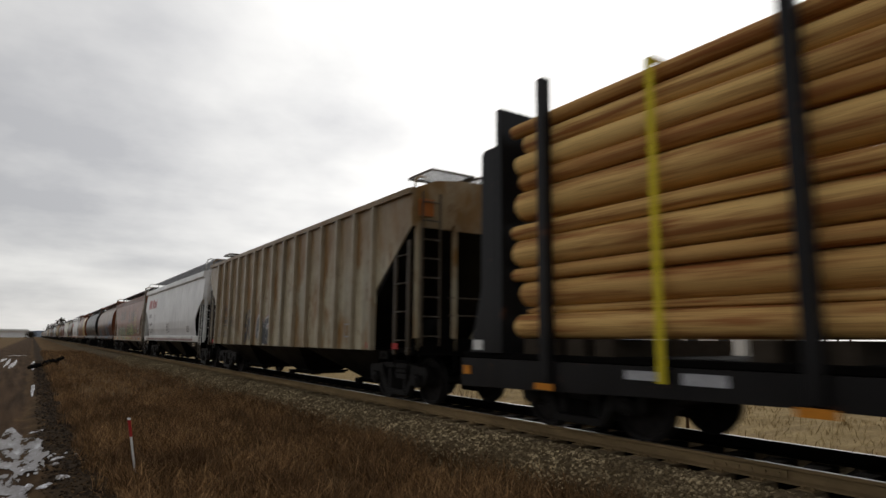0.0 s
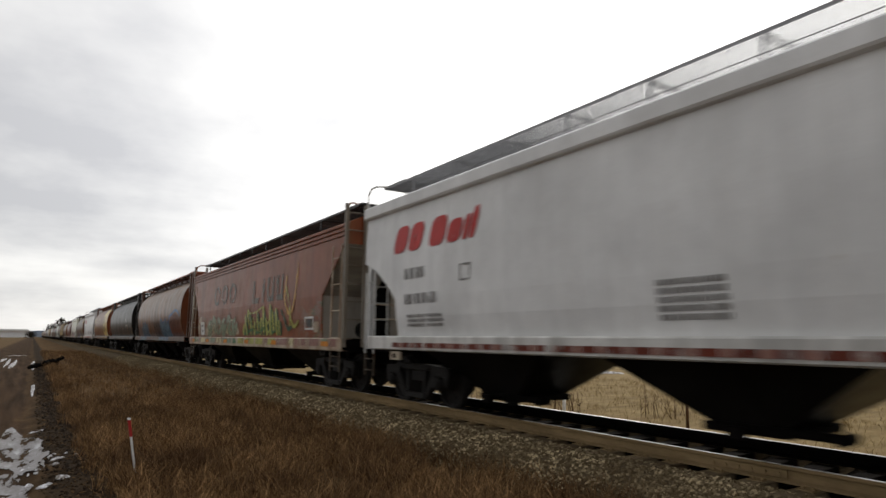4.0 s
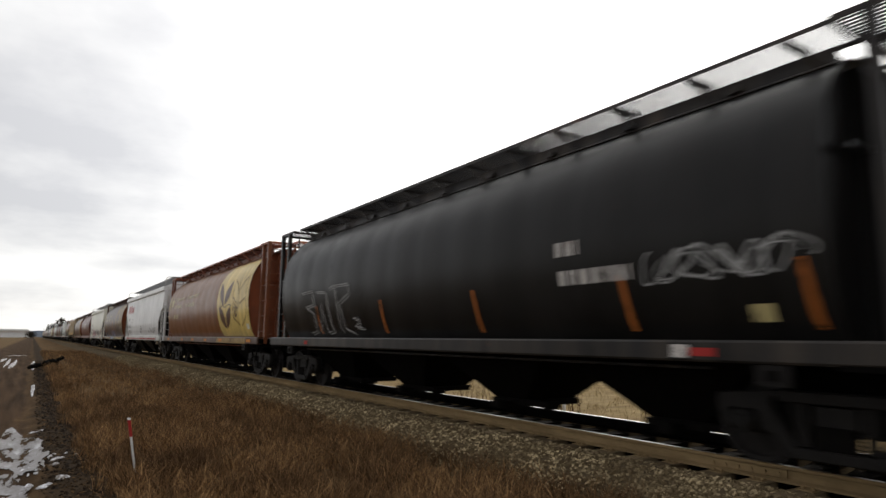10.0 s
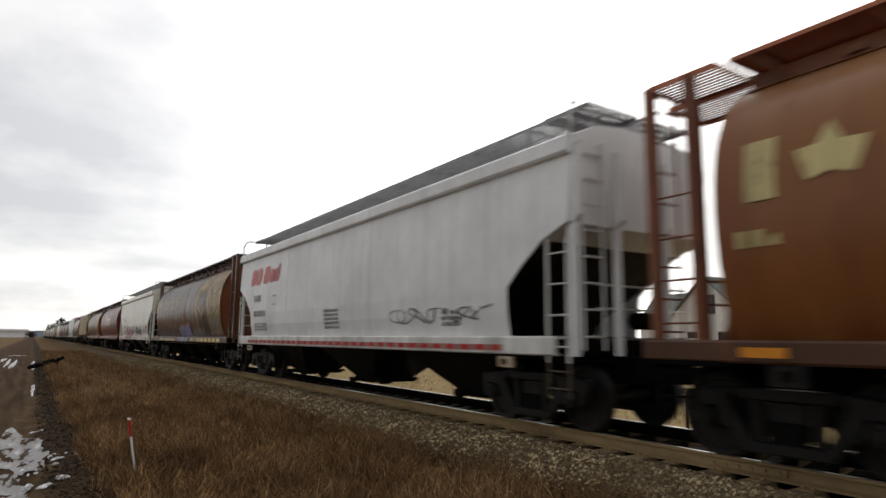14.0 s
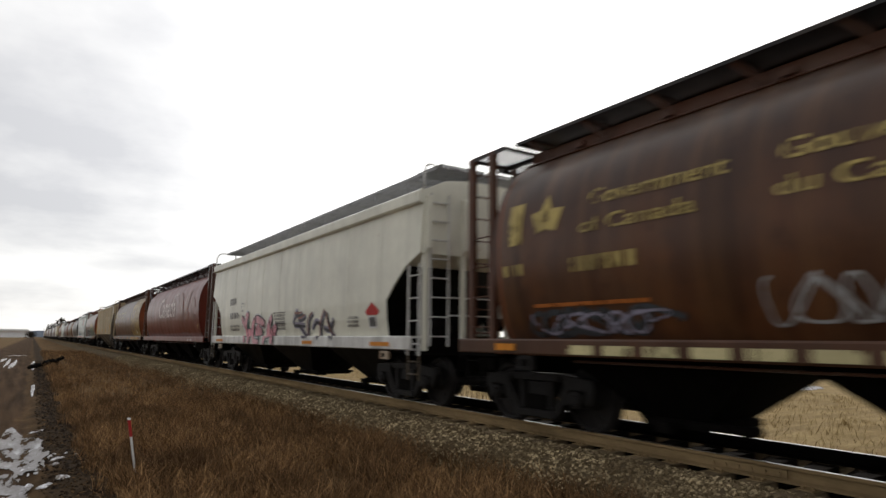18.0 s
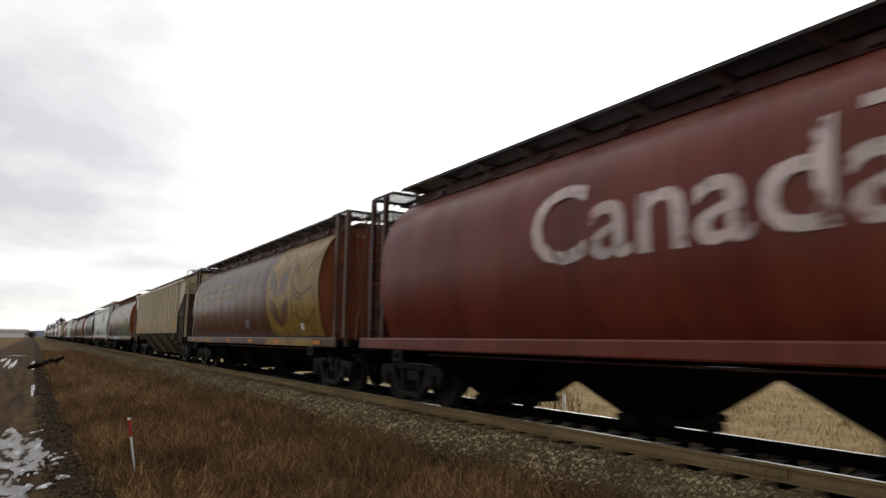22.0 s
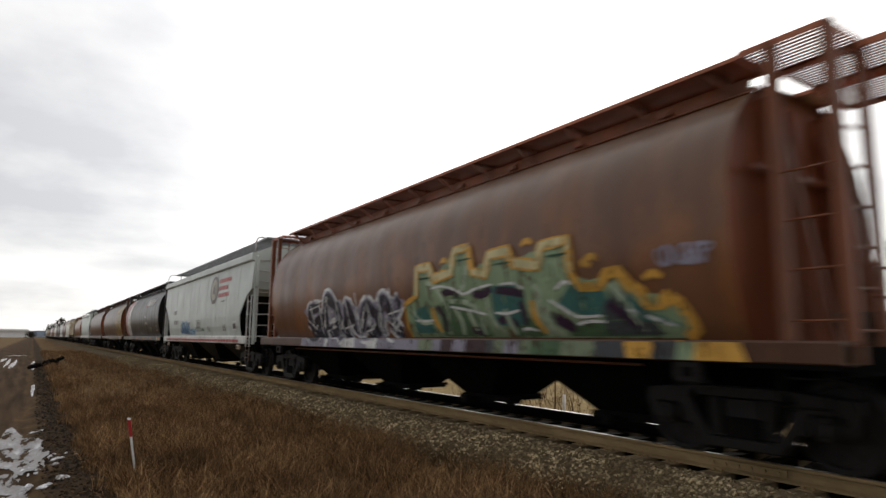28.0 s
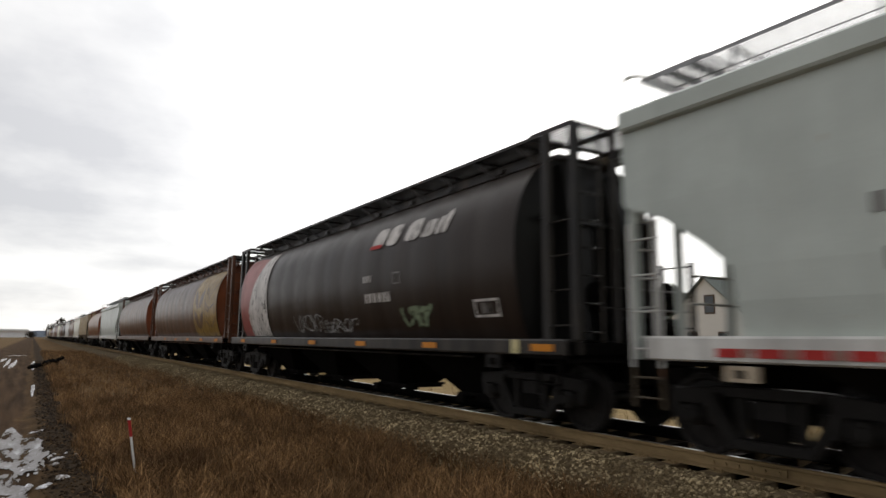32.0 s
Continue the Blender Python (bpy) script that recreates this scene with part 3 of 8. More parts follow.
def cylinder_kit(open_walk=False):
    kit, L = Kit(), CYL_L
    half = smooth_profile(TANK, 3)
    ring = [(-x, z) for x, z in half] + [(x, z) for x, z in half[::-1][1:]]
    y0, y1 = 1.0, L - 1.0
    verts, faces = [], []
    ny = 98
    for j in range(ny + 1):
        y = y0 + (y1 - y0) * j / ny
        # faint swelling between the inner frames
        s = 1 - 0.006 * abs(math.cos(math.pi * (y - y0) / 1.05)) ** 4 + 0.003 * math.sin(y * 2.3)
        verts += [(x * s, y, z) for x, z in ring]
    n = len(ring)
    for j in range(ny):
        for k in range(n - 1):
            faces.append((j * n + k, j * n + k + 1, (j + 1) * n + k + 1, (j + 1) * n + k))
    kit.add("tank", sheet("tank", verts, faces, STEEL, True), "paint", "rounded steel hopper body")
    # one end sheet at each end, set a little inside the rim, with its stiffeners
    for y, s in ((y0, 1), (y1, -1)):
        bm = bmesh.new()
        prism(bm, [(x * 0.995, z) for x, z in ring], "y", y + s * 0.10, y + s * 0.14)
        kit.add("end_sheet", bm, "end", "flat end sheet of the hopper body")
        for x in (-0.62, 0.62):
            bm = bmesh.new()
            prism(bm, [(y + s * 0.10, 4.1), (y - s * 0.05, 4.1), (y - s * 0.55, 1.30), (y + s * 0.10, 1.30)], "x", x - 0.03, x + 0.03)
            kit.add("end_stiffener", bm, "end")
        bm = bmesh.new()
        beam(bm, (-1.1, y - s * 0.02, 3.2), (1.1, y - s * 0.02, 3.2), 0.05, 0.07)
        kit.add("end_stiffener", bm, "end")
        bm = bmesh.new()
        rod(bm, (0.25 * s, y + s * 0.06, 2.0), (0.25 * s, y + s * 0.09, 2.0), 0.26, 14)
        kit.add("inspection_port", bm, "steel")
    for q in (-1, 1):
        bm = bmesh.new()
        prism(bm, [(q * 1.30, 1.30), (q * 1.54, 1.30), (q * 1.56, 1.275), (q * 1.56, 1.095), (q * 1.54, 1.07), (q * 1.40, 1.07), (q * 1.40, 1.10), (q * 1.52, 1.11), (q * 1.52, 1.26), (q * 1.30, 1.27)], "y", 0.0, L)
        kit.add("side_sill", bm, "sill", "side sill along the foot of the body")
    bm = bmesh.new()
    box(bm, -0.28, 0.28, 0.05, 2.3, 0.68, 1.02)
    kit.add("stub_sill", bm, "under")
    bm = bmesh.new()
    box(bm, -0.28, 0.28, L - 2.3, L - 0.05, 0.68, 1.02)
    kit.add("stub_sill", bm, "under")
    for y in (0.0, L):
        bm = bmesh.new()
        s = 1 if y == 0 else -1
        box(bm, -1.55, 1.55, min(y, y + s * 1.0), max(y, y + s * 1.0), 1.03, 1.09)
        box(bm, -1.5, 1.5, min(y, y + s * 0.09), max(y, y + s * 0.09), 0.98, 1.25)
        kit.add("end_deck", bm, "under", "steel end deck over the truck")
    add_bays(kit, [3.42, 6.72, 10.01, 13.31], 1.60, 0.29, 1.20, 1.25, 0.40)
    # roof walkways either side of the hatch trough
    for q in (-1, 1):
        bm = bmesh.new()
        if open_walk:
            grating(bm, min(q * 0.46, q * 1.15), max(q * 0.46, q * 1.15), 1.0, L - 1.0, 4.48, "x", 0.011, 0.034, 0.05, (0.007, 0.34), 0.010)
        else:
            grating(bm, min(q * 0.50, q * 1.15), max(q * 0.50, q * 1.15), 1.0, L - 1.0, 4.48, "y", 0.034, 0.008, 0.045)
        kit.add("running_board", bm, "board", "see-through steel roof walkway" if open_walk else "slotted steel roof walkway")
        for k in range(13):
            y = 1.4 + k * (L - 2.8) / 12
            # a raking strut and the angle that it carries
            bm = bmesh.new()
            beam(bm, (q * 0.86, y - 0.16, 4.14), (q * 1.12, y + 0.10, 4.44), 0.035, 0.05)
            beam(bm, (q * 0.60, y + 0.08, 4.445), (q * 1.14, y + 0.08, 4.445), 0.05, 0.04)
            kit.add("walkway_bracket", bm, "bracket")
        # upstand along the roof hatches, with the lip of the roof sheet under it
        bm = bmesh.new()
        prism(bm, [(q * 0.80, 4.10), (q * 0.86, 4.10), (q * 0.84, 4.32), (q * 0.78, 4.33)], "y", 1.1, L - 1.1)
        kit.add("roof_coaming", bm, "post", "upright coaming along the roof hatches")
        bm = bmesh.new()
        prism(bm, [(q * 0.93, 4.085), (q * 0.955, 4.095), (q * 0.90, 4.135), (q * 0.87, 4.12)], "y", 1.05, L - 1.05)
        kit.add("roof_lip", bm, "bracket")
        for k in range(9):
            y = 2.2 + k * (L - 4.4) / 8
            bm = bmesh.new()
            box(bm, min(q * 0.86, q * 0.93), max(q * 0.86, q * 0.93), y - 0.07, y + 0.07, 4.16, 4.24)
            kit.add("hatch_latch", bm, "bracket")
    bm = bmesh.new()
    prism(bm, [(-0.50, 4.22), (-0.50, 4.34), (-0.40, 4.39), (0.40, 4.39), (0.50, 4.34), (0.50, 4.22)], "y", 1.25, L - 1.25)
    kit.add("hatch_cover", bm, "bracket", "long trough hatch cover")
    for y in (0.0, L):
        s = 1 if y == 0 else -1
        ya, yb = min(y + s * 0.02, y + s * 0.96), max(y + s * 0.02, y + s * 0.96)
        for xa, xb in ((-1.33, -0.5), (-0.46, 0.40), (0.44, 1.33)):
            bm = bmesh.new()
            out = 0.34 if -0.5 < xa < 0 else 0.0
            grating(bm, xa, xb, ya - (out if s > 0 else 0), yb + (out if s < 0 else 0), 4.46 if out else 4.42, "y", 0.04, 0.032, 0.07)
            kit.add("end_platform", bm, "board", "slotted roof platform over the car's end")
        for x, yy in ((-1.30, 0.03), (-1.30, 0.60), (-0.42, 0.10), (0.42, 0.10), (1.30, 0.03), (1.30, 0.60)):
            bm = bmesh.new()
            # the far corner at the leading end has low grab irons only
            w = 0.10 if x == -1.30 else 0.06
            beam(bm, (x, y + s * yy, 1.09), (x, y + s * yy, 2.55 if (x, y) == (1.30, 0.0) else 4.40), w, w + 0.02)
            post = kit.add("platform_post", bm, "post")
            if yy == 0.60:
                # rungs from this post to its neighbour at the corner
                rung = bmesh.new()
                rod(rung, (x, y + s * 0.03, 0), (x, y + s * 0.60, 0), 0.013, 6)
                rung = finish(rung, "rung")
                for z in (1.49, 1.99, 2.49) if (x, y) == (1.30, 0.0) else (1.49, 1.99, 2.49, 2.99):
                    kit.add("rung", rung, "post", "", post, (0, 0, z))
        add_ladder(kit, "end_ladder", (-1.24, y + s * 0.02), (-0.80, y + s * 0.02), 1.2, 4.36, 8, "post", "steel ladder up to the roof platform", 0.03)
        # braces that lean from the end deck up to the end sheet
        for x in (-0.62, 0.62):
            bm = bmesh.new()
            beam(bm, (x * 1.25, y + s * 0.55, 1.1), (x * 0.55, y + s * 0.95, 3.95), 0.06, 0.08)
            kit.add("end_brace", bm, "end")
        bm = bmesh.new()
        for z in (1.75, 2.05):
            rod(bm, (-0.7, y + s * 0.10, z), (1.28, y + s * 0.10, z), 0.016, 6)
        kit.add("end_handrail", bm, "post")
        add_ladder(kit, "sill_step", (-1.5, y + s * 0.18), (-1.5, y + s * 0.6), 0.55, 1.08, 2, "steel")
        bm = bmesh.new()
        box(bm, -1.53, -1.46, y + s * 1.62 - 0.17, y + s * 1.62 + 0.17, 0.86, 1.06)
        pad = kit.add("jacking_pad", bm, "truck")
        bm = bmesh.new()
        box(bm, -1.55, -1.525, y + s * 1.62 - 0.06, y + s * 1.62 + 0.06, 0.91, 1.01)
        kit.add("pad_mark", bm, "steel", "", pad)
    bm = bmesh.new()
    rod(bm, (0.55, 0.25, 1.45), (0.55, 0.95, 1.45), 0.2, 14)
    kit.add("air_reservoir", bm, "steel")
    bm = bmesh.new()
    rod(bm, (0.5, 0.2, 1.5), (1.1, 0.2, 1.5), 0.14, 12)
    kit.add("brake_cylinder", bm, "steel")
    bm = bmesh.new()
    rod(bm, (0.95, 0.22, 1.95), (0.95, 0.27, 1.95), 0.27, 18)
    rod(bm, (0.95, 0.12, 1.95), (0.95, 0.36, 1.95), 0.05, 8)
    box(bm, 0.82, 1.08, 0.30, 0.46, 1.70, 2.15)
    beam(bm, (0.95, 0.38, 1.09), (0.95, 0.38, 1.75), 0.06)
    kit.add("hand_brake", bm, "steel", "hand-brake wheel on the car's end")
    bm = bmesh.new()
    rod(bm, (-1.30, 2.4, 1.0), (-1.30, L - 2.4, 1.0), 0.018, 6)
    kit.add("brake_pipe", bm, "post")
    add_truck(kit, 1.32)
    add_truck(kit, L - 1.32)
    add_ends(kit, L)
    return kit


def flat_x(rows):
    def fx(z):
        z = min(max(z, rows[0][0]), rows[-1][0])
        for (za, wa, _), (zb, wb, _) in zip(rows, rows[1:]):
            if za <= z <= zb:
                return wa + (wb - wa) * (z - za) / (zb - za)
        return rows[-1][1]
    return fx


def box_hopper_kit(L, rows, top, style, board_z, sill=(1.07, 1.34), ribs=0, rib_span=None, board=(0.04, 1.12), bays=(3.3, 7.8, 12.3), half_bay=2.1, skirt=None, truck_at=1.5, ladder=(0.70, 0.18)):
    """A straight-sided hopper. rows: (z, half width, how far the side starts behind the leading end)."""
    kit = Kit()
    bm = bmesh.new()
    rings = []
    # upper box: full to the ends
    hi = next(k for k, r in enumerate(rows) if r[2] < 0.5)
    for z, w, s in rows[hi:]:
        rings.append([bm.verts.new(q) for q in ((-w, s, z), (w, s, z), (w, L - s, z), (-w, L - s, z))])
    for a, b in zip(rings, rings[1:]):
        for k in range(4):
            bm.faces.new((a[k], a[(k + 1) % 4], b[(k + 1) % 4], b[k]))
    # lower side plates, cut away towards the ends
    for q in (-1, 1):
        cols = []
        for z, w, s in rows[:hi + 1]:
            cols.append([bm.verts.new(c) for c in ((q * w, s, z), (q * w, L - s, z), (q * (w - 0.03), L - s, z), (q * (w - 0.03), s, z))])
        for a, b in zip(cols, cols[1:]):
            for k in range(4):
                bm.faces.new((a[k], a[(k + 1) % 4], b[(k + 1) % 4], b[k]))
        bm.faces.new(cols[0])
    bmesh.ops.remove_doubles(bm, verts=bm.verts[:], dist=0.0005)
    kit.add("hopper_body", bm, "paint", "straight-sided steel hopper body")
    zh, wh, sh = rows[hi]
    if style == "chord":
        for k in range(9):
            y = 1.3 + k * (L - 2.6) / 8
            bm = bmesh.new()
            prism(bm, [(-flat_x(rows)(z) - 0.007, z) for z in (1.4, 2.0, 2.84, 3.4, 3.9)] + [(-flat_x(rows)(z) + 0.01, z) for z in (3.9, 1.4)], "y", y - 0.018, y + 0.018)
            kit.add("panel_seam", bm, "paint")
    w, s = rows[-1][1], rows[-1][2]
    # cambered roof
    bm = bmesh.new()
    prism(bm, [(-w, top), (-1.0, top + 0.24), (-0.4, top + 0.32), (0.4, top + 0.32), (1.0, top + 0.24), (w, top)], "y", s, L - s)
    kit.add("roof", bm, "paint", "cambered steel roof")
    for q in (-1, 1):
        if style == "chord":
            bm = bmesh.new()
            prism(bm, [(q * (w - 0.02), top - 0.27), (q * (w + 0.09), top - 0.25), (q * (w + 0.115), top - 0.22), (q * (w + 0.105), top - 0.02), (q * (w + 0.06), top + 0.02), (q * (w - 0.02), top + 0.03)], "y", s, L - s)
            kit.add("top_chord", bm, "paint", "deep top chord along the roof's edge")
        elif style == "lines":
            for k in range(3):
                bm = bmesh.new()
                z = top - 0.03 - k * 0.115
                prism(bm, [(q * (w - 0.02), z - 0.075), (q * (w + 0.055), z - 0.05), (q * (w + 0.055), z), (q * (w - 0.02), z + 0.02)], "y", s, L - s)
                kit.add("top_chord", bm, "trim", "rolled moulding along the roof's edge")
        else:
            bm = bmesh.new()
            prism(bm, [(q * (w - 0.02), top - 0.10), (q * (w + 0.075), top - 0.10), (q * (w + 0.085), top + 0.01), (q * (w - 0.02), top + 0.03)], "y", s, L - s)
            kit.add("top_chord", bm, "trim", "top chord along the roof's edge")
        if sill:
            bm = bmesh.new()
            prism(bm, [(q * 1.30, sill[1]), (q * 1.56, sill[1]), (q * 1.58, sill[1] - 0.025), (q * 1.58, sill[0] + 0.02), (q * 1.55, sill[0]), (q * 1.42, sill[0]), (q * 1.42, sill[0] + 0.03), (q * 1.54, sill[0] + 0.04), (q * 1.54, sill[1] - 0.04), (q * 1.30, sill[1] - 0.03)], "y", 0.0, L)
            kit.add("side_sill", bm, "sill", "side sill along the foot of the body")
        # ribs up the sides
        for k in range(ribs):
            y = rib_span[0] + (rib_span[1] - rib_span[0]) * k / (ribs - 1)
            bm = bmesh.new()
            za, zb = rows[0][0], top - 0.10
            wa = rows[0][1]
            prism(bm, [(y - 0.055, za), (y + 0.055, za), (y + 0.055, zb), (y - 0.055, zb)], "x", q * (wa - 0.02), q * (wa + 0.10))
            kit.add("side_rib", bm, "rib")
    bm = bmesh.new()
    box(bm, -0.28, 0.28, 0.05, 2.3, 0.68, 1.02)
    kit.add("stub_sill", bm, "under")
    bm = bmesh.new()
    box(bm, -0.28, 0.28, L - 2.3, L - 0.05, 0.68, 1.02)
    kit.add("stub_sill", bm, "under")
    zt = rows[0][0]
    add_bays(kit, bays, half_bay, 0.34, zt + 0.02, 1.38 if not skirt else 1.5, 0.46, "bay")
    for q in (-1, 1):
        bm = bmesh.new()
        grating(bm, min(q * board[0], q * board[1]), max(q * board[0], q * board[1]), s + 0.14, L - s - 0.14, board_z, "x", 0.010, 0.034, 0.045, (0.006, 0.36), 0.010)
        kit.add("running_board", bm, "board", "see-through grating roof walkway")
        for k in range(10):
            y = 1.0 + k * (L - 2.0) / 9
            bm = bmesh.new()
            beam(bm, (q * (board[1] - 0.02), y, top + 0.2), (q * (board[1] - 0.02), y, board_z - 0.02), 0.035)
            beam(bm, (q * board[0], y, board_z - 0.04), (q * board[1], y, board_z - 0.04), 0.04, 0.035)
            kit.add("walkway_bracket", bm, "board")
    for k in range(4):
        y = L * (k + 0.5) / 4
        bm = bmesh.new()
        prism(bm, [(-0.20, top + 0.30), (-0.18, top + 0.44), (0.18, top + 0.44), (0.20, top + 0.30)], "y", y - 1.5, y + 1.5)
        kit.add("hatch_cover", bm, "board")
    for y in (0.0, L):
        d = 1 if y == 0 else -1
        ya, yb = sorted((y + d * (s - 0.0), y + d * (s + 0.95)))
        for xa, xb in ((-1.12, -0.05), (0.05, 1.12)):
            bm = bmesh.new()
            grating(bm, xa, xb, ya, yb, board_z + (0.02 if board_z > 4.5 else 0.18), "x", 0.016, 0.022, 0.05)
            kit.add("end_platform", bm, "board", "grating roof platform over the car's end")
        # end posts, ladders and grab irons
        ye = -0.24 if style == "chord" else 0.05
        for x in (1.42,) if style == "lines" else (-1.42, -0.55, 0.55, 1.42):
            bm = bmesh.new()
            beam(bm, (x, y + d * ye, sill[0] if sill else 1.05), (x, y + d * ye, rows[-2][0] + 0.1), 0.08, 0.10)
            kit.add("end_post", bm, "end_post")
        la, lb = ladder
        add_ladder(kit, "side_ladder", (-1.53, y + d * la), (-1.53, y + d * lb), 0.98, 3.2 if style == "rib" else zh, 4, "post", "steel side ladder at the car's corner", 0.055 if style == "rib" else 0.035)
        if style == "lines":
            add_ladder(kit, "end_ladder", (-1.51, y + d * 0.0), (-1.02, y - d * 0.02), 1.08, board_z - 0.06, 8, "end_post", "steel ladder up the car's end", 0.085)
        else:
            add_ladder(kit, "end_ladder", (-1.36, y + d * (min(s, 0) - 0.03)), (-0.95, y + d * (min(s, 0) - 0.03)), 1.15, top - 0.05, 8, "post" if style == "rib" else "trim", "steel ladder up the car's end", 0.03)
        add_ladder(kit, "sill_step", (-1.52, y + d * la), (-1.52, y + d * lb), 0.52, 0.98, 2, "step" if sill else "steel", "", 0.03)
        bm = bmesh.new()
        for z in (1.75, 2.1):
            rod(bm, (-0.7, y + d * 0.03, z), (1.4, y + d * 0.03, z), 0.016, 6)
        kit.add("end_handrail", bm, "post")
        bm = bmesh.new()
        for q in (-1, 1):
            # a bowed grab rail from the roof's corner up to the walkway
            bow = [(1.50, s, top), (1.50, s, top + 0.62 * (board_z - top)), (1.44, s + 0.02, board_z - 0.06), (1.33, s + 0.06, board_z), (1.11, s + 0.16, board_z)]
            bm = bmesh.new()
            for (xa, sa, za), (xb, sb, zb) in zip(bow, bow[1:]):
                rod(bm, (q * xa, y + d * sa, za), (q * xb, y + d * sb, zb), 0.022, 6)
            kit.add("roof_handhold", bm, "trim")
        bm = bmesh.new()
        sa, sb = sorted((y, y + d * 1.0))
        box(bm, -1.5, 1.5, sa, sb, 1.02, 1.08)
        box(bm, -1.5, 1.5, min(y, y + d * 0.09), max(y, y + d * 0.09), 0.98, 1.3)
        kit.add("end_deck", bm, "under")
        if style == "chord":
            for x in (-1.40, -0.55, 0.55, 1.40):
                bm = bmesh.new()
                ye = y + d * (s + 0.04)
                prism(bm, [(ye + d * 0.1, zh + 0.02), (ye - d * 0.10, zh + 0.30), (ye - d * 0.10, top - 0.12), (ye + d * 0.1, top)], "x", x - 0.06, x + 0.06)
                kit.add("end_rib", bm, "paint")
        # slope sheet down to the end bay
        bm = bmesh.new()
        wu, wl = rows[hi][1] - 0.034, rows[0][1] - 0.04
        ring = [[bm.verts.new((q * ww, y + d * yy, zz)) for q in (-1, 1)] for ww, yy, zz in (((wu, sh, zh), (wu, sh + 0.06, zh + 0.03), (wu, rows[2][2] + 0.10, rows[2][0] + 0.03), (wl, rows[0][2] + 0.09, 1.08), (wl, rows[0][2] + 0.04, 1.08), (wu, rows[2][2] + 0.04, rows[2][0])) if style == "lines" else ((wu, sh, zh), (wu, sh + 0.06, zh + 0.03), (wl, 2.75, 1.16), (wl, 2.70, 1.08)))]
        for (a0, a1), (b0, b1) in zip(ring, ring[1:] + ring[:1]):
            bm.faces.new((a0, a1, b1, b0))
        for k in (0, 1):
            bm.faces.new([p[k] for p in ring])
        kit.add("slope_sheet", bm, "slope")
        if style == "lines":
            # upright web between the slope sheet and the end deck
            bm = bmesh.new()
            prism(bm, [(y + d * p, q) for p, q in ((0.42, 1.08), (1.33, 1.08), (1.31, 2.32), (0.62, 2.96), (0.42, 2.72))], "x", -0.12, -0.08)
            kit.add("end_web", bm, "under")
        bm = bmesh.new()
        box(bm, -1.55, -1.48, y + d * 1.12 - 0.17, y + d * 1.12 + 0.17, 0.88, 1.04)
        pad = kit.add("jacking_pad", bm, "pad", "painted jacking pad under the sill")
        bm = bmesh.new()
        box(bm, -1.565, -1.545, y + d * 1.12 - 0.05, y + d * 1.12 + 0.05, 0.92, 1.00)
        kit.add("pad_mark", bm, "steel", "", pad)
    bm = bmesh.new()
    rod(bm, (-0.6, 0.3, 1.5), (-0.6, 0.9, 1.5), 0.2, 14)
    kit.add("air_reservoir", bm, "steel")
    bm = bmesh.new()
    rod(bm, (0.5, 0.35, 1.6), (1.1, 0.35, 1.6), 0.14, 12)
    kit.add("brake_cylinder", bm, "steel")
    add_truck(kit, truck_at)
    add_truck(kit, L - truck_at)
    add_ends(kit, L)
    return kit


SMOOTH_L = 15.5
SMOOTH_ROWS = [(1.34, 1.46, 1.10), (1.7, 1.52, 1.10), (2.06, 1.545, 1.08), (2.36, 1.55, 0.74), (2.70, 1.555, 0.26), (2.90, 1.555, -0.25), (3.4, 1.53, -0.28), (4.12, 1.485, -0.30)]
RED_ROWS = [(1.29, 1.48, 1.34), (1.8, 1.52, 1.33), (2.35, 1.545, 1.29), (3.52, 1.53, 0.06), (4.02, 1.50, 0.06)]
RIB_ROWS = [(1.49, 1.56, 1.57), (2.41, 1.56, 1.57), (3.36, 1.56, 0.14), (4.08, 1.56, 0.07)]
RIB1_ROWS = [(1.05, 1.56, 1.54), (2.28, 1.56, 1.52), (3.46, 1.56, 0.06), (4.20, 1.56, 0.04)]


CYL = cylinder_kit()
CYL_OPEN = cylinder_kit(True)
SMOOTH = box_hopper_kit(SMOOTH_L, SMOOTH_ROWS, 4.12, "chord", 4.67, truck_at=1.11, ladder=(0.18, -0.22))
REDH = box_hopper_kit(16.5, RED_ROWS, 4.02, "lines", 4.54, (0.99, 1.29), bays=(3.6, 8.25, 12.9))
RIBH = box_hopper_kit(16.7, RIB_ROWS, 4.08, "rib", 4.54, None, 17, (1.60, 15.1), (0.15, 0.95), (3.45, 6.75, 9.95, 13.25), 1.30, True, 1.56)
RIB1 = box_hopper_kit(16.4, RIB1_ROWS, 4.20, "rib", 4.50, None, 15, (1.58, 14.82), (0.15, 0.8), (3.6, 8.2, 12.8), 2.1, True, 1.42)
KITS = {"cyl": (CYL, CYL_L, tank_x), "cyl_open": (CYL_OPEN, CYL_L, tank_x), "smooth": (SMOOTH, SMOOTH_L, flat_x(SMOOTH_ROWS)), "red": (REDH, 16.5, flat_x(RED_ROWS)), "rib": (RIBH, 16.7, flat_x(RIB_ROWS)), "rib1": (RIB1, 16.4, flat_x(RIB1_ROWS))}
MOVERS = []


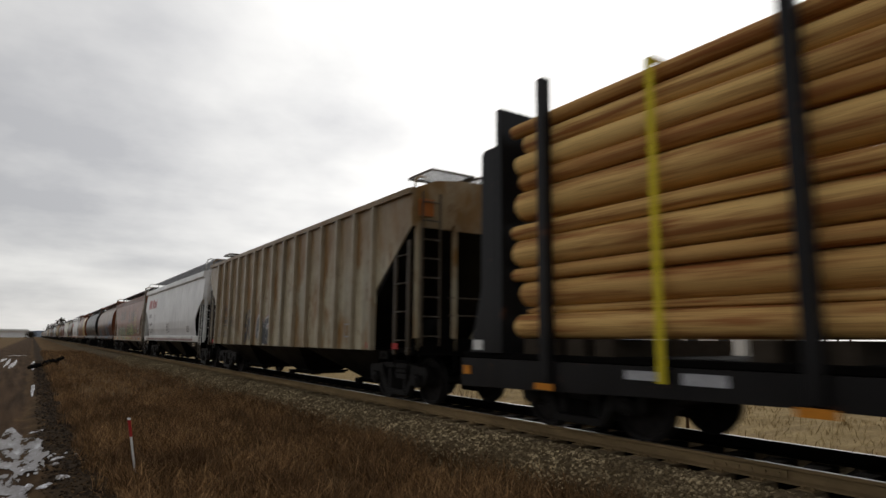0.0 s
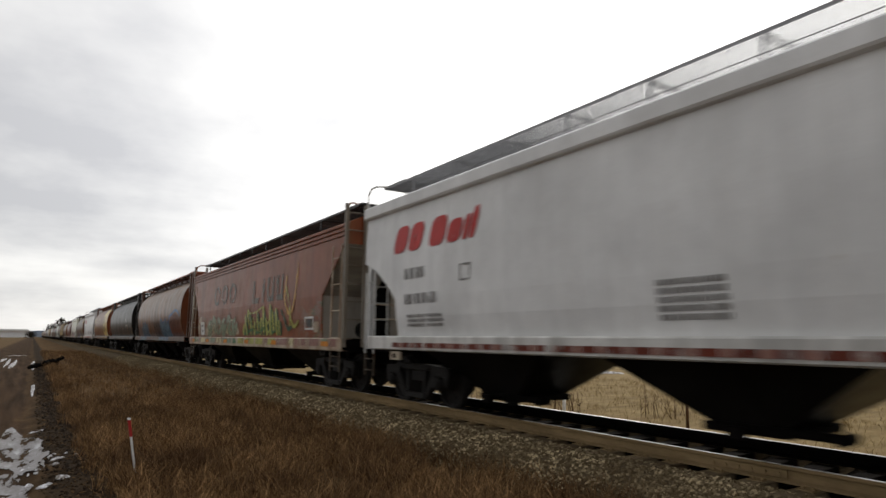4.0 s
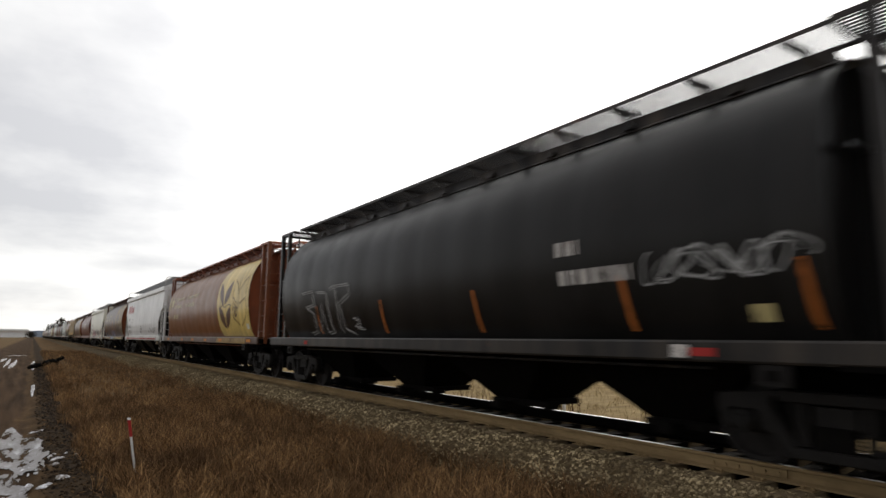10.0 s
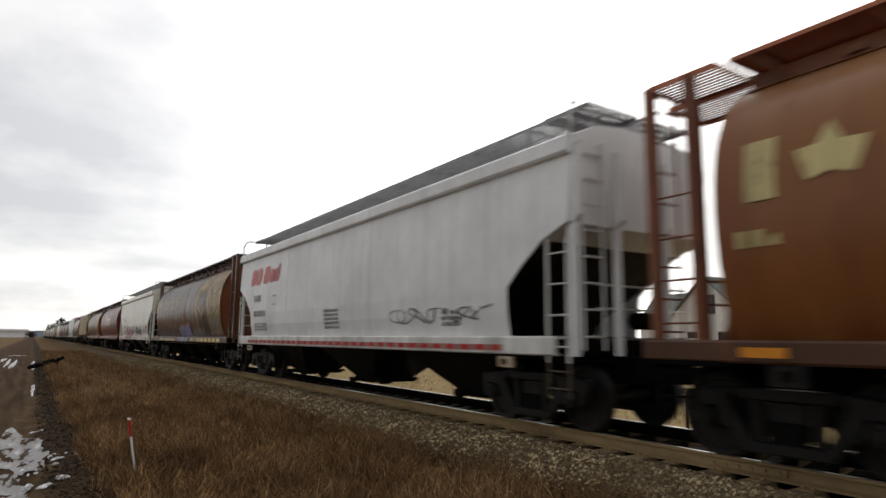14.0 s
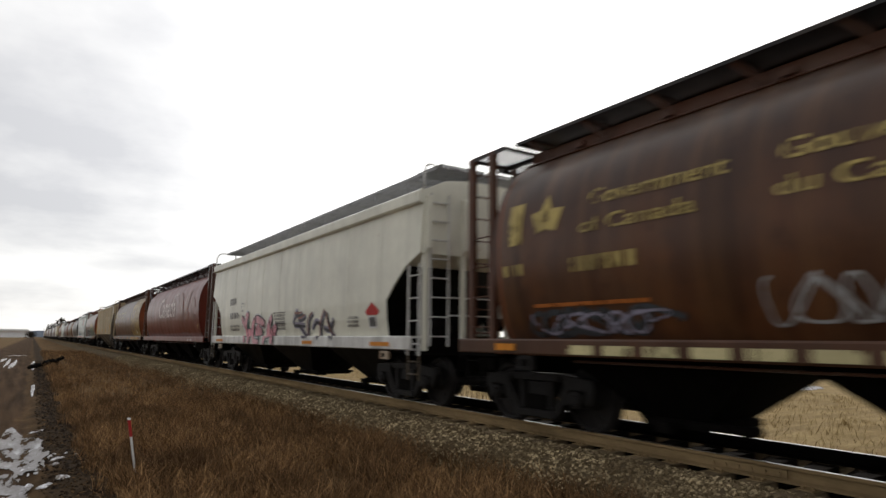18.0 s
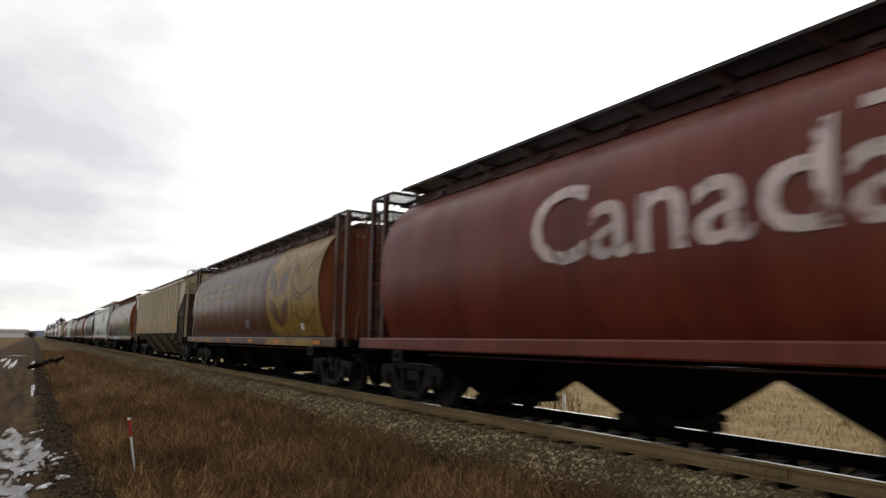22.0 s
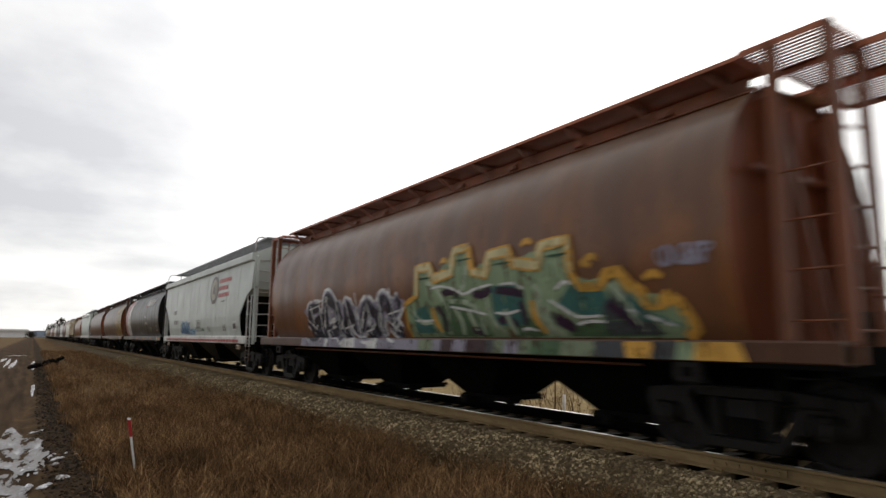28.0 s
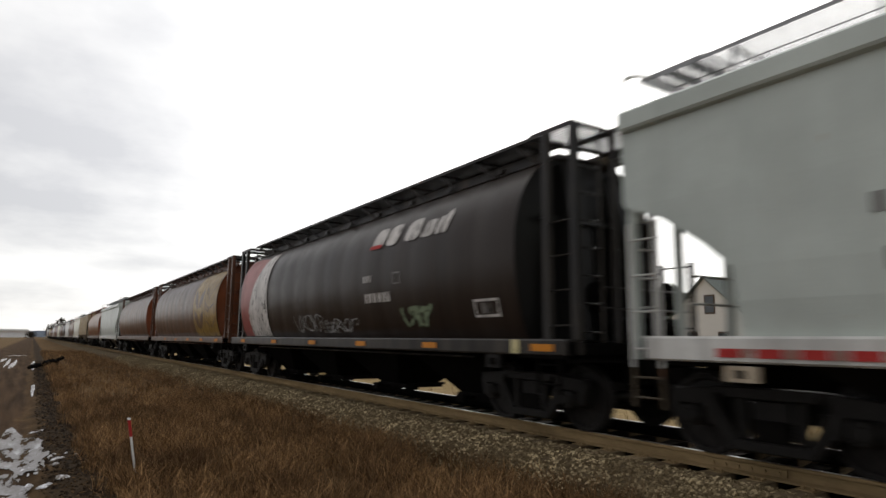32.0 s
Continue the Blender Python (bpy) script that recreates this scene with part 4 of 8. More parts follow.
def car(kind, lead, label, colours, far=False):
    """colours: paint for body, end, sill, board, post. lead: where its leading end stands at the start."""
    kit, L, fx = KITS[kind]
    thing = new("covered_hopper_car")
    tagged(thing, label, "hopper car", "hopper cars of the train")
    body, end, sill, board, post = colours
    # most slope sheets get near-black for the shade of their recess, not body colour
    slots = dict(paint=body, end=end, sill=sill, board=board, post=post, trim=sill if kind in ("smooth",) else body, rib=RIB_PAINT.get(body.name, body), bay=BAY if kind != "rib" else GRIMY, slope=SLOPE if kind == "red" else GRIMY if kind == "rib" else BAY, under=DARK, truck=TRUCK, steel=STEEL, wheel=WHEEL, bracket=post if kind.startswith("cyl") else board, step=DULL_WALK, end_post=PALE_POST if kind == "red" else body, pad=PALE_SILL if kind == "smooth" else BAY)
    raise_kit(kit, thing, slots, far)
    MOVERS.append((thing, lead))
    thing.location = (TRACK_X, lead, 0)
    return thing


GRIMY = paint("soot_grimed_bay_paint", (0.17, 0.140, 0.105), (0.05, 0.03, 0.02), gloss=0.03, seed=19, wear=0.2, dirt=0.6, streak=0.6, dust=(0.09, 0.075, 0.055))
PALE_POST = paint("dusty_grey_post_paint", (0.27, 0.23, 0.18), (0.09, 0.04, 0.02), seed=47, wear=0.25, dirt=0.4, streak=0.4, dust=(0.16, 0.12, 0.08))
# near-black: shade below the body and in the end recesses put into the colour
BAY = paint("shade_black_bay_paint", (0.009, 0.008, 0.007), (0.014, 0.010, 0.008), gloss=0.03, seed=20, wear=0.1, dirt=0.5, streak=0.5, dust=(0.014, 0.012, 0.0105))
SLOPE = paint("dusty_slope_sheet_paint", (0.46, 0.42, 0.36), (0.1, 0.05, 0.03), seed=26, wear=0.2, dirt=0.4, streak=0.5, dust=(0.42, 0.37, 0.30))
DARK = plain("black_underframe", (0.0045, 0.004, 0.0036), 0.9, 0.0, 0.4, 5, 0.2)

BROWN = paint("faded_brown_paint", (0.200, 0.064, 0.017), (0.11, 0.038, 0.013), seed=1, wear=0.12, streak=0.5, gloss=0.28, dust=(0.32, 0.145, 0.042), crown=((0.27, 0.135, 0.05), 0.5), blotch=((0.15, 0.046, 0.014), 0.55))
BROWN_END = paint("rust_brown_end", (0.22, 0.068, 0.027), seed=2, wear=0.3, dirt=0.5)
RED_END = paint("red_brown_end", (0.27, 0.078, 0.033), seed=27, wear=0.25, dirt=0.4)
POST_BROWN = paint("dark_brown_post_paint", (0.095, 0.036, 0.018), seed=28, wear=0.2, dirt=0.4)
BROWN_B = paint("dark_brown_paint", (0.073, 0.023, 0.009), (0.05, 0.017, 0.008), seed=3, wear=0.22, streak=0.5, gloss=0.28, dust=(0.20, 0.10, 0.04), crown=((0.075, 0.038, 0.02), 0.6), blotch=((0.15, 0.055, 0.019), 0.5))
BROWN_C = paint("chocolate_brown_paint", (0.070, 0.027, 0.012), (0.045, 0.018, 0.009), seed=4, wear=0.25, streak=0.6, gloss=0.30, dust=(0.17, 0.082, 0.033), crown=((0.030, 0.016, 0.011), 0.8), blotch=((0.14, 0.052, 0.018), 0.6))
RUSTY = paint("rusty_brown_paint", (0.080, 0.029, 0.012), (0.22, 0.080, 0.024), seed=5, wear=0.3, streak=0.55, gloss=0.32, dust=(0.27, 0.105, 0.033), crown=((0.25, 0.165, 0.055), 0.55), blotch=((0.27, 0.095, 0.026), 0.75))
# its crown colour carries the grey sky sheen of the upper side
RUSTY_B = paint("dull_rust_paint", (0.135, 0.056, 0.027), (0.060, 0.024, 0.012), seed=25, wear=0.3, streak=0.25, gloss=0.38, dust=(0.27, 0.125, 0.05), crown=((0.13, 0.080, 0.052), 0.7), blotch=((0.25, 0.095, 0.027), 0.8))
BLACK = paint("sooty_black_paint", (0.009, 0.0085, 0.008), (0.025, 0.014, 0.01), seed=6, wear=0.08, dirt=0.3, streak=0.3, dust=(0.026, 0.023, 0.020))
BLACK_B = paint("faded_black_paint", (0.022, 0.0135, 0.0095), (0.04, 0.022, 0.012), seed=7, wear=0.1, dirt=0.3, streak=0.35, dust=(0.055, 0.040, 0.030))
MAROON = paint("maroon_paint", (0.155, 0.022, 0.012), (0.08, 0.014, 0.009), seed=8, wear=0.15, streak=0.5, gloss=0.30, dust=(0.21, 0.065, 0.032), blotch=((0.10, 0.018, 0.011), 0.6))
# tan car: ribs lighter, panels darker, so shading between ribs sits in the paints
RIB_PAINT = {"rust_stained_grey_paint": paint("pale_rib_paint", (0.37, 0.315, 0.22), (0.22, 0.12, 0.035), seed=23, wear=0.25, dirt=0.4, streak=0.5, dust=(0.24, 0.15, 0.07)), "tan_grey_paint": paint("lit_tan_rib_paint", (0.66, 0.56, 0.39), (0.26, 0.13, 0.05), seed=24, wear=0.1, dirt=0.3, streak=0.3, dust=(0.36, 0.26, 0.14))}
MAROON_POST = paint("dark_maroon_post_paint", (0.05, 0.012, 0.009), seed=29, wear=0.15)
GREY = paint("light_grey_paint", (0.78, 0.78, 0.765), (0.40, 0.30, 0.2), seed=9, wear=0.0, dirt=0.12, streak=0.14, dust=(0.45, 0.43, 0.39))
GREY_B = paint("pale_green_grey_paint", (0.54, 0.585, 0.54), (0.40, 0.30, 0.2), seed=10, wear=0.0, dirt=0.12, streak=0.14, dust=(0.40, 0.40, 0.35))
CREAM = paint("cream_grey_paint", (0.76, 0.745, 0.625), (0.42, 0.30, 0.18), seed=11, wear=0.0, dirt=0.12, streak=0.17, dust=(0.48, 0.43, 0.33))
TAN = paint("tan_grey_paint", (0.49, 0.405, 0.265), (0.26, 0.13, 0.05), seed=12, wear=0.1, dirt=0.35, streak=0.4, dust=(0.36, 0.26, 0.14), blotch=((0.42, 0.31, 0.18), 0.5))
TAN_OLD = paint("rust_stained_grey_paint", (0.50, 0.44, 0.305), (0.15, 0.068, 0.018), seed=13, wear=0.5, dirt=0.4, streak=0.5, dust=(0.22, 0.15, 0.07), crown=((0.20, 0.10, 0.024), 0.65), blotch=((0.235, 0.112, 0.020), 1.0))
BRICK_RED = paint("brick_red_brown_paint", (0.275, 0.074, 0.028), (0.12, 0.036, 0.016), seed=14, wear=0.2, streak=0.55, dust=(0.25, 0.12, 0.05), blotch=((0.15, 0.045, 0.02), 0.5), peel=(2.12, 8.6, ((0.18, 0.065, 0.03), (0.27, 0.18, 0.09), (0.12, 0.14, 0.08), (0.24, 0.062, 0.027), (0.22, 0.13, 0.10))))
DARK_SILL = paint("grimy_sill_paint", (0.082, 0.036, 0.019), seed=15, wear=0.3, streak=0.3, dust=(0.11, 0.07, 0.045))
BLACK_PART = paint("black_roof_walk_paint", (0.014, 0.013, 0.013), gloss=0.2, seed=16, wear=0.08)
GREY_SILL = paint("grey_sill_paint", (0.70, 0.69, 0.65), seed=17, wear=0.0, dirt=0.3)
PALE_SILL = paint("grimy_pale_sill_paint", (0.56, 0.47, 0.35), (0.2, 0.08, 0.035), seed=21, wear=0.4, dirt=0.5, streak=0.5, dust=(0.2, 0.11, 0.05), blotch=((0.27, 0.12, 0.05), 0.8))
DULL_WALK = paint("dull_brown_walk_paint", (0.085, 0.066, 0.045), seed=22, wear=0.3, dirt=0.4)
GALV = plain("galvanised_grating", (0.30, 0.30, 0.305), 0.5, 0.3, 0.2, 6)
BROWN_WALK = paint("brown_roof_walk_paint", (0.48, 0.165, 0.085), seed=18, wear=0.15)

LOOKS = {
    "brown": (BROWN, RED_END, DARK_SILL, BROWN_WALK, BROWN_END),
    "brown_b": (BROWN_B, RED_END, DARK_SILL, BLACK_PART, POST_BROWN),
    "brown_c": (BROWN_C, BROWN_END, DARK_SILL, BLACK_PART, POST_BROWN),
    "rusty": (RUSTY, BROWN_END, DARK_SILL, BROWN_WALK, POST_BROWN),
    "rusty_b": (RUSTY_B, RED_END, DARK_SILL, BROWN_WALK, BROWN_END),
    "black": (BLACK, BLACK, BLACK_PART, BLACK_PART, BLACK_PART),
    "black_b": (BLACK_B, BLACK, BLACK_PART, BLACK_PART, BLACK_PART),
    "maroon": (MAROON, MAROON, MAROON, BLACK_PART, MAROON_POST),
    "grey": (GREY, GREY, GREY_SILL, GALV, GREY_SILL),
    "grey_b": (GREY_B, GREY_B, GREY_SILL, GALV, GREY_SILL),
    "cream": (CREAM, CREAM, GREY_SILL, GALV, GREY_SILL),
    "tan": (TAN, TAN, TAN, DULL_WALK, DULL_WALK),
    "tan_old": (TAN_OLD, TAN_OLD, TAN_OLD, DULL_WALK, DULL_WALK),
    "brick_red": (BRICK_RED, BRICK_RED, PALE_SILL, BLACK_PART, PALE_SILL),
}

TRAIN = [
    ("rib1", 10.1, "tan_old", "rust-stained grey ribbed hopper car behind the log car"),
    ("smooth", 28.05, "grey", "light grey smooth-sided hopper car with red lettering blocks"),
    ("red", 44.95, "brick_red", "faded red-brown hopper car with green and yellow graffiti"),
    ("cyl", 62.82, "rusty", "rusty brown cylindrical hopper car with blue graffiti"),
    ("cyl_open", 80.87, "black", "black cylindrical hopper car with chalk scrawls"),
    ("cyl", 98.92, "brown", "brown cylindrical hopper car with yellow wheat emblem"),
    ("smooth", 117.1, "grey", "light grey hopper car with red lettering blocks and striped sill"),
    ("cyl", 134.35, "brown_c", "dirty brown cylindrical grain hopper with faded wheat emblem"),
    ("smooth", 152.65, "cream", "cream-grey smooth hopper car with pink graffiti"),
    ("cyl", 169.81, "maroon", "maroon cylindrical hopper car lettered Canada in white"),
    ("cyl", 187.86, "brown_b", "dark brown cylindrical grain hopper with yellow wheat panel"),
    ("rib", 205.9, "tan", "tan ribbed hopper car with orange reflectors"),
    ("cyl", 224.36, "rusty_b", "rusty cylindrical hopper car with large green graffiti"),
    ("smooth", 242.65, "grey_b", "pale grey hopper car with round emblem and striped sill"),
    ("cyl", 259.46, "black_b", "black cylindrical hopper car with red and white end stripe"),
    ("cyl", 277.5, "brown_c", "brown cylindrical hopper car with yellow end panel"),
    ("cyl", 295.6, "brown_b", "dusty brown cylindrical hopper car far down the train"),
]
TAIL = ["grey_b", "brown", "tan", "cream", "rusty", "grey", "black_b", "brown_c", "cream", "brown_b", "brown", "grey", "maroon", "rusty", "tan", "brown_c", "black", "grey", "brown"]
NAMES = {"grey_b": ("smooth", "pale grey"), "grey": ("smooth", "light grey"), "cream": ("smooth", "cream-grey"), "tan": ("rib", "tan ribbed")}
CARS = []


def build_train():
    for kind, lead, looks, label in TRAIN:
        CARS.append(car(kind, lead, label, LOOKS[looks]))
    y = 313.65
    for looks in TAIL:
        kind, word = NAMES.get(looks, ("cyl", {"black": "black", "black_b": "faded black", "maroon": "maroon"}.get(looks, "brown") + " cylindrical"))
        CARS.append(car(kind, y, word + " hopper car far down the train", LOOKS[looks], True))
        y += KITS[kind][1] + 1.32


build_train()

# ---- the bulkhead flat car loaded with logs (its trailing end stands at y = 8.68 at the start) ----


def log_wood():
    """Peeled pole wood: long grain, reddish stains, a tone of its own for every pole."""
    mat, nt, bsdf = shader("peeled_log_wood")
    rnd = nt.nodes.new("ShaderNodeObjectInfo").outputs["Random"]
    v, vg = coords(nt, (1.5, 5, 1.5)), coords(nt, (6, 5, 6))
    col = mix(nt, rnd, (0.42, 0.205, 0.058), (0.80, 0.53, 0.19))
    stain = nt.nodes.new("ShaderNodeVectorMath")
    comb = nt.nodes.new("ShaderNodeCombineXYZ")
    nt.links.new(rnd, comb.inputs[1])
    stain.operation = "MULTIPLY_ADD"
    nt.links.new(comb.outputs[0], stain.inputs[0])
    stain.inputs[1].default_value = (40, 40, 40)
    nt.links.new(v, stain.inputs[2])
    col = mix(nt, ramp(nt, nz(nt, stain.outputs[0], 0.8, 6, 0.6), 0.46, 0.62, 0, 0.85), col, (0.28, 0.085, 0.02))
    col = mix(nt, ramp(nt, nz(nt, vg, 3.0, 8, 0.7), 0.5, 0.75, 0, 0.6), col, (0.17, 0.085, 0.035))
    nt.links.new(col, bsdf.inputs["Base Color"])
    bsdf.inputs["Roughness"].default_value = 0.75
    bsdf.inputs["Specular IOR Level"].default_value = 0.25
    relief(nt, bsdf, nz(nt, vg, 4.0, 6), 0.3, 0.02)
    return mat


LOG_BARK = log_wood()
LOG_END = plain("cut_log_end", (0.55, 0.40, 0.22), 0.8, 0, 0.2, 12)
DECK = paint("black_flat_car_paint", (0.011, 0.0105, 0.011), gloss=0.15, seed=21, wear=0.12, streak=0.3, dust=(0.026, 0.023, 0.020))
STRAP = plain("yellow_webbing_strap", (0.72, 0.58, 0.03), 0.6, 0, 0.08, 10)
PLACARD = plain("worn_white_lettering_block", (0.42, 0.42, 0.43), 0.7, 0, 0.3, 9)
RUBBER = plain("load_packing_timber", (0.05, 0.04, 0.03), 0.9)


def log_mesh(seed, length, r):
    """A peeled pole: tapering, slightly crooked, with knots."""
    rnd = random.Random(seed)
    n, ny = 14, 14
    verts, faces = [], []
    ph = [rnd.uniform(0, 6.28) for _ in range(4)]
    for j in range(ny + 1):
        t = j / ny
        ox, oz = 0.018 * math.sin(t * 4 + ph[0]), 0.018 * math.sin(t * 5 + ph[1])
        rr = r * (1.04 - 0.10 * t) * (1 + 0.02 * math.sin(9 * t + ph[2]))
        for k in range(n):
            a = k * math.tau / n
            q = rr * (1 + 0.03 * math.sin(3 * a + ph[3]) + rnd.uniform(-0.008, 0.008))
            verts.append((ox + q * math.cos(a), t * length, oz + q * math.sin(a)))
    for j in range(ny):
        for k in range(n):
            faces.append((j * n + k, (j + 1) * n + k, (j + 1) * n + (k + 1) % n, j * n + (k + 1) % n))
    side = len(faces)
    faces.append(tuple(range(n)))
    faces.append(tuple(ny * n + k for k in range(n - 1, -1, -1)))
    mesh = sheet("log", verts, faces, LOG_BARK, True)
    mesh.materials.append(LOG_END)
    for f in mesh.polygons[side:]:
        f.material_index, f.use_smooth = 1, False
    return mesh


def log_car():
    L = 22.0
    lead = 8.68 - L
    thing = new("log_flat_car")
    tagged(thing, "black bulkhead flat car carrying a load of peeled logs", "flat car")
    bm = bmesh.new()
    box(bm, -1.36, 1.36, 0, L, 0.99, 1.08)
    part("deck", bm, DARK, thing, "grimy black steel deck", 0.01)
    for q in (-1, 1):
        bm = bmesh.new()
        prism(bm, [(0, 0.52), (2.4, 0.50), (3.6, 0.55), (5.4, 0.66), (L - 5.4, 0.66), (L - 3.6, 0.62), (L - 2.4, 0.58), (L, 0.52), (L, 0.985), (0, 0.985)], "x", q * 1.34, q * 1.40)
        part("side_beam", bm, DECK, thing, "deep black side beam")
    bm = bmesh.new()
    box(bm, -0.3, 0.3, 0.1, L - 0.1, 0.6, 0.98)
    part("centre_sill", bm, DARK, thing)
    for y, s in ((0.0, 1), (L, -1)):
        bm = bmesh.new()
        y0 = y + s * 0.95
        prism(bm, [(-1.40, 1.08), (1.40, 1.08), (1.40, 5.06), (-1.40, 5.06)], "y", y0, y0 + s * 0.14)
        wall = part("bulkhead", bm, DECK, thing, "tall black steel bulkhead", 0.008)
        for x in (-1.34, -0.5, 0.5, 1.34):
            bm = bmesh.new()
            prism(bm, [(y0, 1.08), (y0 - s * 0.40, 1.08), (y0 - s * 0.38, 4.38), (y0 - s * 0.30, 4.44), (y0, 4.44)], "x", x - 0.06, x + 0.06)
            part("bulkhead_rib", bm, DECK, wall)
        for z in (1.9, 2.9, 3.9):
            bm = bmesh.new()
            beam(bm, (-1.36, y0 - s * 0.2, z), (1.36, y0 - s * 0.2, z), 0.3, 0.1)
            part("bulkhead_beam", bm, DECK, wall)
        for x in (-1.3, 1.3):
            bm = bmesh.new()
            prism(bm, [(y0 - s * 0.4, 2.4), (y0 - s * 0.8, 1.08), (y0 - s * 0.4, 1.08)], "x", x - 0.03, x + 0.03)
            part("bulkhead_brace", bm, DECK, wall)
        bm = bmesh.new()
        box(bm, -1.43, -1.405, min(y - s * -0.1, y + s * 0.28), max(y + s * 0.1, y + s * 0.28), 0.72, 0.86)
        part("reflector", bm, ORANGE, thing, "orange reflector")
        bm = bmesh.new()
        box(bm, -1.41, -1.395, min(y + s * 0.35, y + s * 0.6), max(y + s * 0.35, y + s * 0.6), 1.12, 1.28)
        part("placard", bm, WHITE, thing, "pale yellow placard")
    stakes = [L - 2.14, L - 5.74, L - 9.3, L - 12.9, L - 16.5, 2.14]
    for y in stakes:
        for q in (-1, 1):
            bm = bmesh.new()
            box(bm, q * 1.44 - 0.075, q * 1.44 + 0.075, y - 0.085, y + 0.085, 0.70, 5.17)
            part("stake", bm, DECK, thing, "black steel side stake", 0.012)
        bm = bmesh.new()
        box(bm, -1.53, -1.515, y - 0.20, y + 0.16, 0.60, 0.69)
        part("reflector", bm, ORANGE, thing, "orange reflector")
    # lettering blocks on the beam
    for ya, yb, za, zb in ((L - 4.0, L - 3.5, 0.82, 0.93), (L - 4.85, L - 4.3, 0.80, 0.93)):
        bm = bmesh.new()
        box(bm, -1.412, -1.402, ya, yb, za, zb)
        part("lettering_block", bm, PLACARD, thing, "pale unreadable lettering block")
    for k in range(5):
        y = L - 4.07 - k * 3.6
        bm = bmesh.new()
        box(bm, -1.475, -1.465, y - 0.055, y + 0.055, 0.80, 4.74)
        box(bm, -1.475, 1.475, y - 0.055, y + 0.055, 4.74, 4.752)
        part("strap", bm, STRAP, thing, "yellow webbing strap")
    # the closely set timbers are added to block light through the gap under the load
    for y in (L - 1.7, L - 2.1, L - 2.6, L - 3.1, L - 5.2, L - 5.9, L - 8.0, L - 8.6, L - 13.0, 3.0):
        bm = bmesh.new()
        box(bm, -1.34, 1.3, y - 0.15, y + 0.15, 1.08, 1.30)
        part("bolster_timber", bm, RUBBER, thing)
    kit = Kit()
    add_truck(kit, 1.9)
    add_truck(kit, L - 2.35)
    add_ends(kit, L)
    raise_kit(kit, thing, dict(truck=TRUCK, steel=STEEL, wheel=WHEEL, under=DARK))
    # the load: courses of poles laid along the car
    rnd = random.Random(5)
    shapes = [log_mesh(40 + k, 1.0, 1.0) for k in range(8)]
    z = 1.31
    for r, gap in ((0.180, 0.0), (0.060, 0.0), (0.195, 0.0), (0.100, 0.03), (0.215, 0.0), (0.115, 0.07), (0.235, 0.0), (0.135, 0.0), (0.155, 0.0), (0.145, 0.02), (0.110, 0.0)):
        # the pole against the stakes, then the ones behind it
        xs, first = -1.362 + r + (0.14 if r < 0.08 else rnd.uniform(0, 0.03)), True
        while xs < (1.3 if z > 4.3 else -0.5):
            rr = r if first else rnd.uniform(0.8, 1.1) * min(r, 0.14)
            for back, length in ((L - 1.35, 12.2), (8.4, 7.1)):
                ob = new("log", rnd.choice(shapes))
                ob.parent = thing
                ob.location = (xs, back + rnd.uniform(-0.35, 0.10), z + r + (0 if first else rnd.uniform(-0.03, 0.03)))
                ob.scale = (rr, length, rr)
                ob.rotation_euler = (0, 0, math.pi)
            xs, first = xs + rr + rnd.uniform(0.11, 0.16), False
        z += 2 * r + gap
    MOVERS.append((thing, lead))
    thing.location = (TRACK_X, lead, 0)


log_car()

# ---- ground ----


def lie(x, y):
    """Height of the ground."""
    prof = [(-4000, -1.2), (-60, -1.0), (-8, -0.78), (-3.6, -0.66), (-3.2, -0.72), (0.0, -0.72), (0.6, -0.60), (4.0, -0.60), (5.5, -0.62), (9.6, -0.64), (11.5, -0.80), (16, -0.72), (40, -0.7), (4000, -1.2)]
    z = prof[0][1]
    for (xa, za), (xb, zb) in zip(prof, prof[1:]):
        if xa <= x <= xb:
            z = za + (zb - za) * (x - xa) / (xb - xa)
    d = math.hypot(x, y)
    if d < 90:
        fade = 1 - d / 90
        z += fade * 0.05 * noise.noise((x * 0.9, y * 0.5, 0))
        if -3.3 < x < 0.1:
            # wheel ruts of the lane
            z -= 0.05 * fade * (math.exp(-((x + 0.20) / 0.28) ** 2) + math.exp(-((x + 2.3) / 0.28) ** 2))
    return z


def steps(stops):
    out = []
    for (a, b, d) in stops:
        k = max(1, round((b - a) / d))
        out += [a + (b - a) * j / k for j in range(k)]
    return out + [stops[-1][1]]


def build_ground():
    xs = steps([(-3500, -400, 620), (-400, -60, 60), (-60, -8, 6), (-8, -3.6, 1.0), (-3.6, 6, 0.3), (6, 16, 1.0), (16, 60, 5), (60, 400, 60), (400, 3500, 620)])
    ys = steps([(-1500, -60, 240), (-60, -6, 8), (-6, 40, 0.5), (40, 90, 2), (90, 400, 30), (400, 4500, 450)])
    verts = [(x, y, lie(x, y)) for y in ys for x in xs]
    n = len(xs)
    faces = [(j * n + k, j * n + k + 1, (j + 1) * n + k + 1, (j + 1) * n + k) for j in range(len(ys) - 1) for k in range(n - 1)]
    ob = new("ground", sheet("ground", verts, faces, ground_material(), True))
    tagged(ob, "flat ground of dead brown grass, mud and straw stubble", "ground", kind="structure")


build_ground()


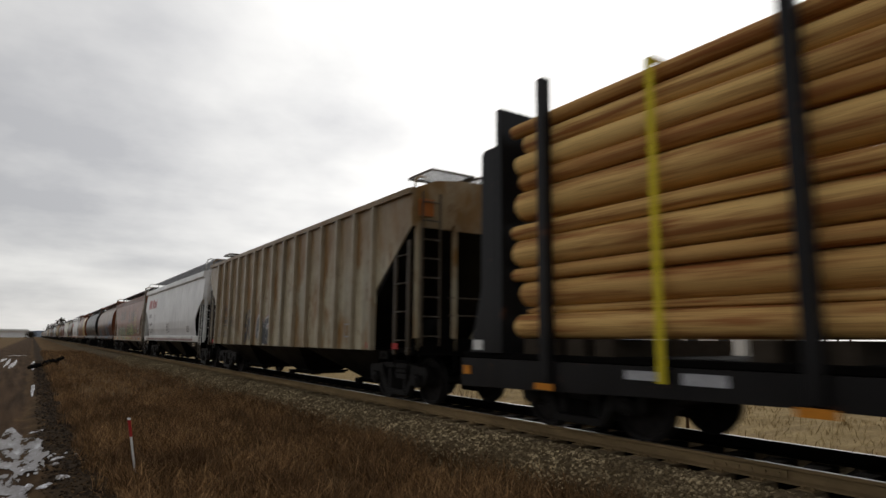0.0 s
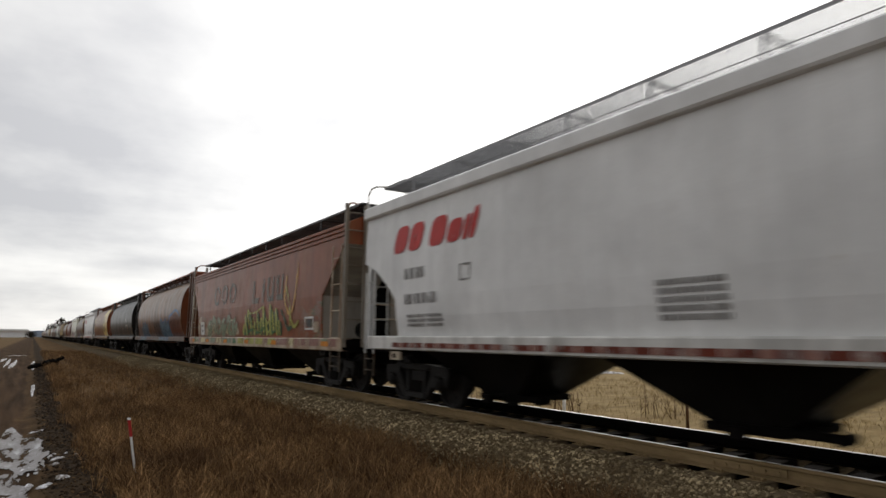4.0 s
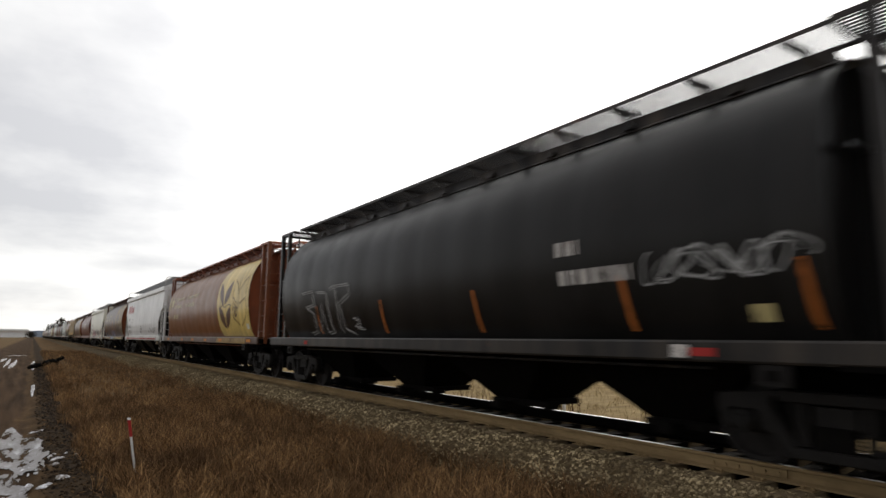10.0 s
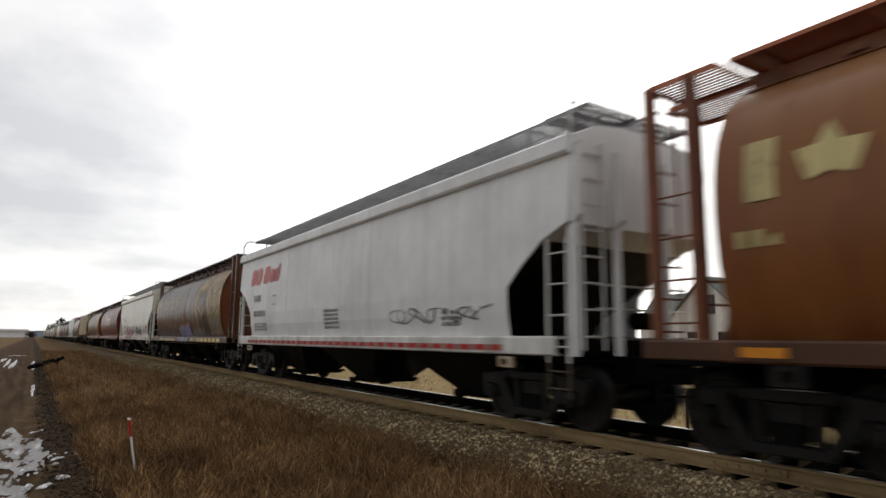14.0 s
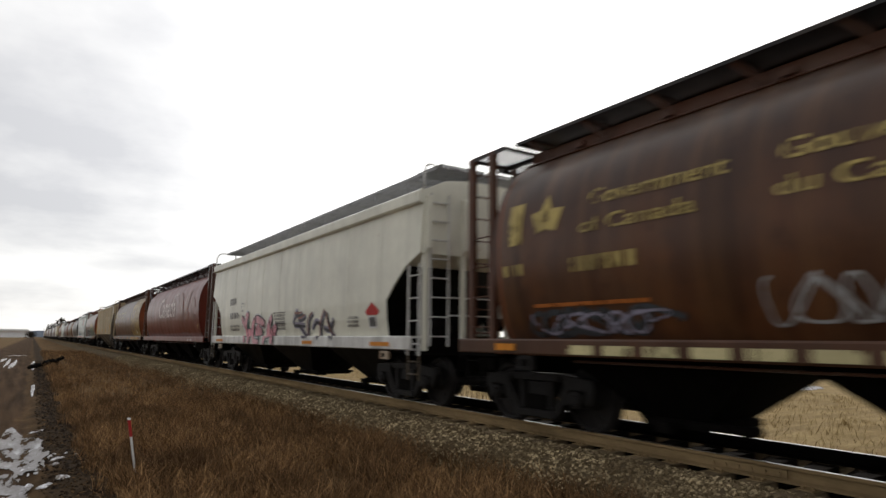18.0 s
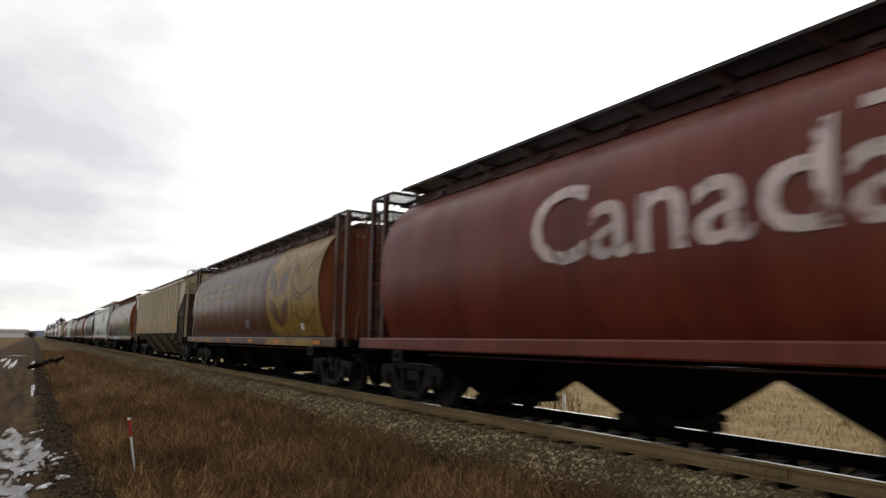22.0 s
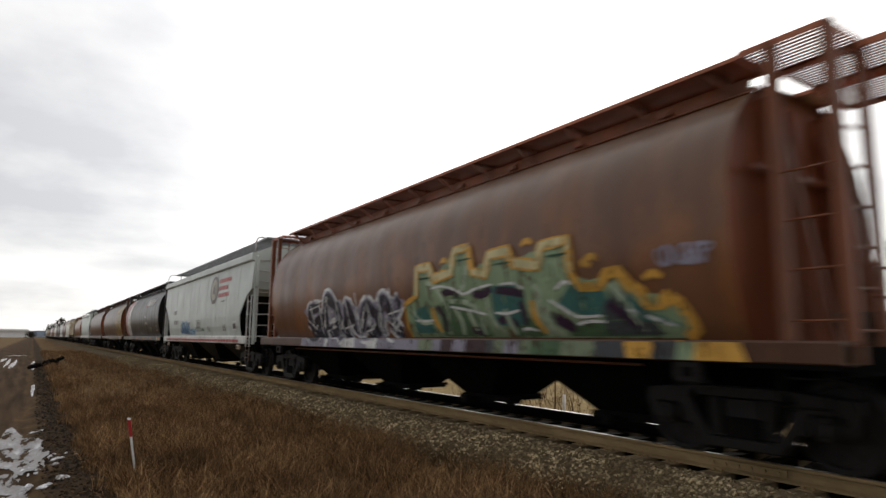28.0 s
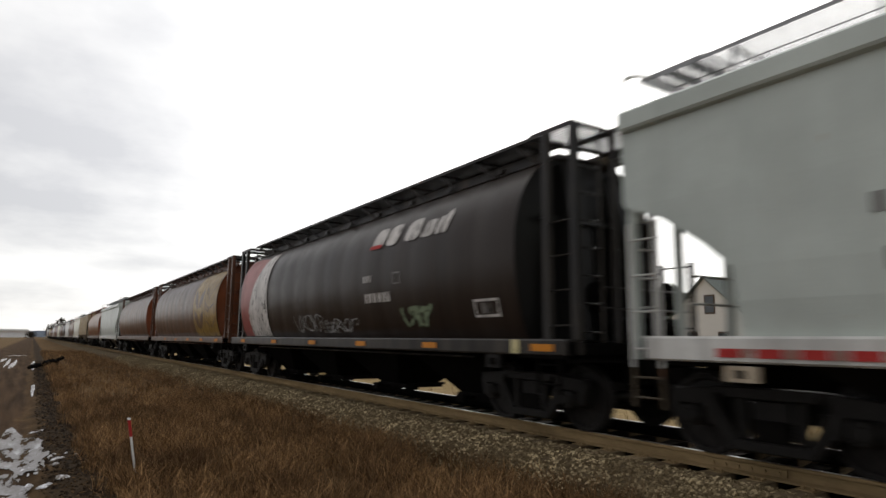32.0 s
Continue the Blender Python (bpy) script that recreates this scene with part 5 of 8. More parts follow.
def blades(name, spots, mat, low, high, wide, seed):
    """Thin bent blades, two quads each."""
    rng = np.random.default_rng(seed)
    n = len(spots)
    base = np.array(spots)
    h = rng.uniform(low, high, n) * (0.65 + 0.7 * rng.random(n))
    az = rng.uniform(0, math.tau, n)
    lean = rng.uniform(0.15, 1.5, n) * h
    la = rng.uniform(0, math.tau, n)
    w = wide * rng.uniform(0.6, 1.4, n)
    side = np.stack([np.cos(az), np.sin(az), np.zeros(n)], 1)
    off = np.stack([np.cos(la), np.sin(la), np.zeros(n)], 1)
    up = np.array([0, 0, 1.0])
    mid = base + off * (lean * 0.3)[:, None] + up * (h * 0.55)[:, None]
    tip = base + off * lean[:, None] + up * h[:, None]
    v = np.stack([base - side * w[:, None], base + side * w[:, None], mid + side * (w * 0.7)[:, None], mid - side * (w * 0.7)[:, None], tip], 1).reshape(-1, 3)
    i = np.arange(n)[:, None] * 5
    quads = (i + np.array([0, 1, 2, 3])).tolist()
    tris = (i + np.array([3, 2, 4])).tolist()
    ob = new(name, sheet(name, v.tolist(), quads + tris, mat))
    return ob


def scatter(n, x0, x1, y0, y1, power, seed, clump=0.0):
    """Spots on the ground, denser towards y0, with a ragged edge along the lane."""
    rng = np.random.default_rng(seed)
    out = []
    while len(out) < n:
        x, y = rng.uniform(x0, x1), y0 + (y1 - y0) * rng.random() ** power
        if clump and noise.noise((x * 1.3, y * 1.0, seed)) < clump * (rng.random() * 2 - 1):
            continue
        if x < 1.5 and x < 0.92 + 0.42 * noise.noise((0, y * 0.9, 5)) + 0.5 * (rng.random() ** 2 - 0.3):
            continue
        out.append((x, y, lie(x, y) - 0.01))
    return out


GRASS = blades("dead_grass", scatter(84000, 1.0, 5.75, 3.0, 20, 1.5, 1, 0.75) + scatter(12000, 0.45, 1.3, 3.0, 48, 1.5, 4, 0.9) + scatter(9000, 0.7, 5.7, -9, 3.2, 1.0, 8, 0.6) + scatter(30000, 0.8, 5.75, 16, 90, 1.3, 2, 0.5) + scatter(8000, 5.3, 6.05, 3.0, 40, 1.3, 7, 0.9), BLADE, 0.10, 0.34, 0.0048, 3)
tagged(GRASS, "tangled dead brown grass beside the track", "grass", kind="stuff")
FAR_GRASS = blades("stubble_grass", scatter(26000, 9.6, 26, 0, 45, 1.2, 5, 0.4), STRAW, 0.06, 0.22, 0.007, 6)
tagged(FAR_GRASS, "straw-yellow stubble grass beyond the track", "grass", kind="stuff")

# ---- track ----


def build_track():
    bed = bmesh.new()
    prism(bed, [(TRACK_X - 2.25, -0.68), (TRACK_X - 1.75, -0.33), (TRACK_X - 1.42, -0.195), (TRACK_X - 1.10, -0.188), (TRACK_X - 0.93, -0.285), (TRACK_X - 0.6, -0.30), (TRACK_X + 0.6, -0.30), (TRACK_X + 1.0, -0.25), (TRACK_X + 1.18, -0.205), (TRACK_X + 1.42, -0.225), (TRACK_X + 1.75, -0.34), (TRACK_X + 2.25, -0.70)], "y", -40, 1500)
    ob = new("ballast_bed", finish(bed, "ballast_bed"))
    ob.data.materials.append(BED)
    tagged(ob, "raised bed of grey crushed stone under the rails", "ballast", kind="structure")
    # loose stones on the shoulder and between the ties
    rng = np.random.default_rng(9)
    ico = bmesh.new()
    bmesh.ops.create_cube(ico, size=1.5)
    bmesh.ops.triangulate(ico, faces=ico.faces[:])
    bv = np.array([v.co[:] for v in ico.verts])
    bf = np.array([[v.index for v in f.verts] for f in ico.faces])
    ico.free()
    n = 66000
    x = np.where(rng.random(n) < 0.9, rng.uniform(TRACK_X - 2.3, TRACK_X - 0.94, n), rng.uniform(TRACK_X + 1.02, TRACK_X + 2.2, n))
    y = 0.5 + 55 * rng.random(n) ** 1.7
    a = np.abs(x - TRACK_X)
    z = np.interp(a, [0, 0.6, 0.93, 1.10, 1.42, 1.75, 2.25, 2.4], [-0.30, -0.30, -0.285, -0.192, -0.198, -0.33, -0.66, -0.66])
    r = rng.uniform(0.010, 0.027, n)
    jit = 1 + rng.uniform(-0.32, 0.32, (n, len(bv), 1))
    sq = np.stack([rng.uniform(0.7, 1.3, n), rng.uniform(0.7, 1.3, n), rng.uniform(0.5, 0.9, n)], 1)
    ang = rng.uniform(0, math.tau, n)
    tilt = rng.uniform(-0.9, 0.9, n)
    loc = bv[None] * jit * (sq * r[:, None])[:, None, :]
    yy, zz = loc[..., 1] * np.cos(tilt)[:, None] - loc[..., 2] * np.sin(tilt)[:, None], loc[..., 1] * np.sin(tilt)[:, None] + loc[..., 2] * np.cos(tilt)[:, None]
    xx = loc[..., 0] * np.cos(ang)[:, None] - yy * np.sin(ang)[:, None]
    yy = loc[..., 0] * np.sin(ang)[:, None] + yy * np.cos(ang)[:, None]
    v = np.stack([xx, yy, zz], -1) + np.stack([x, y, z + r * 0.25], 1)[:, None, :]
    f = (bf[None] + (np.arange(n) * len(bv))[:, None, None]).reshape(-1, 3)
    ob = new("ballast_stones", sheet("ballast_stones", v.reshape(-1, 3).tolist(), f.tolist(), STONE))
    tagged(ob, "loose grey crushed ballast stones along the track", "ballast", kind="stuff")

    track = new("railway_track")
    tagged(track, "single railway track on weathered timber ties", "railway track", kind="structure")
    sect = [(-0.075, -0.172), (0.075, -0.172), (0.075, -0.155), (0.012, -0.135), (0.010, -0.045), (0.036, -0.036), (0.036, -0.006), (0.028, 0.0), (-0.028, 0.0), (-0.036, -0.006), (-0.036, -0.036), (-0.010, -0.045), (-0.012, -0.135), (-0.075, -0.155)]
    for q in (-1, 1):
        bm = bmesh.new()
        prism(bm, [(TRACK_X + q * 0.7525 + a, b) for a, b in sect], "y", -40, 1500)
        bm.normal_update()
        mesh = finish(bm, "rail")
        mesh.materials.append(RAIL_SIDE)
        mesh.materials.append(RAIL_TOP)
        mesh.materials.append(STEEL)
        for face in mesh.polygons:
            if face.normal.z > 0.9 and face.center.z > -0.002:
                face.material_index = 1
            # inner side in dark steel, standing in for grease and shade
            elif (face.center.x - TRACK_X - q * 0.7525) * q < 0:
                face.material_index = 2
        part("rail", mesh, RAIL_SIDE, track, "steel rail with polished head")
    # bolted joint in the near rail
    xj = TRACK_X - 0.7525
    bm = bmesh.new()
    prism(bm, [(-0.016, -0.130), (-0.034, -0.126), (-0.030, -0.055), (-0.016, -0.048)], "y", 3.62, 4.54)
    for v in bm.verts:
        v.co.x += xj
    joint = part("joint_bar", bm, RAIL_SIDE, track, "bolted joint bar on the rail")
    for k in range(6):
        bm = bmesh.new()
        y = 3.70 + k * 0.152
        rod(bm, (xj - 0.055, y, -0.092), (xj - 0.03, y, -0.092), 0.018, 6)
        part("bolt", bm, RAIL_SIDE, joint)
    # ties: the near ones singly, the rest joined
    shapes = []
    for k in range(5):
        rnd = random.Random(70 + k)
        bm = bmesh.new()
        box(bm, -1.3, 1.3, -0.115, 0.115, -0.36, -0.172)
        bmesh.ops.subdivide_edges(bm, edges=[e for e in bm.edges if abs(e.verts[0].co.x - e.verts[1].co.x) > 1], cuts=5)
        for v in bm.verts:
            v.co += Vector((rnd.uniform(-0.03, 0.03), rnd.uniform(-0.012, 0.012), rnd.uniform(-0.012, 0.004)))
        m = finish(bm, "tie")
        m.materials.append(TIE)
        shapes.append(m)
    plate = bmesh.new()
    box(plate, -0.18, 0.18, -0.09, 0.09, -0.182, -0.166)
    for sx in (-0.1, 0.1):
        for sy in (-0.05, 0.05):
            box(plate, sx - 0.014, sx + 0.014, sy - 0.014, sy + 0.014, -0.172, -0.145)
    plate = finish(plate, "tie_plate")
    plate.materials.append(RAIL_SIDE)
    rnd = random.Random(3)
    rest = bmesh.new()
    for k in range(700):
        y = -6 + k * 0.52 + rnd.uniform(-0.03, 0.03)
        if k < 240:
            ob = part("tie", rnd.choice(shapes), TIE, track)
            ob.location = (TRACK_X + rnd.uniform(-0.05, 0.05), y, 0)
            ob.rotation_euler = (0, 0, rnd.uniform(-0.02, 0.02))
            if k < 90:
                sub = part("tie_plate", plate, RAIL_SIDE, ob)
                sub.location = (-0.7525, 0, 0)
        else:
            box(rest, TRACK_X - 1.3, TRACK_X + 1.3, y - 0.115, y + 0.115, -0.36, -0.18)
    ob = part("distant_ties", rest, TIE, track)
    ob["kind"] = "stuff"


build_track()

# ---- beside the lane ----


def stake():
    thing = new("marker_stake")
    tagged(thing, "leaning white marker stake with a red top", "marker post")
    base, tip = Vector((1.325, 9.33, lie(1.325, 9.33) - 0.1)), Vector((1.165, 9.33, 0.185))
    thing.location = (1.32, 9.33, lie(1.32, 9.33))
    o = thing.location.copy()
    cut = base.lerp(tip, 0.755)
    for name, a, b, mat, w in (("shaft", base, cut, WHITE, 0.055), ("red_top", cut, tip, RED, 0.075)):
        bm = bmesh.new()
        beam(bm, a - o, b - o, w, w * 0.45)
        part(name, bm, mat, thing, bevel=0.004)
    bm = bmesh.new()
    d = (tip - base).normalized()
    beam(bm, tip - o, tip - o + d * 0.02, 0.075, 0.034)
    part("cap", bm, WHITE, thing)


stake()


def patch(name, cx, cy, rx, ry, mat, lift, seed, thick=0.0):
    """An irregular low patch lying on the ground."""
    rnd = random.Random(seed)
    n = 36 if thick else 150
    ph = [rnd.uniform(0, 6.28) for _ in range(5)]
    rim = []
    for k in range(n):
        a = k * math.tau / n
        q = 1 + 0.22 * math.sin(2 * a + ph[0]) + 0.16 * math.sin(3 * a + ph[1]) + 0.13 * math.sin(5 * a + ph[2]) + 0.05 * math.sin(7 * a + ph[3]) + rnd.uniform(-0.03, 0.03)
        if not thick:
            c, d = math.cos(a), math.sin(a)
            q += 0.35 * noise.noise((2.4 * c, 2.4 * d, seed)) + 0.14 * noise.noise((6.0 * c, 6.0 * d, seed + 3)) + 0.06 * noise.noise((15.0 * c, 15.0 * d, seed + 7))
            q = max(0.25, q)
        rim.append((cx + rx * q * math.cos(a), cy + ry * q * math.sin(a)))
    bm = bmesh.new()
    if thick:
        rings = []
        for f, h in ((1.0, -0.02), (0.82, 0.6), (0.5, 0.95)):
            rings.append([bm.verts.new((cx + (x - cx) * f, cy + (y - cy) * f, lie(x, y) + lift + thick * h + rnd.uniform(0, 0.25) * thick)) for x, y in rim])
        top = bm.verts.new((cx, cy, lie(cx, cy) + lift + thick))
        for a, b in zip(rings, rings[1:]):
            for k in range(n):
                bm.faces.new((a[k], a[(k + 1) % n], b[(k + 1) % n], b[k]))
        for k in range(n):
            bm.faces.new((rings[-1][k], rings[-1][(k + 1) % n], top))
    else:
        rings = [[bm.verts.new((cx + (x - cx) * f, cy + (y - cy) * f, lie(cx + (x - cx) * f, cy + (y - cy) * f) + lift)) for x, y in rim] for f in (1.0, 0.85, 0.7, 0.55, 0.4, 0.25, 0.1)]
        for a, b in zip(rings, rings[1:]):
            for k in range(n):
                bm.faces.new((a[k], a[(k + 1) % n], b[(k + 1) % n], b[k]))
        bm.faces.new(rings[-1])
    mesh = finish(bm, name)
    mesh.materials.append(mat)
    return new(name, mesh)


PUDDLES = [(-0.15, 13.6, 0.42, 2.3, 11), (-0.33, 10.6, 0.34, 0.8, 13), (-0.12, 9.55, 0.24, 0.4, 14), (-2.3, 15.0, 0.5, 2.6, 12)]
for cx, cy, rx, ry, seed in PUDDLES:
    tagged(patch("puddle", cx, cy, rx, ry, SLUSH, 0.022, seed), "shallow slushy puddle in the lane's wheel rut", "puddle", "puddles in the lane", "structure")
rnd_snow = random.Random(77)
# lumps of slush on the lane's edge, then long streaks of snow in the ruts further on
SNOWS = []
for cx, cy, rx in ((0.38, 12.1, 0.09), (0.40, 11.5, 0.11), (0.34, 11.0, 0.10), (0.20, 10.7, 0.07), (0.40, 10.0, 0.11), (0.31, 9.8, 0.10), (0.66, 12.05, 0.04), (0.52, 11.6, 0.04), (-0.04, 9.8, 0.12), (0.02, 11.3, 0.10), (0.24, 15.4, 0.09), (0.20, 13.1, 0.06)):
    for j in range(2):
        SNOWS.append((cx + rnd_snow.gauss(0, 0.06), cy + rnd_snow.gauss(0, 0.13), rx * rnd_snow.uniform(0.25, 0.85), rx * rnd_snow.uniform(0.35, 1.1)))
SNOWS += [(0.17, 27.8, 0.07, 2.4), (0.19, 45.0, 0.07, 1.8), (0.20, 54.5, 0.11, 3.0), (-0.97, 54.0, 0.15, 7.0), (-1.39, 57.5, 0.13, 7.0), (-1.85, 63.0, 0.13, 5.0), (-1.2, 75.7, 0.75, 0.6)]
for k, (cx, cy, rx, ry) in enumerate(SNOWS):
    tagged(patch("snow_patch", cx, cy, rx, ry, SNOW, 0.0, 30 + k, 0.02), "thin patch of old melting snow in the mud", "snow", "snow patches along the lane")


def mud_clods():
    """Wet clods, dead leaves and broken stalks in the strip between the lane and the grass."""
    rng = np.random.default_rng(31)
    n = 6500
    y = 5.5 + 50 * rng.random(n) ** 1.6
    x = 0.62 + 0.26 * rng.standard_normal(n)
    keep = (x > 0.22) & (x < 1.35)
    x, y = x[keep], y[keep]
    n = len(x)
    r = rng.uniform(0.008, 0.034, n) * (0.7 + y / 40)
    corners = np.array([(1, 0, 0), (-1, 0, 0), (0, 1, 0), (0, -1, 0), (0, 0, 1), (0, 0, -1)], float)
    tris = np.array([(0, 2, 4), (2, 1, 4), (1, 3, 4), (3, 0, 4), (2, 0, 5), (1, 2, 5), (3, 1, 5), (0, 3, 5)])
    turn = rng.uniform(0, math.tau, n)
    size = np.stack([r * rng.uniform(0.6, 1.6, n), r * rng.uniform(0.6, 1.6, n), r * rng.uniform(0.25, 0.8, n)], 1)
    p = corners[None] * size[:, None, :] * rng.uniform(0.7, 1.3, (n, 6, 1))
    ca, sa = np.cos(turn)[:, None], np.sin(turn)[:, None]
    px, py = p[..., 0] * ca - p[..., 1] * sa, p[..., 0] * sa + p[..., 1] * ca
    z = np.array([lie(a, b) for a, b in zip(x, y)])
    v = np.stack([px + x[:, None], py + y[:, None], p[..., 2] + z[:, None] + 0.005], -1)
    f = (tris[None] + (np.arange(n) * 6)[:, None, None]).reshape(-1, 3)
    ob = new("mud_clods", sheet("mud_clods", v.reshape(-1, 3).tolist(), f.tolist(), CLOD))
    tagged(ob, "wet dark clods and dead leaves along the lane", "clods", kind="stuff")


mud_clods()


def fallen_log():
    bm = bmesh.new()
    pts = [(-0.05, 45.0, -0.62), (0.25, 45.3, -0.52), (0.6, 45.4, -0.50), (0.95, 45.7, -0.30), (1.35, 46.0, -0.24), (1.75, 46.1, -0.05)]
    rs = [0.10, 0.16, 0.13, 0.15, 0.10, 0.12]
    for (a, ra), (b, rb) in zip(zip(pts, rs), zip(pts[1:], rs[1:])):
        rod(bm, a, b, ra, 10, rb)
    rod(bm, (1.3, 46.0, -0.7), (1.5, 46.0, -0.16), 0.12, 8, 0.07)
    rod(bm, (0.6, 45.4, -0.5), (0.75, 45.2, -0.18), 0.05, 6, 0.02)
    rod(bm, (1.3, 45.7, -0.35), (1.1, 45.9, -0.05), 0.05, 6, 0.02)
    mesh = finish(bm, "fallen_log")
    mesh.materials.append(STEEL)
    tagged(new("fallen_log", mesh), "dark fallen log lying across the grass verge", "log")


fallen_log()

# ---- beyond the track: posts, weeds, farmhouse ----


def post_at(x, y, h, w, mat, name, label):
    bm = bmesh.new()
    z = lie(x, y)
    rod(bm, (x, y, z - 0.1), (x + 0.02, y, z + h), w, 8, w * 0.8)
    mesh = finish(bm, name)
    mesh.materials.append(mat)
    tagged(new(name, mesh), label, "post")


WOODPOST = plain("weathered_post_wood", (0.10, 0.055, 0.03), 0.9, 0, 0.3, 8, 0.4)
post_at(12.5, 8.9, 0.75, 0.04, WOODPOST, "fence_post", "short brown fence post in the stubble")
post_at(12.1, 12.4, 0.62, 0.05, WHITE, "white_pipe", "short white plastic pipe marker in the stubble")
post_at(13.4, 14.1, 0.85, 0.025, WOODPOST, "fence_post", "thin brown fence post among weeds")


def weeds(x, y, seed):
    rnd = random.Random(seed)
    bm = bmesh.new()
    for _ in range(16):
        a = Vector((x + rnd.uniform(-0.7, 0.7), y + rnd.uniform(-0.7, 0.7), 0))
        a.z = lie(a.x, a.y) - 0.03
        b = a + Vector((rnd.uniform(-0.25, 0.25), rnd.uniform(-0.25, 0.25), rnd.uniform(0.35, 0.9)))
        rod(bm, a, b, 0.008, 4, 0.004)
        for _ in range(3):
            c = a.lerp(b, rnd.uniform(0.4, 0.95))
            rod(bm, c, c + Vector((rnd.uniform(-0.18, 0.18), rnd.uniform(-0.18, 0.18), rnd.uniform(0.05, 0.2))), 0.005, 4, 0.003)
    mesh = finish(bm, "dry_weeds")
    mesh.materials.append(WOODPOST)
    tagged(new("dry_weeds", mesh), "clump of dry leafless weed stalks", "weeds", "weed clumps beyond the track")


for k, (x, y) in enumerate(((12.9, 13.0), (13.8, 15.2), (12.6, 17.5), (14.6, 11.2))):
    weeds(x, y, 50 + k)

for k, (cx, cy, rx, ry) in enumerate(((29.5, 18.5, 0.8, 0.5), (31, 22.5, 0.9, 0.5), (28.5, 14.2, 0.8, 0.5), (30, 27, 1.0, 0.6), (19.5, 13.2, 0.5, 0.25), (18.2, 12.6, 0.35, 0.2))):
    tagged(patch("snow_patch", cx, cy, rx, ry, SNOW, 0.0, 80 + k, 0.10), "old snow lying in the stubble field", "snow", "snow patches in the field")

SIDING = plain("white_house_siding", (0.66, 0.64, 0.60), 0.7, 0, 0.08, 3, 0.15, (0.3, 0.3, 12))
ROOF = plain("grey_green_shingles", (0.17, 0.19, 0.175), 0.85, 0, 0.2, 6, 0.4)
GLASS = plain("dark_window_glass", (0.03, 0.035, 0.04), 0.12, 0, 0.2, 2)
PORCH = plain("brown_porch_paint", (0.10, 0.07, 0.05), 0.8)


def gable(thing, x0, x1, y0, y1, z0, eave, ridge, over=0.35, axis="y"):
    """A gabled volume with its ridge along an axis."""
    bm = bmesh.new()
    xm = (x0 + x1) / 2
    prism(bm, [(x0, z0), (x1, z0), (x1, eave), (xm, ridge), (x0, eave)], axis, y0, y1)
    w = part("wall", bm, SIDING, thing, "white painted siding")
    sl = (ridge - eave) / (xm - x0)
    for q in (-1, 1):
        bm = bmesh.new()
        xe = xm + q * (xm - x0 + over)
        ze = eave - sl * over
        prism(bm, [(xm, ridge + 0.02), (xm, ridge + 0.16), (xe, ze + 0.16), (xe, ze + 0.02)], axis, y0 - over, y1 + over)
        part("roof", bm, ROOF, thing, "grey-green shingled roof slope")
    return w


def window(thing, x, y, z, w, h, face):
    bm = bmesh.new()
    o = 0.05
    if face == "y":
        box(bm, x - w / 2 - 0.1, x + w / 2 + 0.1, y - o, y + o, z - h / 2 - 0.1, z + h / 2 + 0.1)
    else:
        box(bm, x - o, x + o, y - w / 2 - 0.1, y + w / 2 + 0.1, z - h / 2 - 0.1, z + h / 2 + 0.1)
    fr = part("window", bm, PORCH, thing, "dark-trimmed sash window")
    for s in (-1, 1):
        bm = bmesh.new()
        zc = z + s * h / 4
        if face == "y":
            box(bm, x - w / 2, x + w / 2, y - o - 0.02, y - o + 0.01, zc - h / 4 + 0.03, zc + h / 4 - 0.03)
        else:
            box(bm, x - o - 0.02, x - o + 0.01, y - w / 2, y + w / 2, zc - h / 4 + 0.03, zc + h / 4 - 0.03)
        part("pane", bm, GLASS, fr)


def farmhouse():
    thing = new("farmhouse")
    tagged(thing, "white two-storey farmhouse with grey-green gabled roofs", "house")
    z0 = -0.9
    gable(thing, -3.9, 3.9, 0, 8.5, z0, 3.6, 7.0)
    # lower wing running back from the gable
    gable(thing, 2.6, 8.0, -10.5, -0.5, z0, 3.2, 6.1, 0.35, "x")
    # porch along the side
    bm = bmesh.new()
    prism(bm, [(3.9, 2.6), (3.9, 2.75), (7.2, 1.75), (7.2, 1.6)], "y", -0.2, 9.5)
    part("porch_roof", bm, ROOF, thing, "low lean-to porch roof")
    bm = bmesh.new()
    box(bm, 3.9, 7.0, 0.2, 9.2, z0, 0.3)
    part("porch_wall", bm, SIDING, thing)
    for k in range(6):
        bm = bmesh.new()
        y = 0.2 + k * 1.8
        box(bm, 6.9, 7.02, y - 0.07, y + 0.07, 0.3, 1.72)
        part("porch_post", bm, PORCH, thing)
    window(thing, 0.4, 0, 4.6, 0.9, 1.5, "y")
    window(thing, -1.6, 0, 1.3, 0.9, 1.6, "y")
    window(thing, 1.7, 0, 1.3, 0.9, 1.6, "y")
    thing.matrix_world = pose(49.92, 33.08, 0, 0, 0, -96)
    mast = new("antenna_mast")
    tagged(mast, "tall thin antenna mast beside the farmhouse", "antenna")
    bm = bmesh.new()
    rod(bm, (0, 0, -0.8), (0, 0, 12.2), 0.06, 6, 0.03)
    part("pole", bm, STEEL, mast)
    bm = bmesh.new()
    beam(bm, (-0.35, 0.3, 12.2), (0.35, -0.3, 12.2), 0.05)
    for z in (11.5,):
        beam(bm, (-0.2, 0.15, z), (0.2, -0.15, z), 0.03)
    part("aerial", bm, STEEL, mast)
    bm = bmesh.new()
    rod(bm, (0.15, -0.2, 5.0), (0.3, -0.4, 5.0), 0.35, 12)
    part("dish", bm, STEEL, mast)
    mast.location = (51.5, 24.9, 0)


farmhouse()

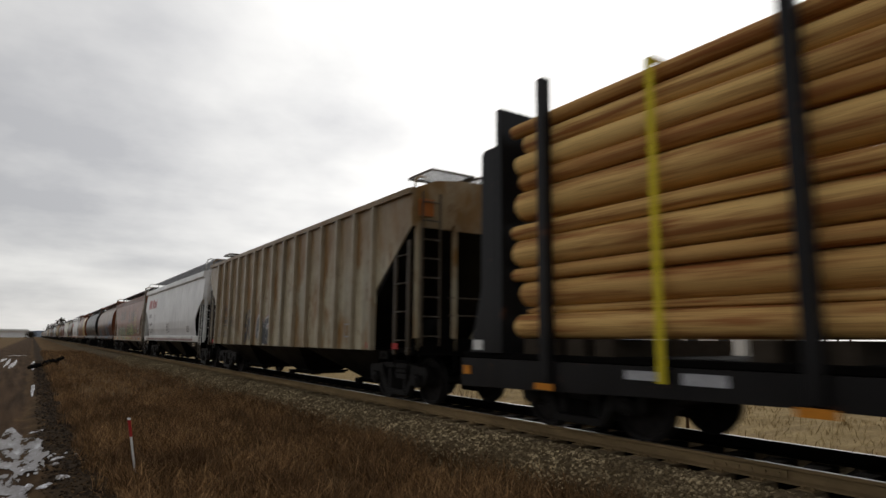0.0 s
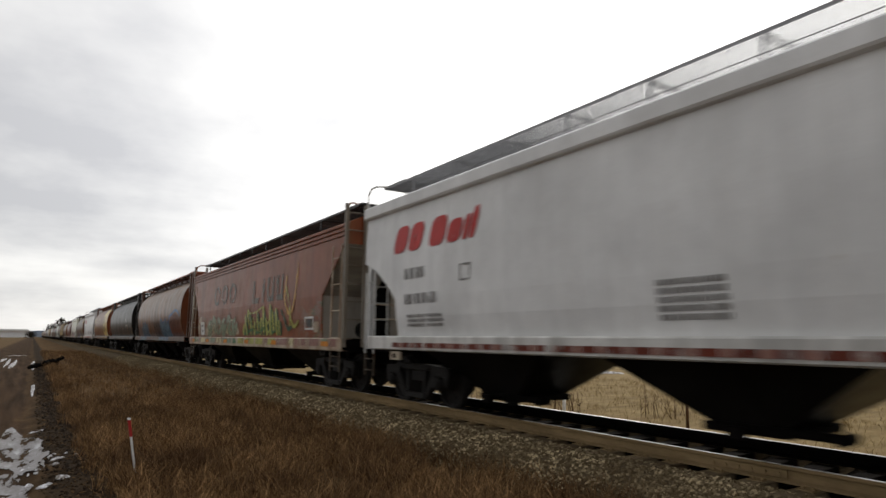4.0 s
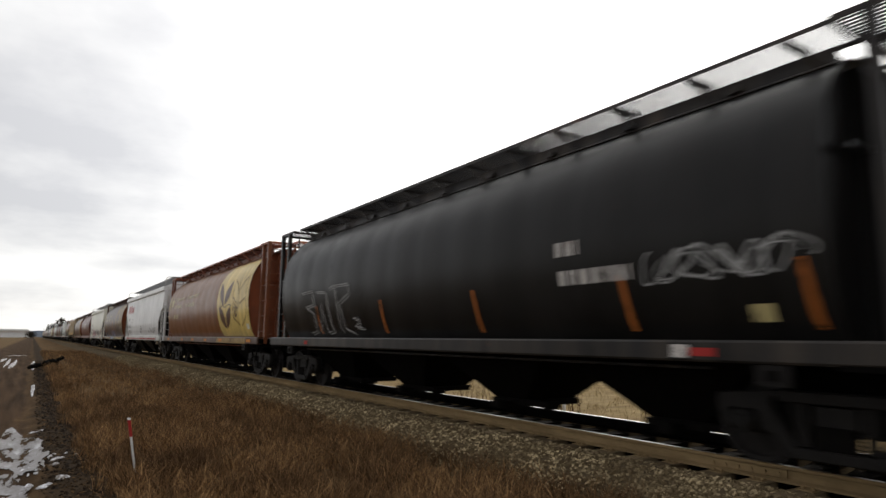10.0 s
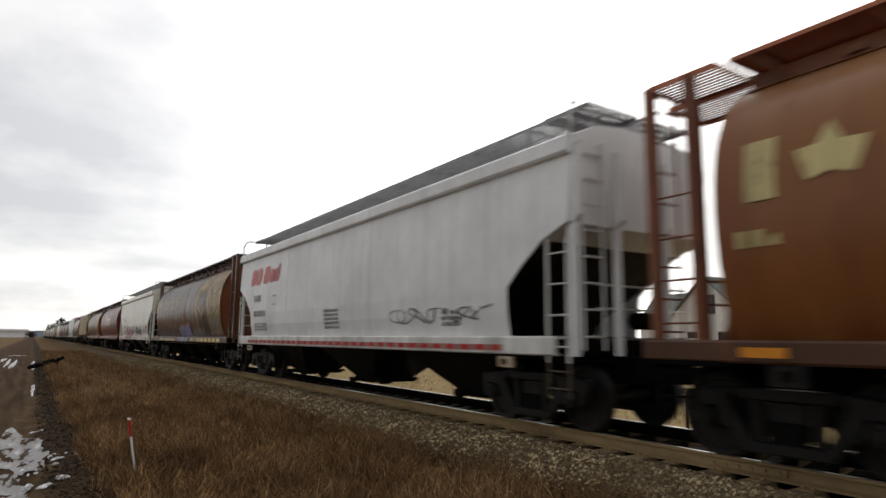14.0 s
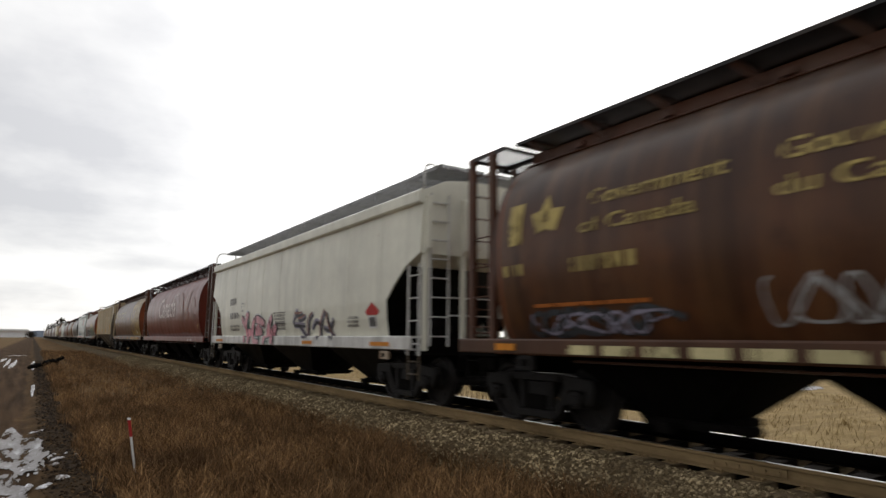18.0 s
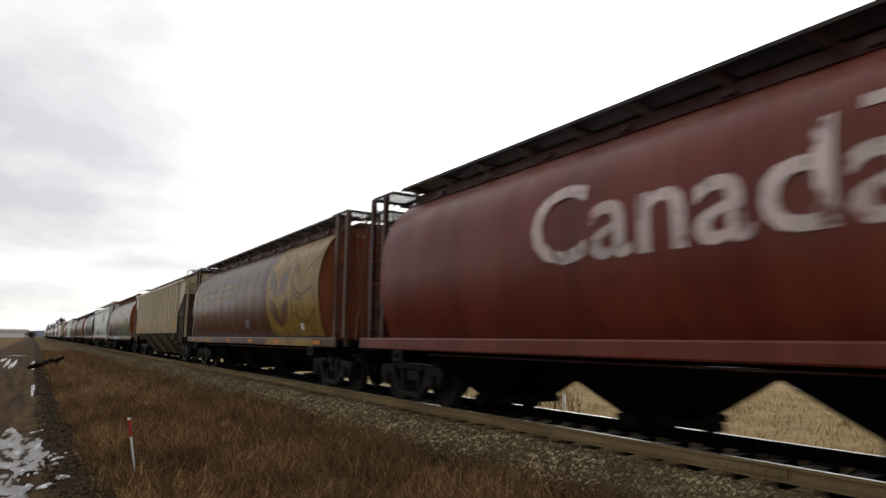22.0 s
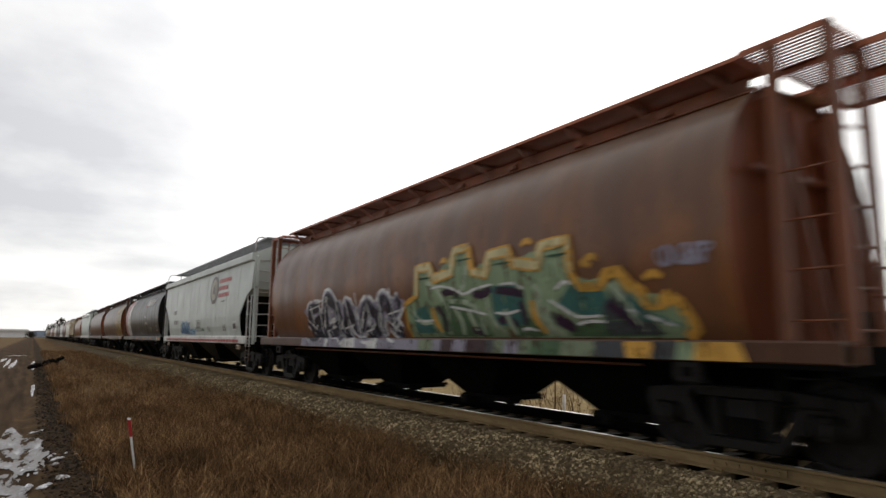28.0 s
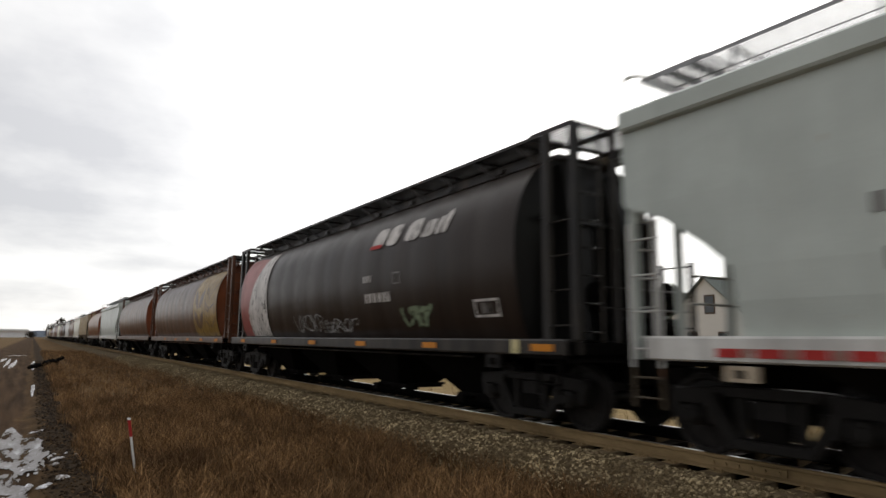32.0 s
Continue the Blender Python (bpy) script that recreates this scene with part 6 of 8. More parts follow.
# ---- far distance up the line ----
# the woods' blue-grey has the haze of distance mixed into it
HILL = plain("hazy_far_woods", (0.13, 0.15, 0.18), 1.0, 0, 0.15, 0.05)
BARN = plain("white_metal_barn", (0.88, 0.88, 0.88), 0.6, 0, 0.04, 0.5)
WOODS = pieces("bare_dark_woods", (0.020, 0.017, 0.013), (0.06, 0.05, 0.036), 0.95, True)


def far_things():
    barn = new("storage_barn")
    tagged(barn, "long low white metal storage barn on the horizon", "barn")
    bm = bmesh.new()
    prism(bm, [(-170, -2.0), (-4.0, -2.0), (-4.0, 7.0), (-170, 7.0)], "y", 900, 950)
    part("wall", bm, BARN, barn, "white metal cladding")
    bm = bmesh.new()
    prism(bm, [(-172, 7.0), (-3.0, 7.0), (-6, 9.0), (-168, 9.0)], "y", 896, 954)
    part("roof", bm, BARN, barn, "pale metal roof")
    rnd = random.Random(12)
    verts, faces = [], []
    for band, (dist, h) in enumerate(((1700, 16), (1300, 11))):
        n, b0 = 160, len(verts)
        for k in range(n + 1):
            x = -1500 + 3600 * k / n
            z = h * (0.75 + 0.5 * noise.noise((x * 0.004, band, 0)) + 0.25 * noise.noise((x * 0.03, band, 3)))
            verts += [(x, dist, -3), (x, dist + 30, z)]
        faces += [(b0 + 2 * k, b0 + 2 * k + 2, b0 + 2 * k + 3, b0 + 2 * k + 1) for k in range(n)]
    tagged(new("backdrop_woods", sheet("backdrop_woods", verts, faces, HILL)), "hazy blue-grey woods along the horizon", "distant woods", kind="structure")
    for name, cx, cy, r, hgt, seed in (("tree", -1.5, 600, 4.5, 6.5, 3), ("tree", 19.5, 620, 6.5, 17.5, 1), ("tree", 26.0, 640, 6.0, 16.0, 2), ("tree", 13.5, 660, 5.0, 13.5, 5), ("tree", 32.0, 650, 5.0, 13.0, 6)):
        rnd = random.Random(seed)
        t = new(name)
        t.location = (cx, cy, -1.0)
        tagged(t, "dark distant %s beside the line" % name, name, "far trees")
        bm = bmesh.new()
        rod(bm, (0, 0, 0), (0.1, 0, hgt * 0.5), hgt * 0.027, 7, hgt * 0.015)
        for _ in range(7):
            a = rnd.uniform(0, 6.28)
            rod(bm, (0, 0, hgt * rnd.uniform(0.25, 0.5)), (r * 0.6 * math.cos(a), r * 0.6 * math.sin(a), hgt * rnd.uniform(0.6, 0.9)), hgt * 0.009, 5, hgt * 0.003)
        part("trunk", bm, WOODS, t)
        v, f = [], []
        for _ in range(1600):
            a, u = rnd.uniform(0, 6.28), rnd.uniform(-1, 1)
            q = rnd.random() ** 0.75
            c = Vector((r * q * math.cos(a) * math.sqrt(1 - u * u), r * q * math.sin(a) * math.sqrt(1 - u * u), hgt * 0.5 + hgt * 0.5 * q * u))
            c.x *= 1 + 0.5 * noise.noise((c.z * 0.5, c.y * 0.3, seed))
            c.z += 0.14 * hgt * noise.noise((c.x * 0.4, c.y * 0.4, seed + 9)) - 0.05 * hgt * abs(c.x) / r
            s = rnd.uniform(0.025, 0.075) * hgt
            d1, d2 = Vector((rnd.uniform(-1, 1), rnd.uniform(-1, 1), rnd.uniform(-1, 1))) * s, Vector((rnd.uniform(-1, 1), rnd.uniform(-1, 1), rnd.uniform(-1, 1))) * s
            b = len(v)
            v += [tuple(c), tuple(c + d1), tuple(c + d1 + d2), tuple(c + d2)]
            f.append((b, b + 1, b + 2, b + 3))
        part("crown", sheet("crown", v, f, WOODS), WOODS, t)


far_things()

# ---- lettering, emblems, reflectors and spray paint on the near sides ----
YELLOW = paint("faded_yellow_paint", (0.84, 0.63, 0.20), (0.16, 0.08, 0.03), seed=31, wear=0.12, dirt=0.3, streak=0.4, gloss=0.28, dust=(0.50, 0.33, 0.10))
YELLOW_OLD = paint("grimy_yellow_paint", (0.36, 0.22, 0.036), (0.10, 0.05, 0.02), seed=32, wear=0.3, dirt=0.5, streak=0.6, dust=(0.12, 0.07, 0.03), flake=0.12)
LETTER_CREAM = paint("cream_lettering", (0.62, 0.52, 0.24), seed=33, wear=0.1, dirt=0.3, streak=0.3, flake=0.1)
LETTER_WORN = paint("worn_yellow_lettering", (0.56, 0.43, 0.14), seed=34, wear=0.2, dirt=0.4, streak=0.4, flake=0.32)
LETTER_WHITE = paint("white_lettering", (0.66, 0.62, 0.58), seed=35, wear=0.15, dirt=0.3, streak=0.3, flake=0.25)
LETTER_PINK = paint("pinkish_white_lettering", (0.78, 0.64, 0.60), (0.4, 0.1, 0.08), seed=36, wear=0.3, dirt=0.3, flake=0.22)
LETTER_RED = paint("red_lettering", (0.50, 0.035, 0.03), seed=37, wear=0.05, dirt=0.15, streak=0.15, dust=(0.3, 0.12, 0.1), flake=0.1)
LETTER_GREEN = paint("faded_green_lettering", (0.075, 0.066, 0.038), (0.18, 0.055, 0.025), seed=38, wear=0.75, dirt=0.2, flake=0.4)
LETTER_BLACK = paint("black_stencil", (0.09, 0.09, 0.09), seed=39, wear=0.05, flake=0.2)
STENCIL = paint("worn_grey_stencil", (0.20, 0.19, 0.18), (0.35, 0.33, 0.3), seed=40, wear=0.4, flake=0.3)
CHALK = plain("chalk_scrawl", (0.36, 0.36, 0.35), 0.9, 0, 0.3, 5)
SPRAY = {k: paint("spray_" + k, c, seed=50 + i, wear=0.12, dirt=0.28, streak=0.3, dust=tuple(0.65 * q + 0.02 for q in c), flake=0.28) for i, (k, c) in enumerate({
    "blue": (0.03, 0.13, 0.36), "ice": (0.085, 0.165, 0.225), "ink": (0.028, 0.024, 0.036), "pale": (0.24, 0.42, 0.56), "navy": (0.02, 0.035, 0.07), "lime": (0.42, 0.42, 0.09), "green": (0.055, 0.17, 0.06),
    "forest": (0.02, 0.07, 0.035), "mint": (0.27, 0.36, 0.215), "teal": (0.06, 0.165, 0.145), "gold": (0.66, 0.36, 0.065), "moss": (0.085, 0.15, 0.075), "violet": (0.045, 0.022, 0.045), "pale_green": (0.42, 0.50, 0.36), "pink": (0.72, 0.36, 0.40),
    "charcoal": (0.06, 0.065, 0.07), "white": (0.76, 0.76, 0.74), "lilac": (0.31, 0.29, 0.36), "sky": (0.28, 0.30, 0.46), "orange": (0.44, 0.14, 0.03),
    "red": (0.155, 0.030, 0.014), "plum": (0.055, 0.028, 0.030), "salmon": (0.31, 0.155, 0.12), "cream": (0.66, 0.58, 0.31), "sage": (0.22, 0.27, 0.17)}.items())}
CHOCOLATE = paint("sooty_chocolate_paint", (0.055, 0.028, 0.017), (0.09, 0.038, 0.016), seed=41, wear=0.15, dirt=0.3, streak=0.5, dust=(0.10, 0.055, 0.03))
OCHRE = paint("ochre_line_paint", (0.44, 0.275, 0.075), (0.16, 0.08, 0.03), seed=42, wear=0.2, flake=0.3)
EMBLEM_DARK = paint("grey_brown_emblem_paint", (0.13, 0.105, 0.085), seed=43, wear=0.1, flake=0.15)
EMBLEM_PALE = paint("tan_emblem_paint", (0.40, 0.34, 0.22), seed=44, wear=0.1, flake=0.15)
WHEAT_BROWN = paint("emblem_leaf_brown", (0.115, 0.046, 0.022), seed=45, wear=0.12)
SOOT_LINE = paint("sooty_olive_line_paint", (0.085, 0.052, 0.014), seed=46, wear=0.1, flake=0.2)
CHALK_PATHS = [[(14.11, 2.46), (13.38, 2.49), (13.3, 2.14), (13.88, 2.08), (13.38, 1.92), (13.39, 1.47), (13.82, 1.41)], [(13.12, 2.44), (12.54, 2.42), (12.35, 1.46), (12.7, 1.43), (12.83, 2.15), (13.08, 1.43)],
               [(12.28, 2.47), (11.98, 2.55), (11.86, 1.45)], [(11.98, 2.53), (11.23, 2.53), (11.2, 2.3), (11.76, 2.11), (11.63, 1.52), (11.19, 1.42)], [(11.1, 1.72), (10.9, 1.76), (10.88, 1.62), (11.07, 1.55), (10.67, 1.52)]]
ORDER = [0]


class Skin:
    """The near side of one car, on which flat shapes are laid. s runs back from the leading end, z up."""

    def __init__(self, index):
        self.thing = CARS[index - 1]
        kind = TRAIN[index - 1][0]
        self.fx = KITS[kind][2]
        self.sill = {"cyl": (1.30, 1.562), "smooth": (1.345, 1.582), "red": (1.295, 1.582), "cyl_open": (1.30, 1.562)}.get(kind, (0.0, 1.56))

    def at(self, s, z, lift):
        x = self.sill[1] if z < self.sill[0] else self.fx(z)
        return (-x - lift, s, z)

    def lay(self, name, bm, mat, label="", layer=0):
        """bm lies flat in (s, z) as (0, s, z); it is cut into strips and bent to the side."""
        ORDER[0] += 1
        lift = 0.010 + 0.004 * layer + 0.0004 * (ORDER[0] % 9)
        zs = [v.co.z for v in bm.verts]
        cuts, z = [self.sill[0] - 0.001, self.sill[0] + 0.001], math.ceil(min(zs) / 0.1) * 0.1
        while z < max(zs):
            cuts.append(z)
            z += 0.1
        for z in cuts:
            if min(zs) < z < max(zs):
                bmesh.ops.bisect_plane(bm, geom=bm.verts[:] + bm.edges[:] + bm.faces[:], plane_co=(0, 0, z), plane_no=(0, 0, 1))
        if min(zs) < 1.085:
            bmesh.ops.bisect_plane(bm, geom=bm.verts[:] + bm.edges[:] + bm.faces[:], plane_co=(0, 0, 1.085), plane_no=(0, 0, 1), clear_inner=True)
        for v in bm.verts:
            v.co = self.at(v.co.y, v.co.z, lift)
        bm.normal_update()
        for f in bm.faces:
            if f.normal.x > 0:
                f.normal_flip()
        mesh = bpy.data.meshes.new(name)
        bm.to_mesh(mesh)
        bm.free()
        return part(name, mesh, mat, self.thing, label)

    def poly(self, name, pts, mat, label="", layer=0):
        bm = bmesh.new()
        bm.faces.new([bm.verts.new((0, s, z)) for s, z in pts])
        bmesh.ops.triangulate(bm, faces=bm.faces[:])
        return self.lay(name, bm, mat, label, layer)

    def block(self, name, s0, s1, z0, z1, mat, label="", layer=0, slant=0.0):
        d = slant * (z1 - z0)
        return self.poly(name, [(s0, z0), (s1, z0), (s1 - d, z1), (s0 - d, z1)], mat, label, layer)

    def bars(self, name, s0, s1, z0, z1, rows, mat, label="worn unreadable lettering", seed=0):
        """Lines of lettering too small or private to read, as broken bars."""
        rnd = random.Random(seed)
        h = (z1 - z0) / rows
        bm = bmesh.new()
        for r in range(rows):
            za = z0 + r * h + 0.15 * h
            s = s0 - rnd.uniform(0, 0.05) * (s0 - s1)
            while s > s1 + 0.02:
                w = min(s - s1, h * rnd.uniform(0.45, 0.8))
                bm.faces.new([bm.verts.new((0, a, b)) for a, b in ((s, za), (s - w * 0.62, za), (s - w * 0.62, za + 0.7 * h), (s, za + 0.7 * h))])
                s -= w
        ob = self.lay(name, bm, mat, label, 1)
        ob["kind"] = "stuff"
        return ob

    def frame_box(self, s0, s1, z0, z1, mat, w=0.03):
        bm = bmesh.new()
        outer = [bm.verts.new((0, p, q)) for p, q in ((s0, z0), (s1, z0), (s1, z1), (s0, z1))]
        inner = [bm.verts.new((0, p, q)) for p, q in ((s0 - w, z0 + w), (s1 + w, z0 + w), (s1 + w, z1 - w), (s0 - w, z1 - w))]
        for k in range(4):
            bm.faces.new((outer[k], outer[(k + 1) % 4], inner[(k + 1) % 4], inner[k]))
        return self.lay("data_box", bm, mat, "", 1)

    def words(self, body, s0, s1, z0, z1, mat, label="", shear=0.0, layer=1, bold=0.012):
        curve = bpy.data.curves.new("words", "FONT")
        curve.body, curve.shear, curve.resolution_u, curve.offset = body, shear, 3, bold
        ob = bpy.data.objects.new("words", curve)
        mesh = bpy.data.meshes.new_from_object(ob)
        bpy.data.objects.remove(ob)
        bm = bmesh.new()
        bm.from_mesh(mesh)
        bpy.data.meshes.remove(mesh)
        xs, ys = [v.co.x for v in bm.verts], [v.co.y for v in bm.verts]
        for v in bm.verts:
            v.co = (0, s0 - (v.co.x - min(xs)) / (max(xs) - min(xs)) * (s0 - s1), z0 + (v.co.y - min(ys)) / (max(ys) - min(ys)) * (z1 - z0))
        # one piece for every letter
        left, first = set(bm.faces), None
        while left:
            todo = [min(left, key=lambda f: -f.calc_center_median().y)]
            island = set(todo)
            while todo:
                for e in todo.pop().edges:
                    for f in e.link_faces:
                        if f not in island:
                            island.add(f)
                            todo.append(f)
            left -= island
            glyph, seat = bmesh.new(), {}
            for f in island:
                glyph.faces.new([seat.setdefault(v, None) or seat.update({v: glyph.verts.new(v.co)}) or seat[v] for v in f.verts])
            ob = self.lay("letter" if first else "lettering", glyph, mat, "" if first else label, layer)
            if first:
                ob.parent = first
            first = first or ob
        bm.free()
        return first

    def ribbon(self, bm, pts, w, sharp=False):
        """One brush stroke through the points."""
        path = smooth_profile(pts, 7) if len(pts) > 2 else [tuple(Vector(pts[0]).lerp(Vector(pts[1]), k / 6)) for k in range(7)]
        prev = None
        if sharp:
            path = [tuple(Vector(a).lerp(Vector(b), k / 3)) for a, b in zip(pts, pts[1:]) for k in range(3)] + [pts[-1]]
        for k, p in enumerate(path):
            a, b = path[max(0, k - 1)], path[min(len(path) - 1, k + 1)]
            d = Vector((b[0] - a[0], b[1] - a[1]))
            if d.length < 1e-5:
                continue
            d.normalize()
            t = k / (len(path) - 1)
            ww = w * (0.72 + 0.28 * math.sin(math.pi * t)) / 2
            q = [bm.verts.new(c) for c in ((0, p[0] - d.y * ww, p[1] + d.x * ww), (0, p[0] + d.y * ww, p[1] - d.x * ww))]
            if prev:
                bm.faces.new((prev[0], prev[1], q[1], q[0]))
            prev = q

    def strokes(self, name, paths, w, mat, label="", layer=0, sharp=False):
        bm = bmesh.new()
        for path in paths:
            self.ribbon(bm, path, w, sharp)
        return self.lay(name, bm, mat, label, layer)

    def scribble(self, s0, s1, z0, z1, loops, w, mat, label, seed):
        """A quick looping line, as a hand draws without lifting the can."""
        rnd = random.Random(seed)
        n = loops * 7
        mid, amp, pts = (z0 + z1) / 2, (z1 - z0) / 2, []
        for k in range(n + 1):
            t = k / n
            a = t * loops * math.tau
            r = rnd.uniform(0.75, 1.0)
            pts.append((s0 - (s0 - s1) * t + 0.85 * (s0 - s1) / loops * math.sin(a + 0.7 * math.sin(t * 13 + seed)) * r, mid + amp * r * math.cos(a * (1 + 0.1 * math.sin(t * 9)))))
        return self.strokes("graffiti", [pts], w, mat, label, 2)

    def graffiti(self, s0, s1, z0, z1, n, aura, line, fill, shine, label, seed, fat=0.30, loops=False, pick=None):
        """A spray-painted piece: n interlocking abstract shapes with a halo, an outline, a fill and highlights."""
        rnd = random.Random(seed)
        # hooks, arches, darts and waves that tangle, none of them a letter
        forms = [[[(0.0, 0.1), (0.3, 0.9), (0.6, 0.5), (1.0, 0.95)], [(0.2, 0.0), (0.7, 0.3)]], [[(0.0, 0.5), (0.35, 1.0), (0.8, 0.7), (0.5, 0.3), (1.0, 0.05)]],
                 [[(0.1, 0.0), (0.0, 0.6), (0.4, 1.0), (0.6, 0.6), (1.0, 0.9)], [(0.5, 0.4), (0.9, 0.0)]], [[(-0.1, 0.9), (0.3, 0.1), (0.55, 0.8), (0.9, 0.15), (1.1, 0.4)]],
                 [[(0.9, 0.9), (0.2, 0.75), (0.4, 0.35), (0.9, 0.5), (0.6, 0.0), (0.0, 0.15)], [(0.0, 0.6), (0.5, 0.2)]], [[(0.0, 0.2), (0.4, 0.95), (1.0, 0.6)], [(0.2, 0.1), (0.8, 0.15), (1.1, 0.45)]]]
        w = (s0 - s1) / n
        layers = {"aura": [], "line": [], "fill": [], "shine": []}
        for k in range(n):
            tall = rnd.uniform(0.8, 1.05)
            for form in (forms[pick[k]] if pick else rnd.choice(forms)):
                pts = []
                for u, v in form:
                    uu = (k + 0.02 + 0.96 * u + rnd.uniform(-0.12, 0.12)) * w
                    pts.append((s0 - uu, z0 + (z1 - z0) * min(1.05, max(0.0, v * tall + rnd.uniform(-0.08, 0.08)))))
                for key in ("aura", "line", "fill"):
                    layers[key].append(pts)
                layers["shine"].append([(p[0] + w * 0.05, p[1] + (z1 - z0) * 0.04) for p in pts[:2]])
            a = (s0 - (k + rnd.random()) * w, z0 + (z1 - z0) * rnd.random())
            layers["shine"].append([a, (a[0] - w * 0.5, a[1] + (z1 - z0) * 0.08)])
        first = None
        for lv, (key, mat, width) in enumerate((("aura", aura, fat * 1.85), ("line", line, fat * 1.35), ("fill", fill, fat), ("shine", shine, fat * 0.13))):
            if mat is None:
                continue
            for path in layers[key]:
                ob = self.strokes("graffiti_stroke" if first else "graffiti", [path], width * min(w, z1 - z0), mat, "" if first else label, lv + 1, not loops)
                if first:
                    ob.parent = first
                first = first or ob


def leaf(a, b, fat):
    """A pointed leaf outline between two tips."""
    a, b = Vector(a), Vector(b)
    d = b - a
    nrm = Vector((-d.y, d.x)).normalized()
    left = [a + d * t + nrm * fat * math.sin(math.pi * t) for t in (0, 0.15, 0.3, 0.5, 0.7, 0.85)]
    right = [a + d * t - nrm * fat * math.sin(math.pi * t) for t in (1, 0.85, 0.7, 0.5, 0.3, 0.15)]
    return [tuple(p) for p in left + right]


def grain_lettering(sk, mat, flag):
    sk.words("Government", 13.75, 11.80, 3.03, 3.25, mat, "faded lettering on the hopper's side")
    sk.words("of Canada", 13.90, 12.17, 2.68, 2.88, mat)
    sk.words("Gouvernement", 11.24, 8.80, 3.03, 3.25, mat)
    sk.words("du Canada", 11.30, 9.45, 2.68, 2.88, mat)
    sk.block("emblem", 15.36, 15.05, 2.67, 3.30, flag, "plain bar of a faded emblem", 1)
    sk.poly("emblem", [(14.85, 3.1), (14.66, 3.12), (14.55, 3.34), (14.44, 3.12), (14.22, 3.1), (14.36, 2.92), (14.34, 2.78), (14.55, 2.84), (14.74, 2.78), (14.72, 2.92)], flag, "", 1)
    sk.bars("number_block", 14.10, 12.92, 2.14, 2.42, 1, mat, seed=4)
    sk.bars("number_block", 15.50, 15.00, 2.18, 2.42, 1, mat, seed=5)


def wheat_panel(sk, ground, on, line=None):
    """The yellow end panel with leaves, as a solid panel."""
    edge = [(4.78, 3.98), (4.95, 3.7), (5.15, 3.2), (5.24, 2.6), (5.15, 2.0), (4.95, 1.55), (4.8, 1.33)]
    sk.poly("emblem_panel", edge + [(1.02, 1.33), (1.02, 3.98)], ground, "yellow painted panel at the car's end")
    for tip in ([(4.91, 3.37), (4.52, 3.17), (4.27, 2.88), (4.22, 2.46), (4.57, 2.62), (4.87, 2.96)], [(3.22, 3.36), (3.26, 3.02), (3.50, 2.72), (4.03, 2.50), (4.02, 2.79), (3.80, 3.08)],
                [(4.89, 2.46), (4.44, 2.32), (4.13, 2.05), (4.0, 1.62), (4.45, 1.78), (4.77, 2.08)], [(3.26, 2.40), (3.30, 2.06), (3.50, 1.82), (3.88, 1.62), (3.94, 1.95), (3.74, 2.23)]):
        sk.poly("emblem_leaf", smooth_profile(tip + tip[:1], 4)[:-1], on, "", 1)
    ear = [[(2.9, 3.35), (2.45, 3.11), (2.2, 2.78)], [(1.3, 3.37), (1.76, 3.16), (2.1, 2.94)], [(2.93, 2.74), (2.6, 2.56), (2.3, 2.46)], [(1.37, 2.62), (1.69, 2.55), (2.07, 2.44)], [(2.93, 2.58), (2.6, 2.40), (2.31, 2.3)],
           [(2.92, 1.97), (2.51, 1.84), (2.19, 1.7)], [(1.33, 2.04), (1.63, 1.84), (1.95, 1.69)], [(2.18, 3.6), (2.19, 2.98), (2.15, 2.3)], [(2.9, 3.28), (2.93, 2.8), (2.92, 2.63)], [(1.29, 3.75), (1.27, 3.1), (1.33, 2.62)], [(2.92, 2.5), (2.95, 2.2), (2.90, 1.97)], [(1.36, 2.6), (1.24, 2.3), (1.31, 2.03)]]
    for k, pts in enumerate(ear):
        sk.strokes("emblem_stroke", [pts], 0.075 if k < 7 else 0.045, line or on, "", 1)


def reflectors(sk, spots, mat=None, z=(1.13, 1.23)):
    for s in spots:
        sk.block("reflector", s + 0.23, s - 0.23, z[0], z[1], mat or ORANGE, "orange reflector strip", 2)


def brand_blocks(sk, s0, s1, z0, z1, widths, mat, label):
    """A slanted brand mark as plain rounded blocks: (width, height)."""
    total, s = sum(w for w, _ in widths), s0
    for w, h in widths:
        ww = (s0 - s1) * w / total
        if h:
            hh, rim = (z1 - z0) * h / 2, []
            for k in range(24):
                a = k * math.tau / 24
                c, d = math.cos(a), math.sin(a)
                c, d = math.copysign(abs(c) ** 0.6, c) * ww * 0.43, math.copysign(abs(d) ** 0.6, d) * hh
                rim.append((s - ww * 0.5 + c - 0.30 * (hh + d), z0 + hh + d))
            sk.poly("brand_block", rim, mat, label, 1)
        s -= ww


def striped_sill(sk, s0, s1, a, b, z=(1.13, 1.23), step=0.42):
    s, k = s0, 0
    while s > s1:
        sk.block("reflector", s, max(s1, s - step * 0.62), z[0], z[1], a, "red reflector block", 1)
        sk.block("reflector", s - step * 0.66, max(s1, s - step * 0.96), z[0], z[1], b, "", 1)
        s -= step


BRAND = [(1.1, 1.0), (1.05, 1.0), (0.35, 0.0), (1.15, 1.0), (0.95, 0.76), (0.38, 0.8), (0.38, 1.0)]


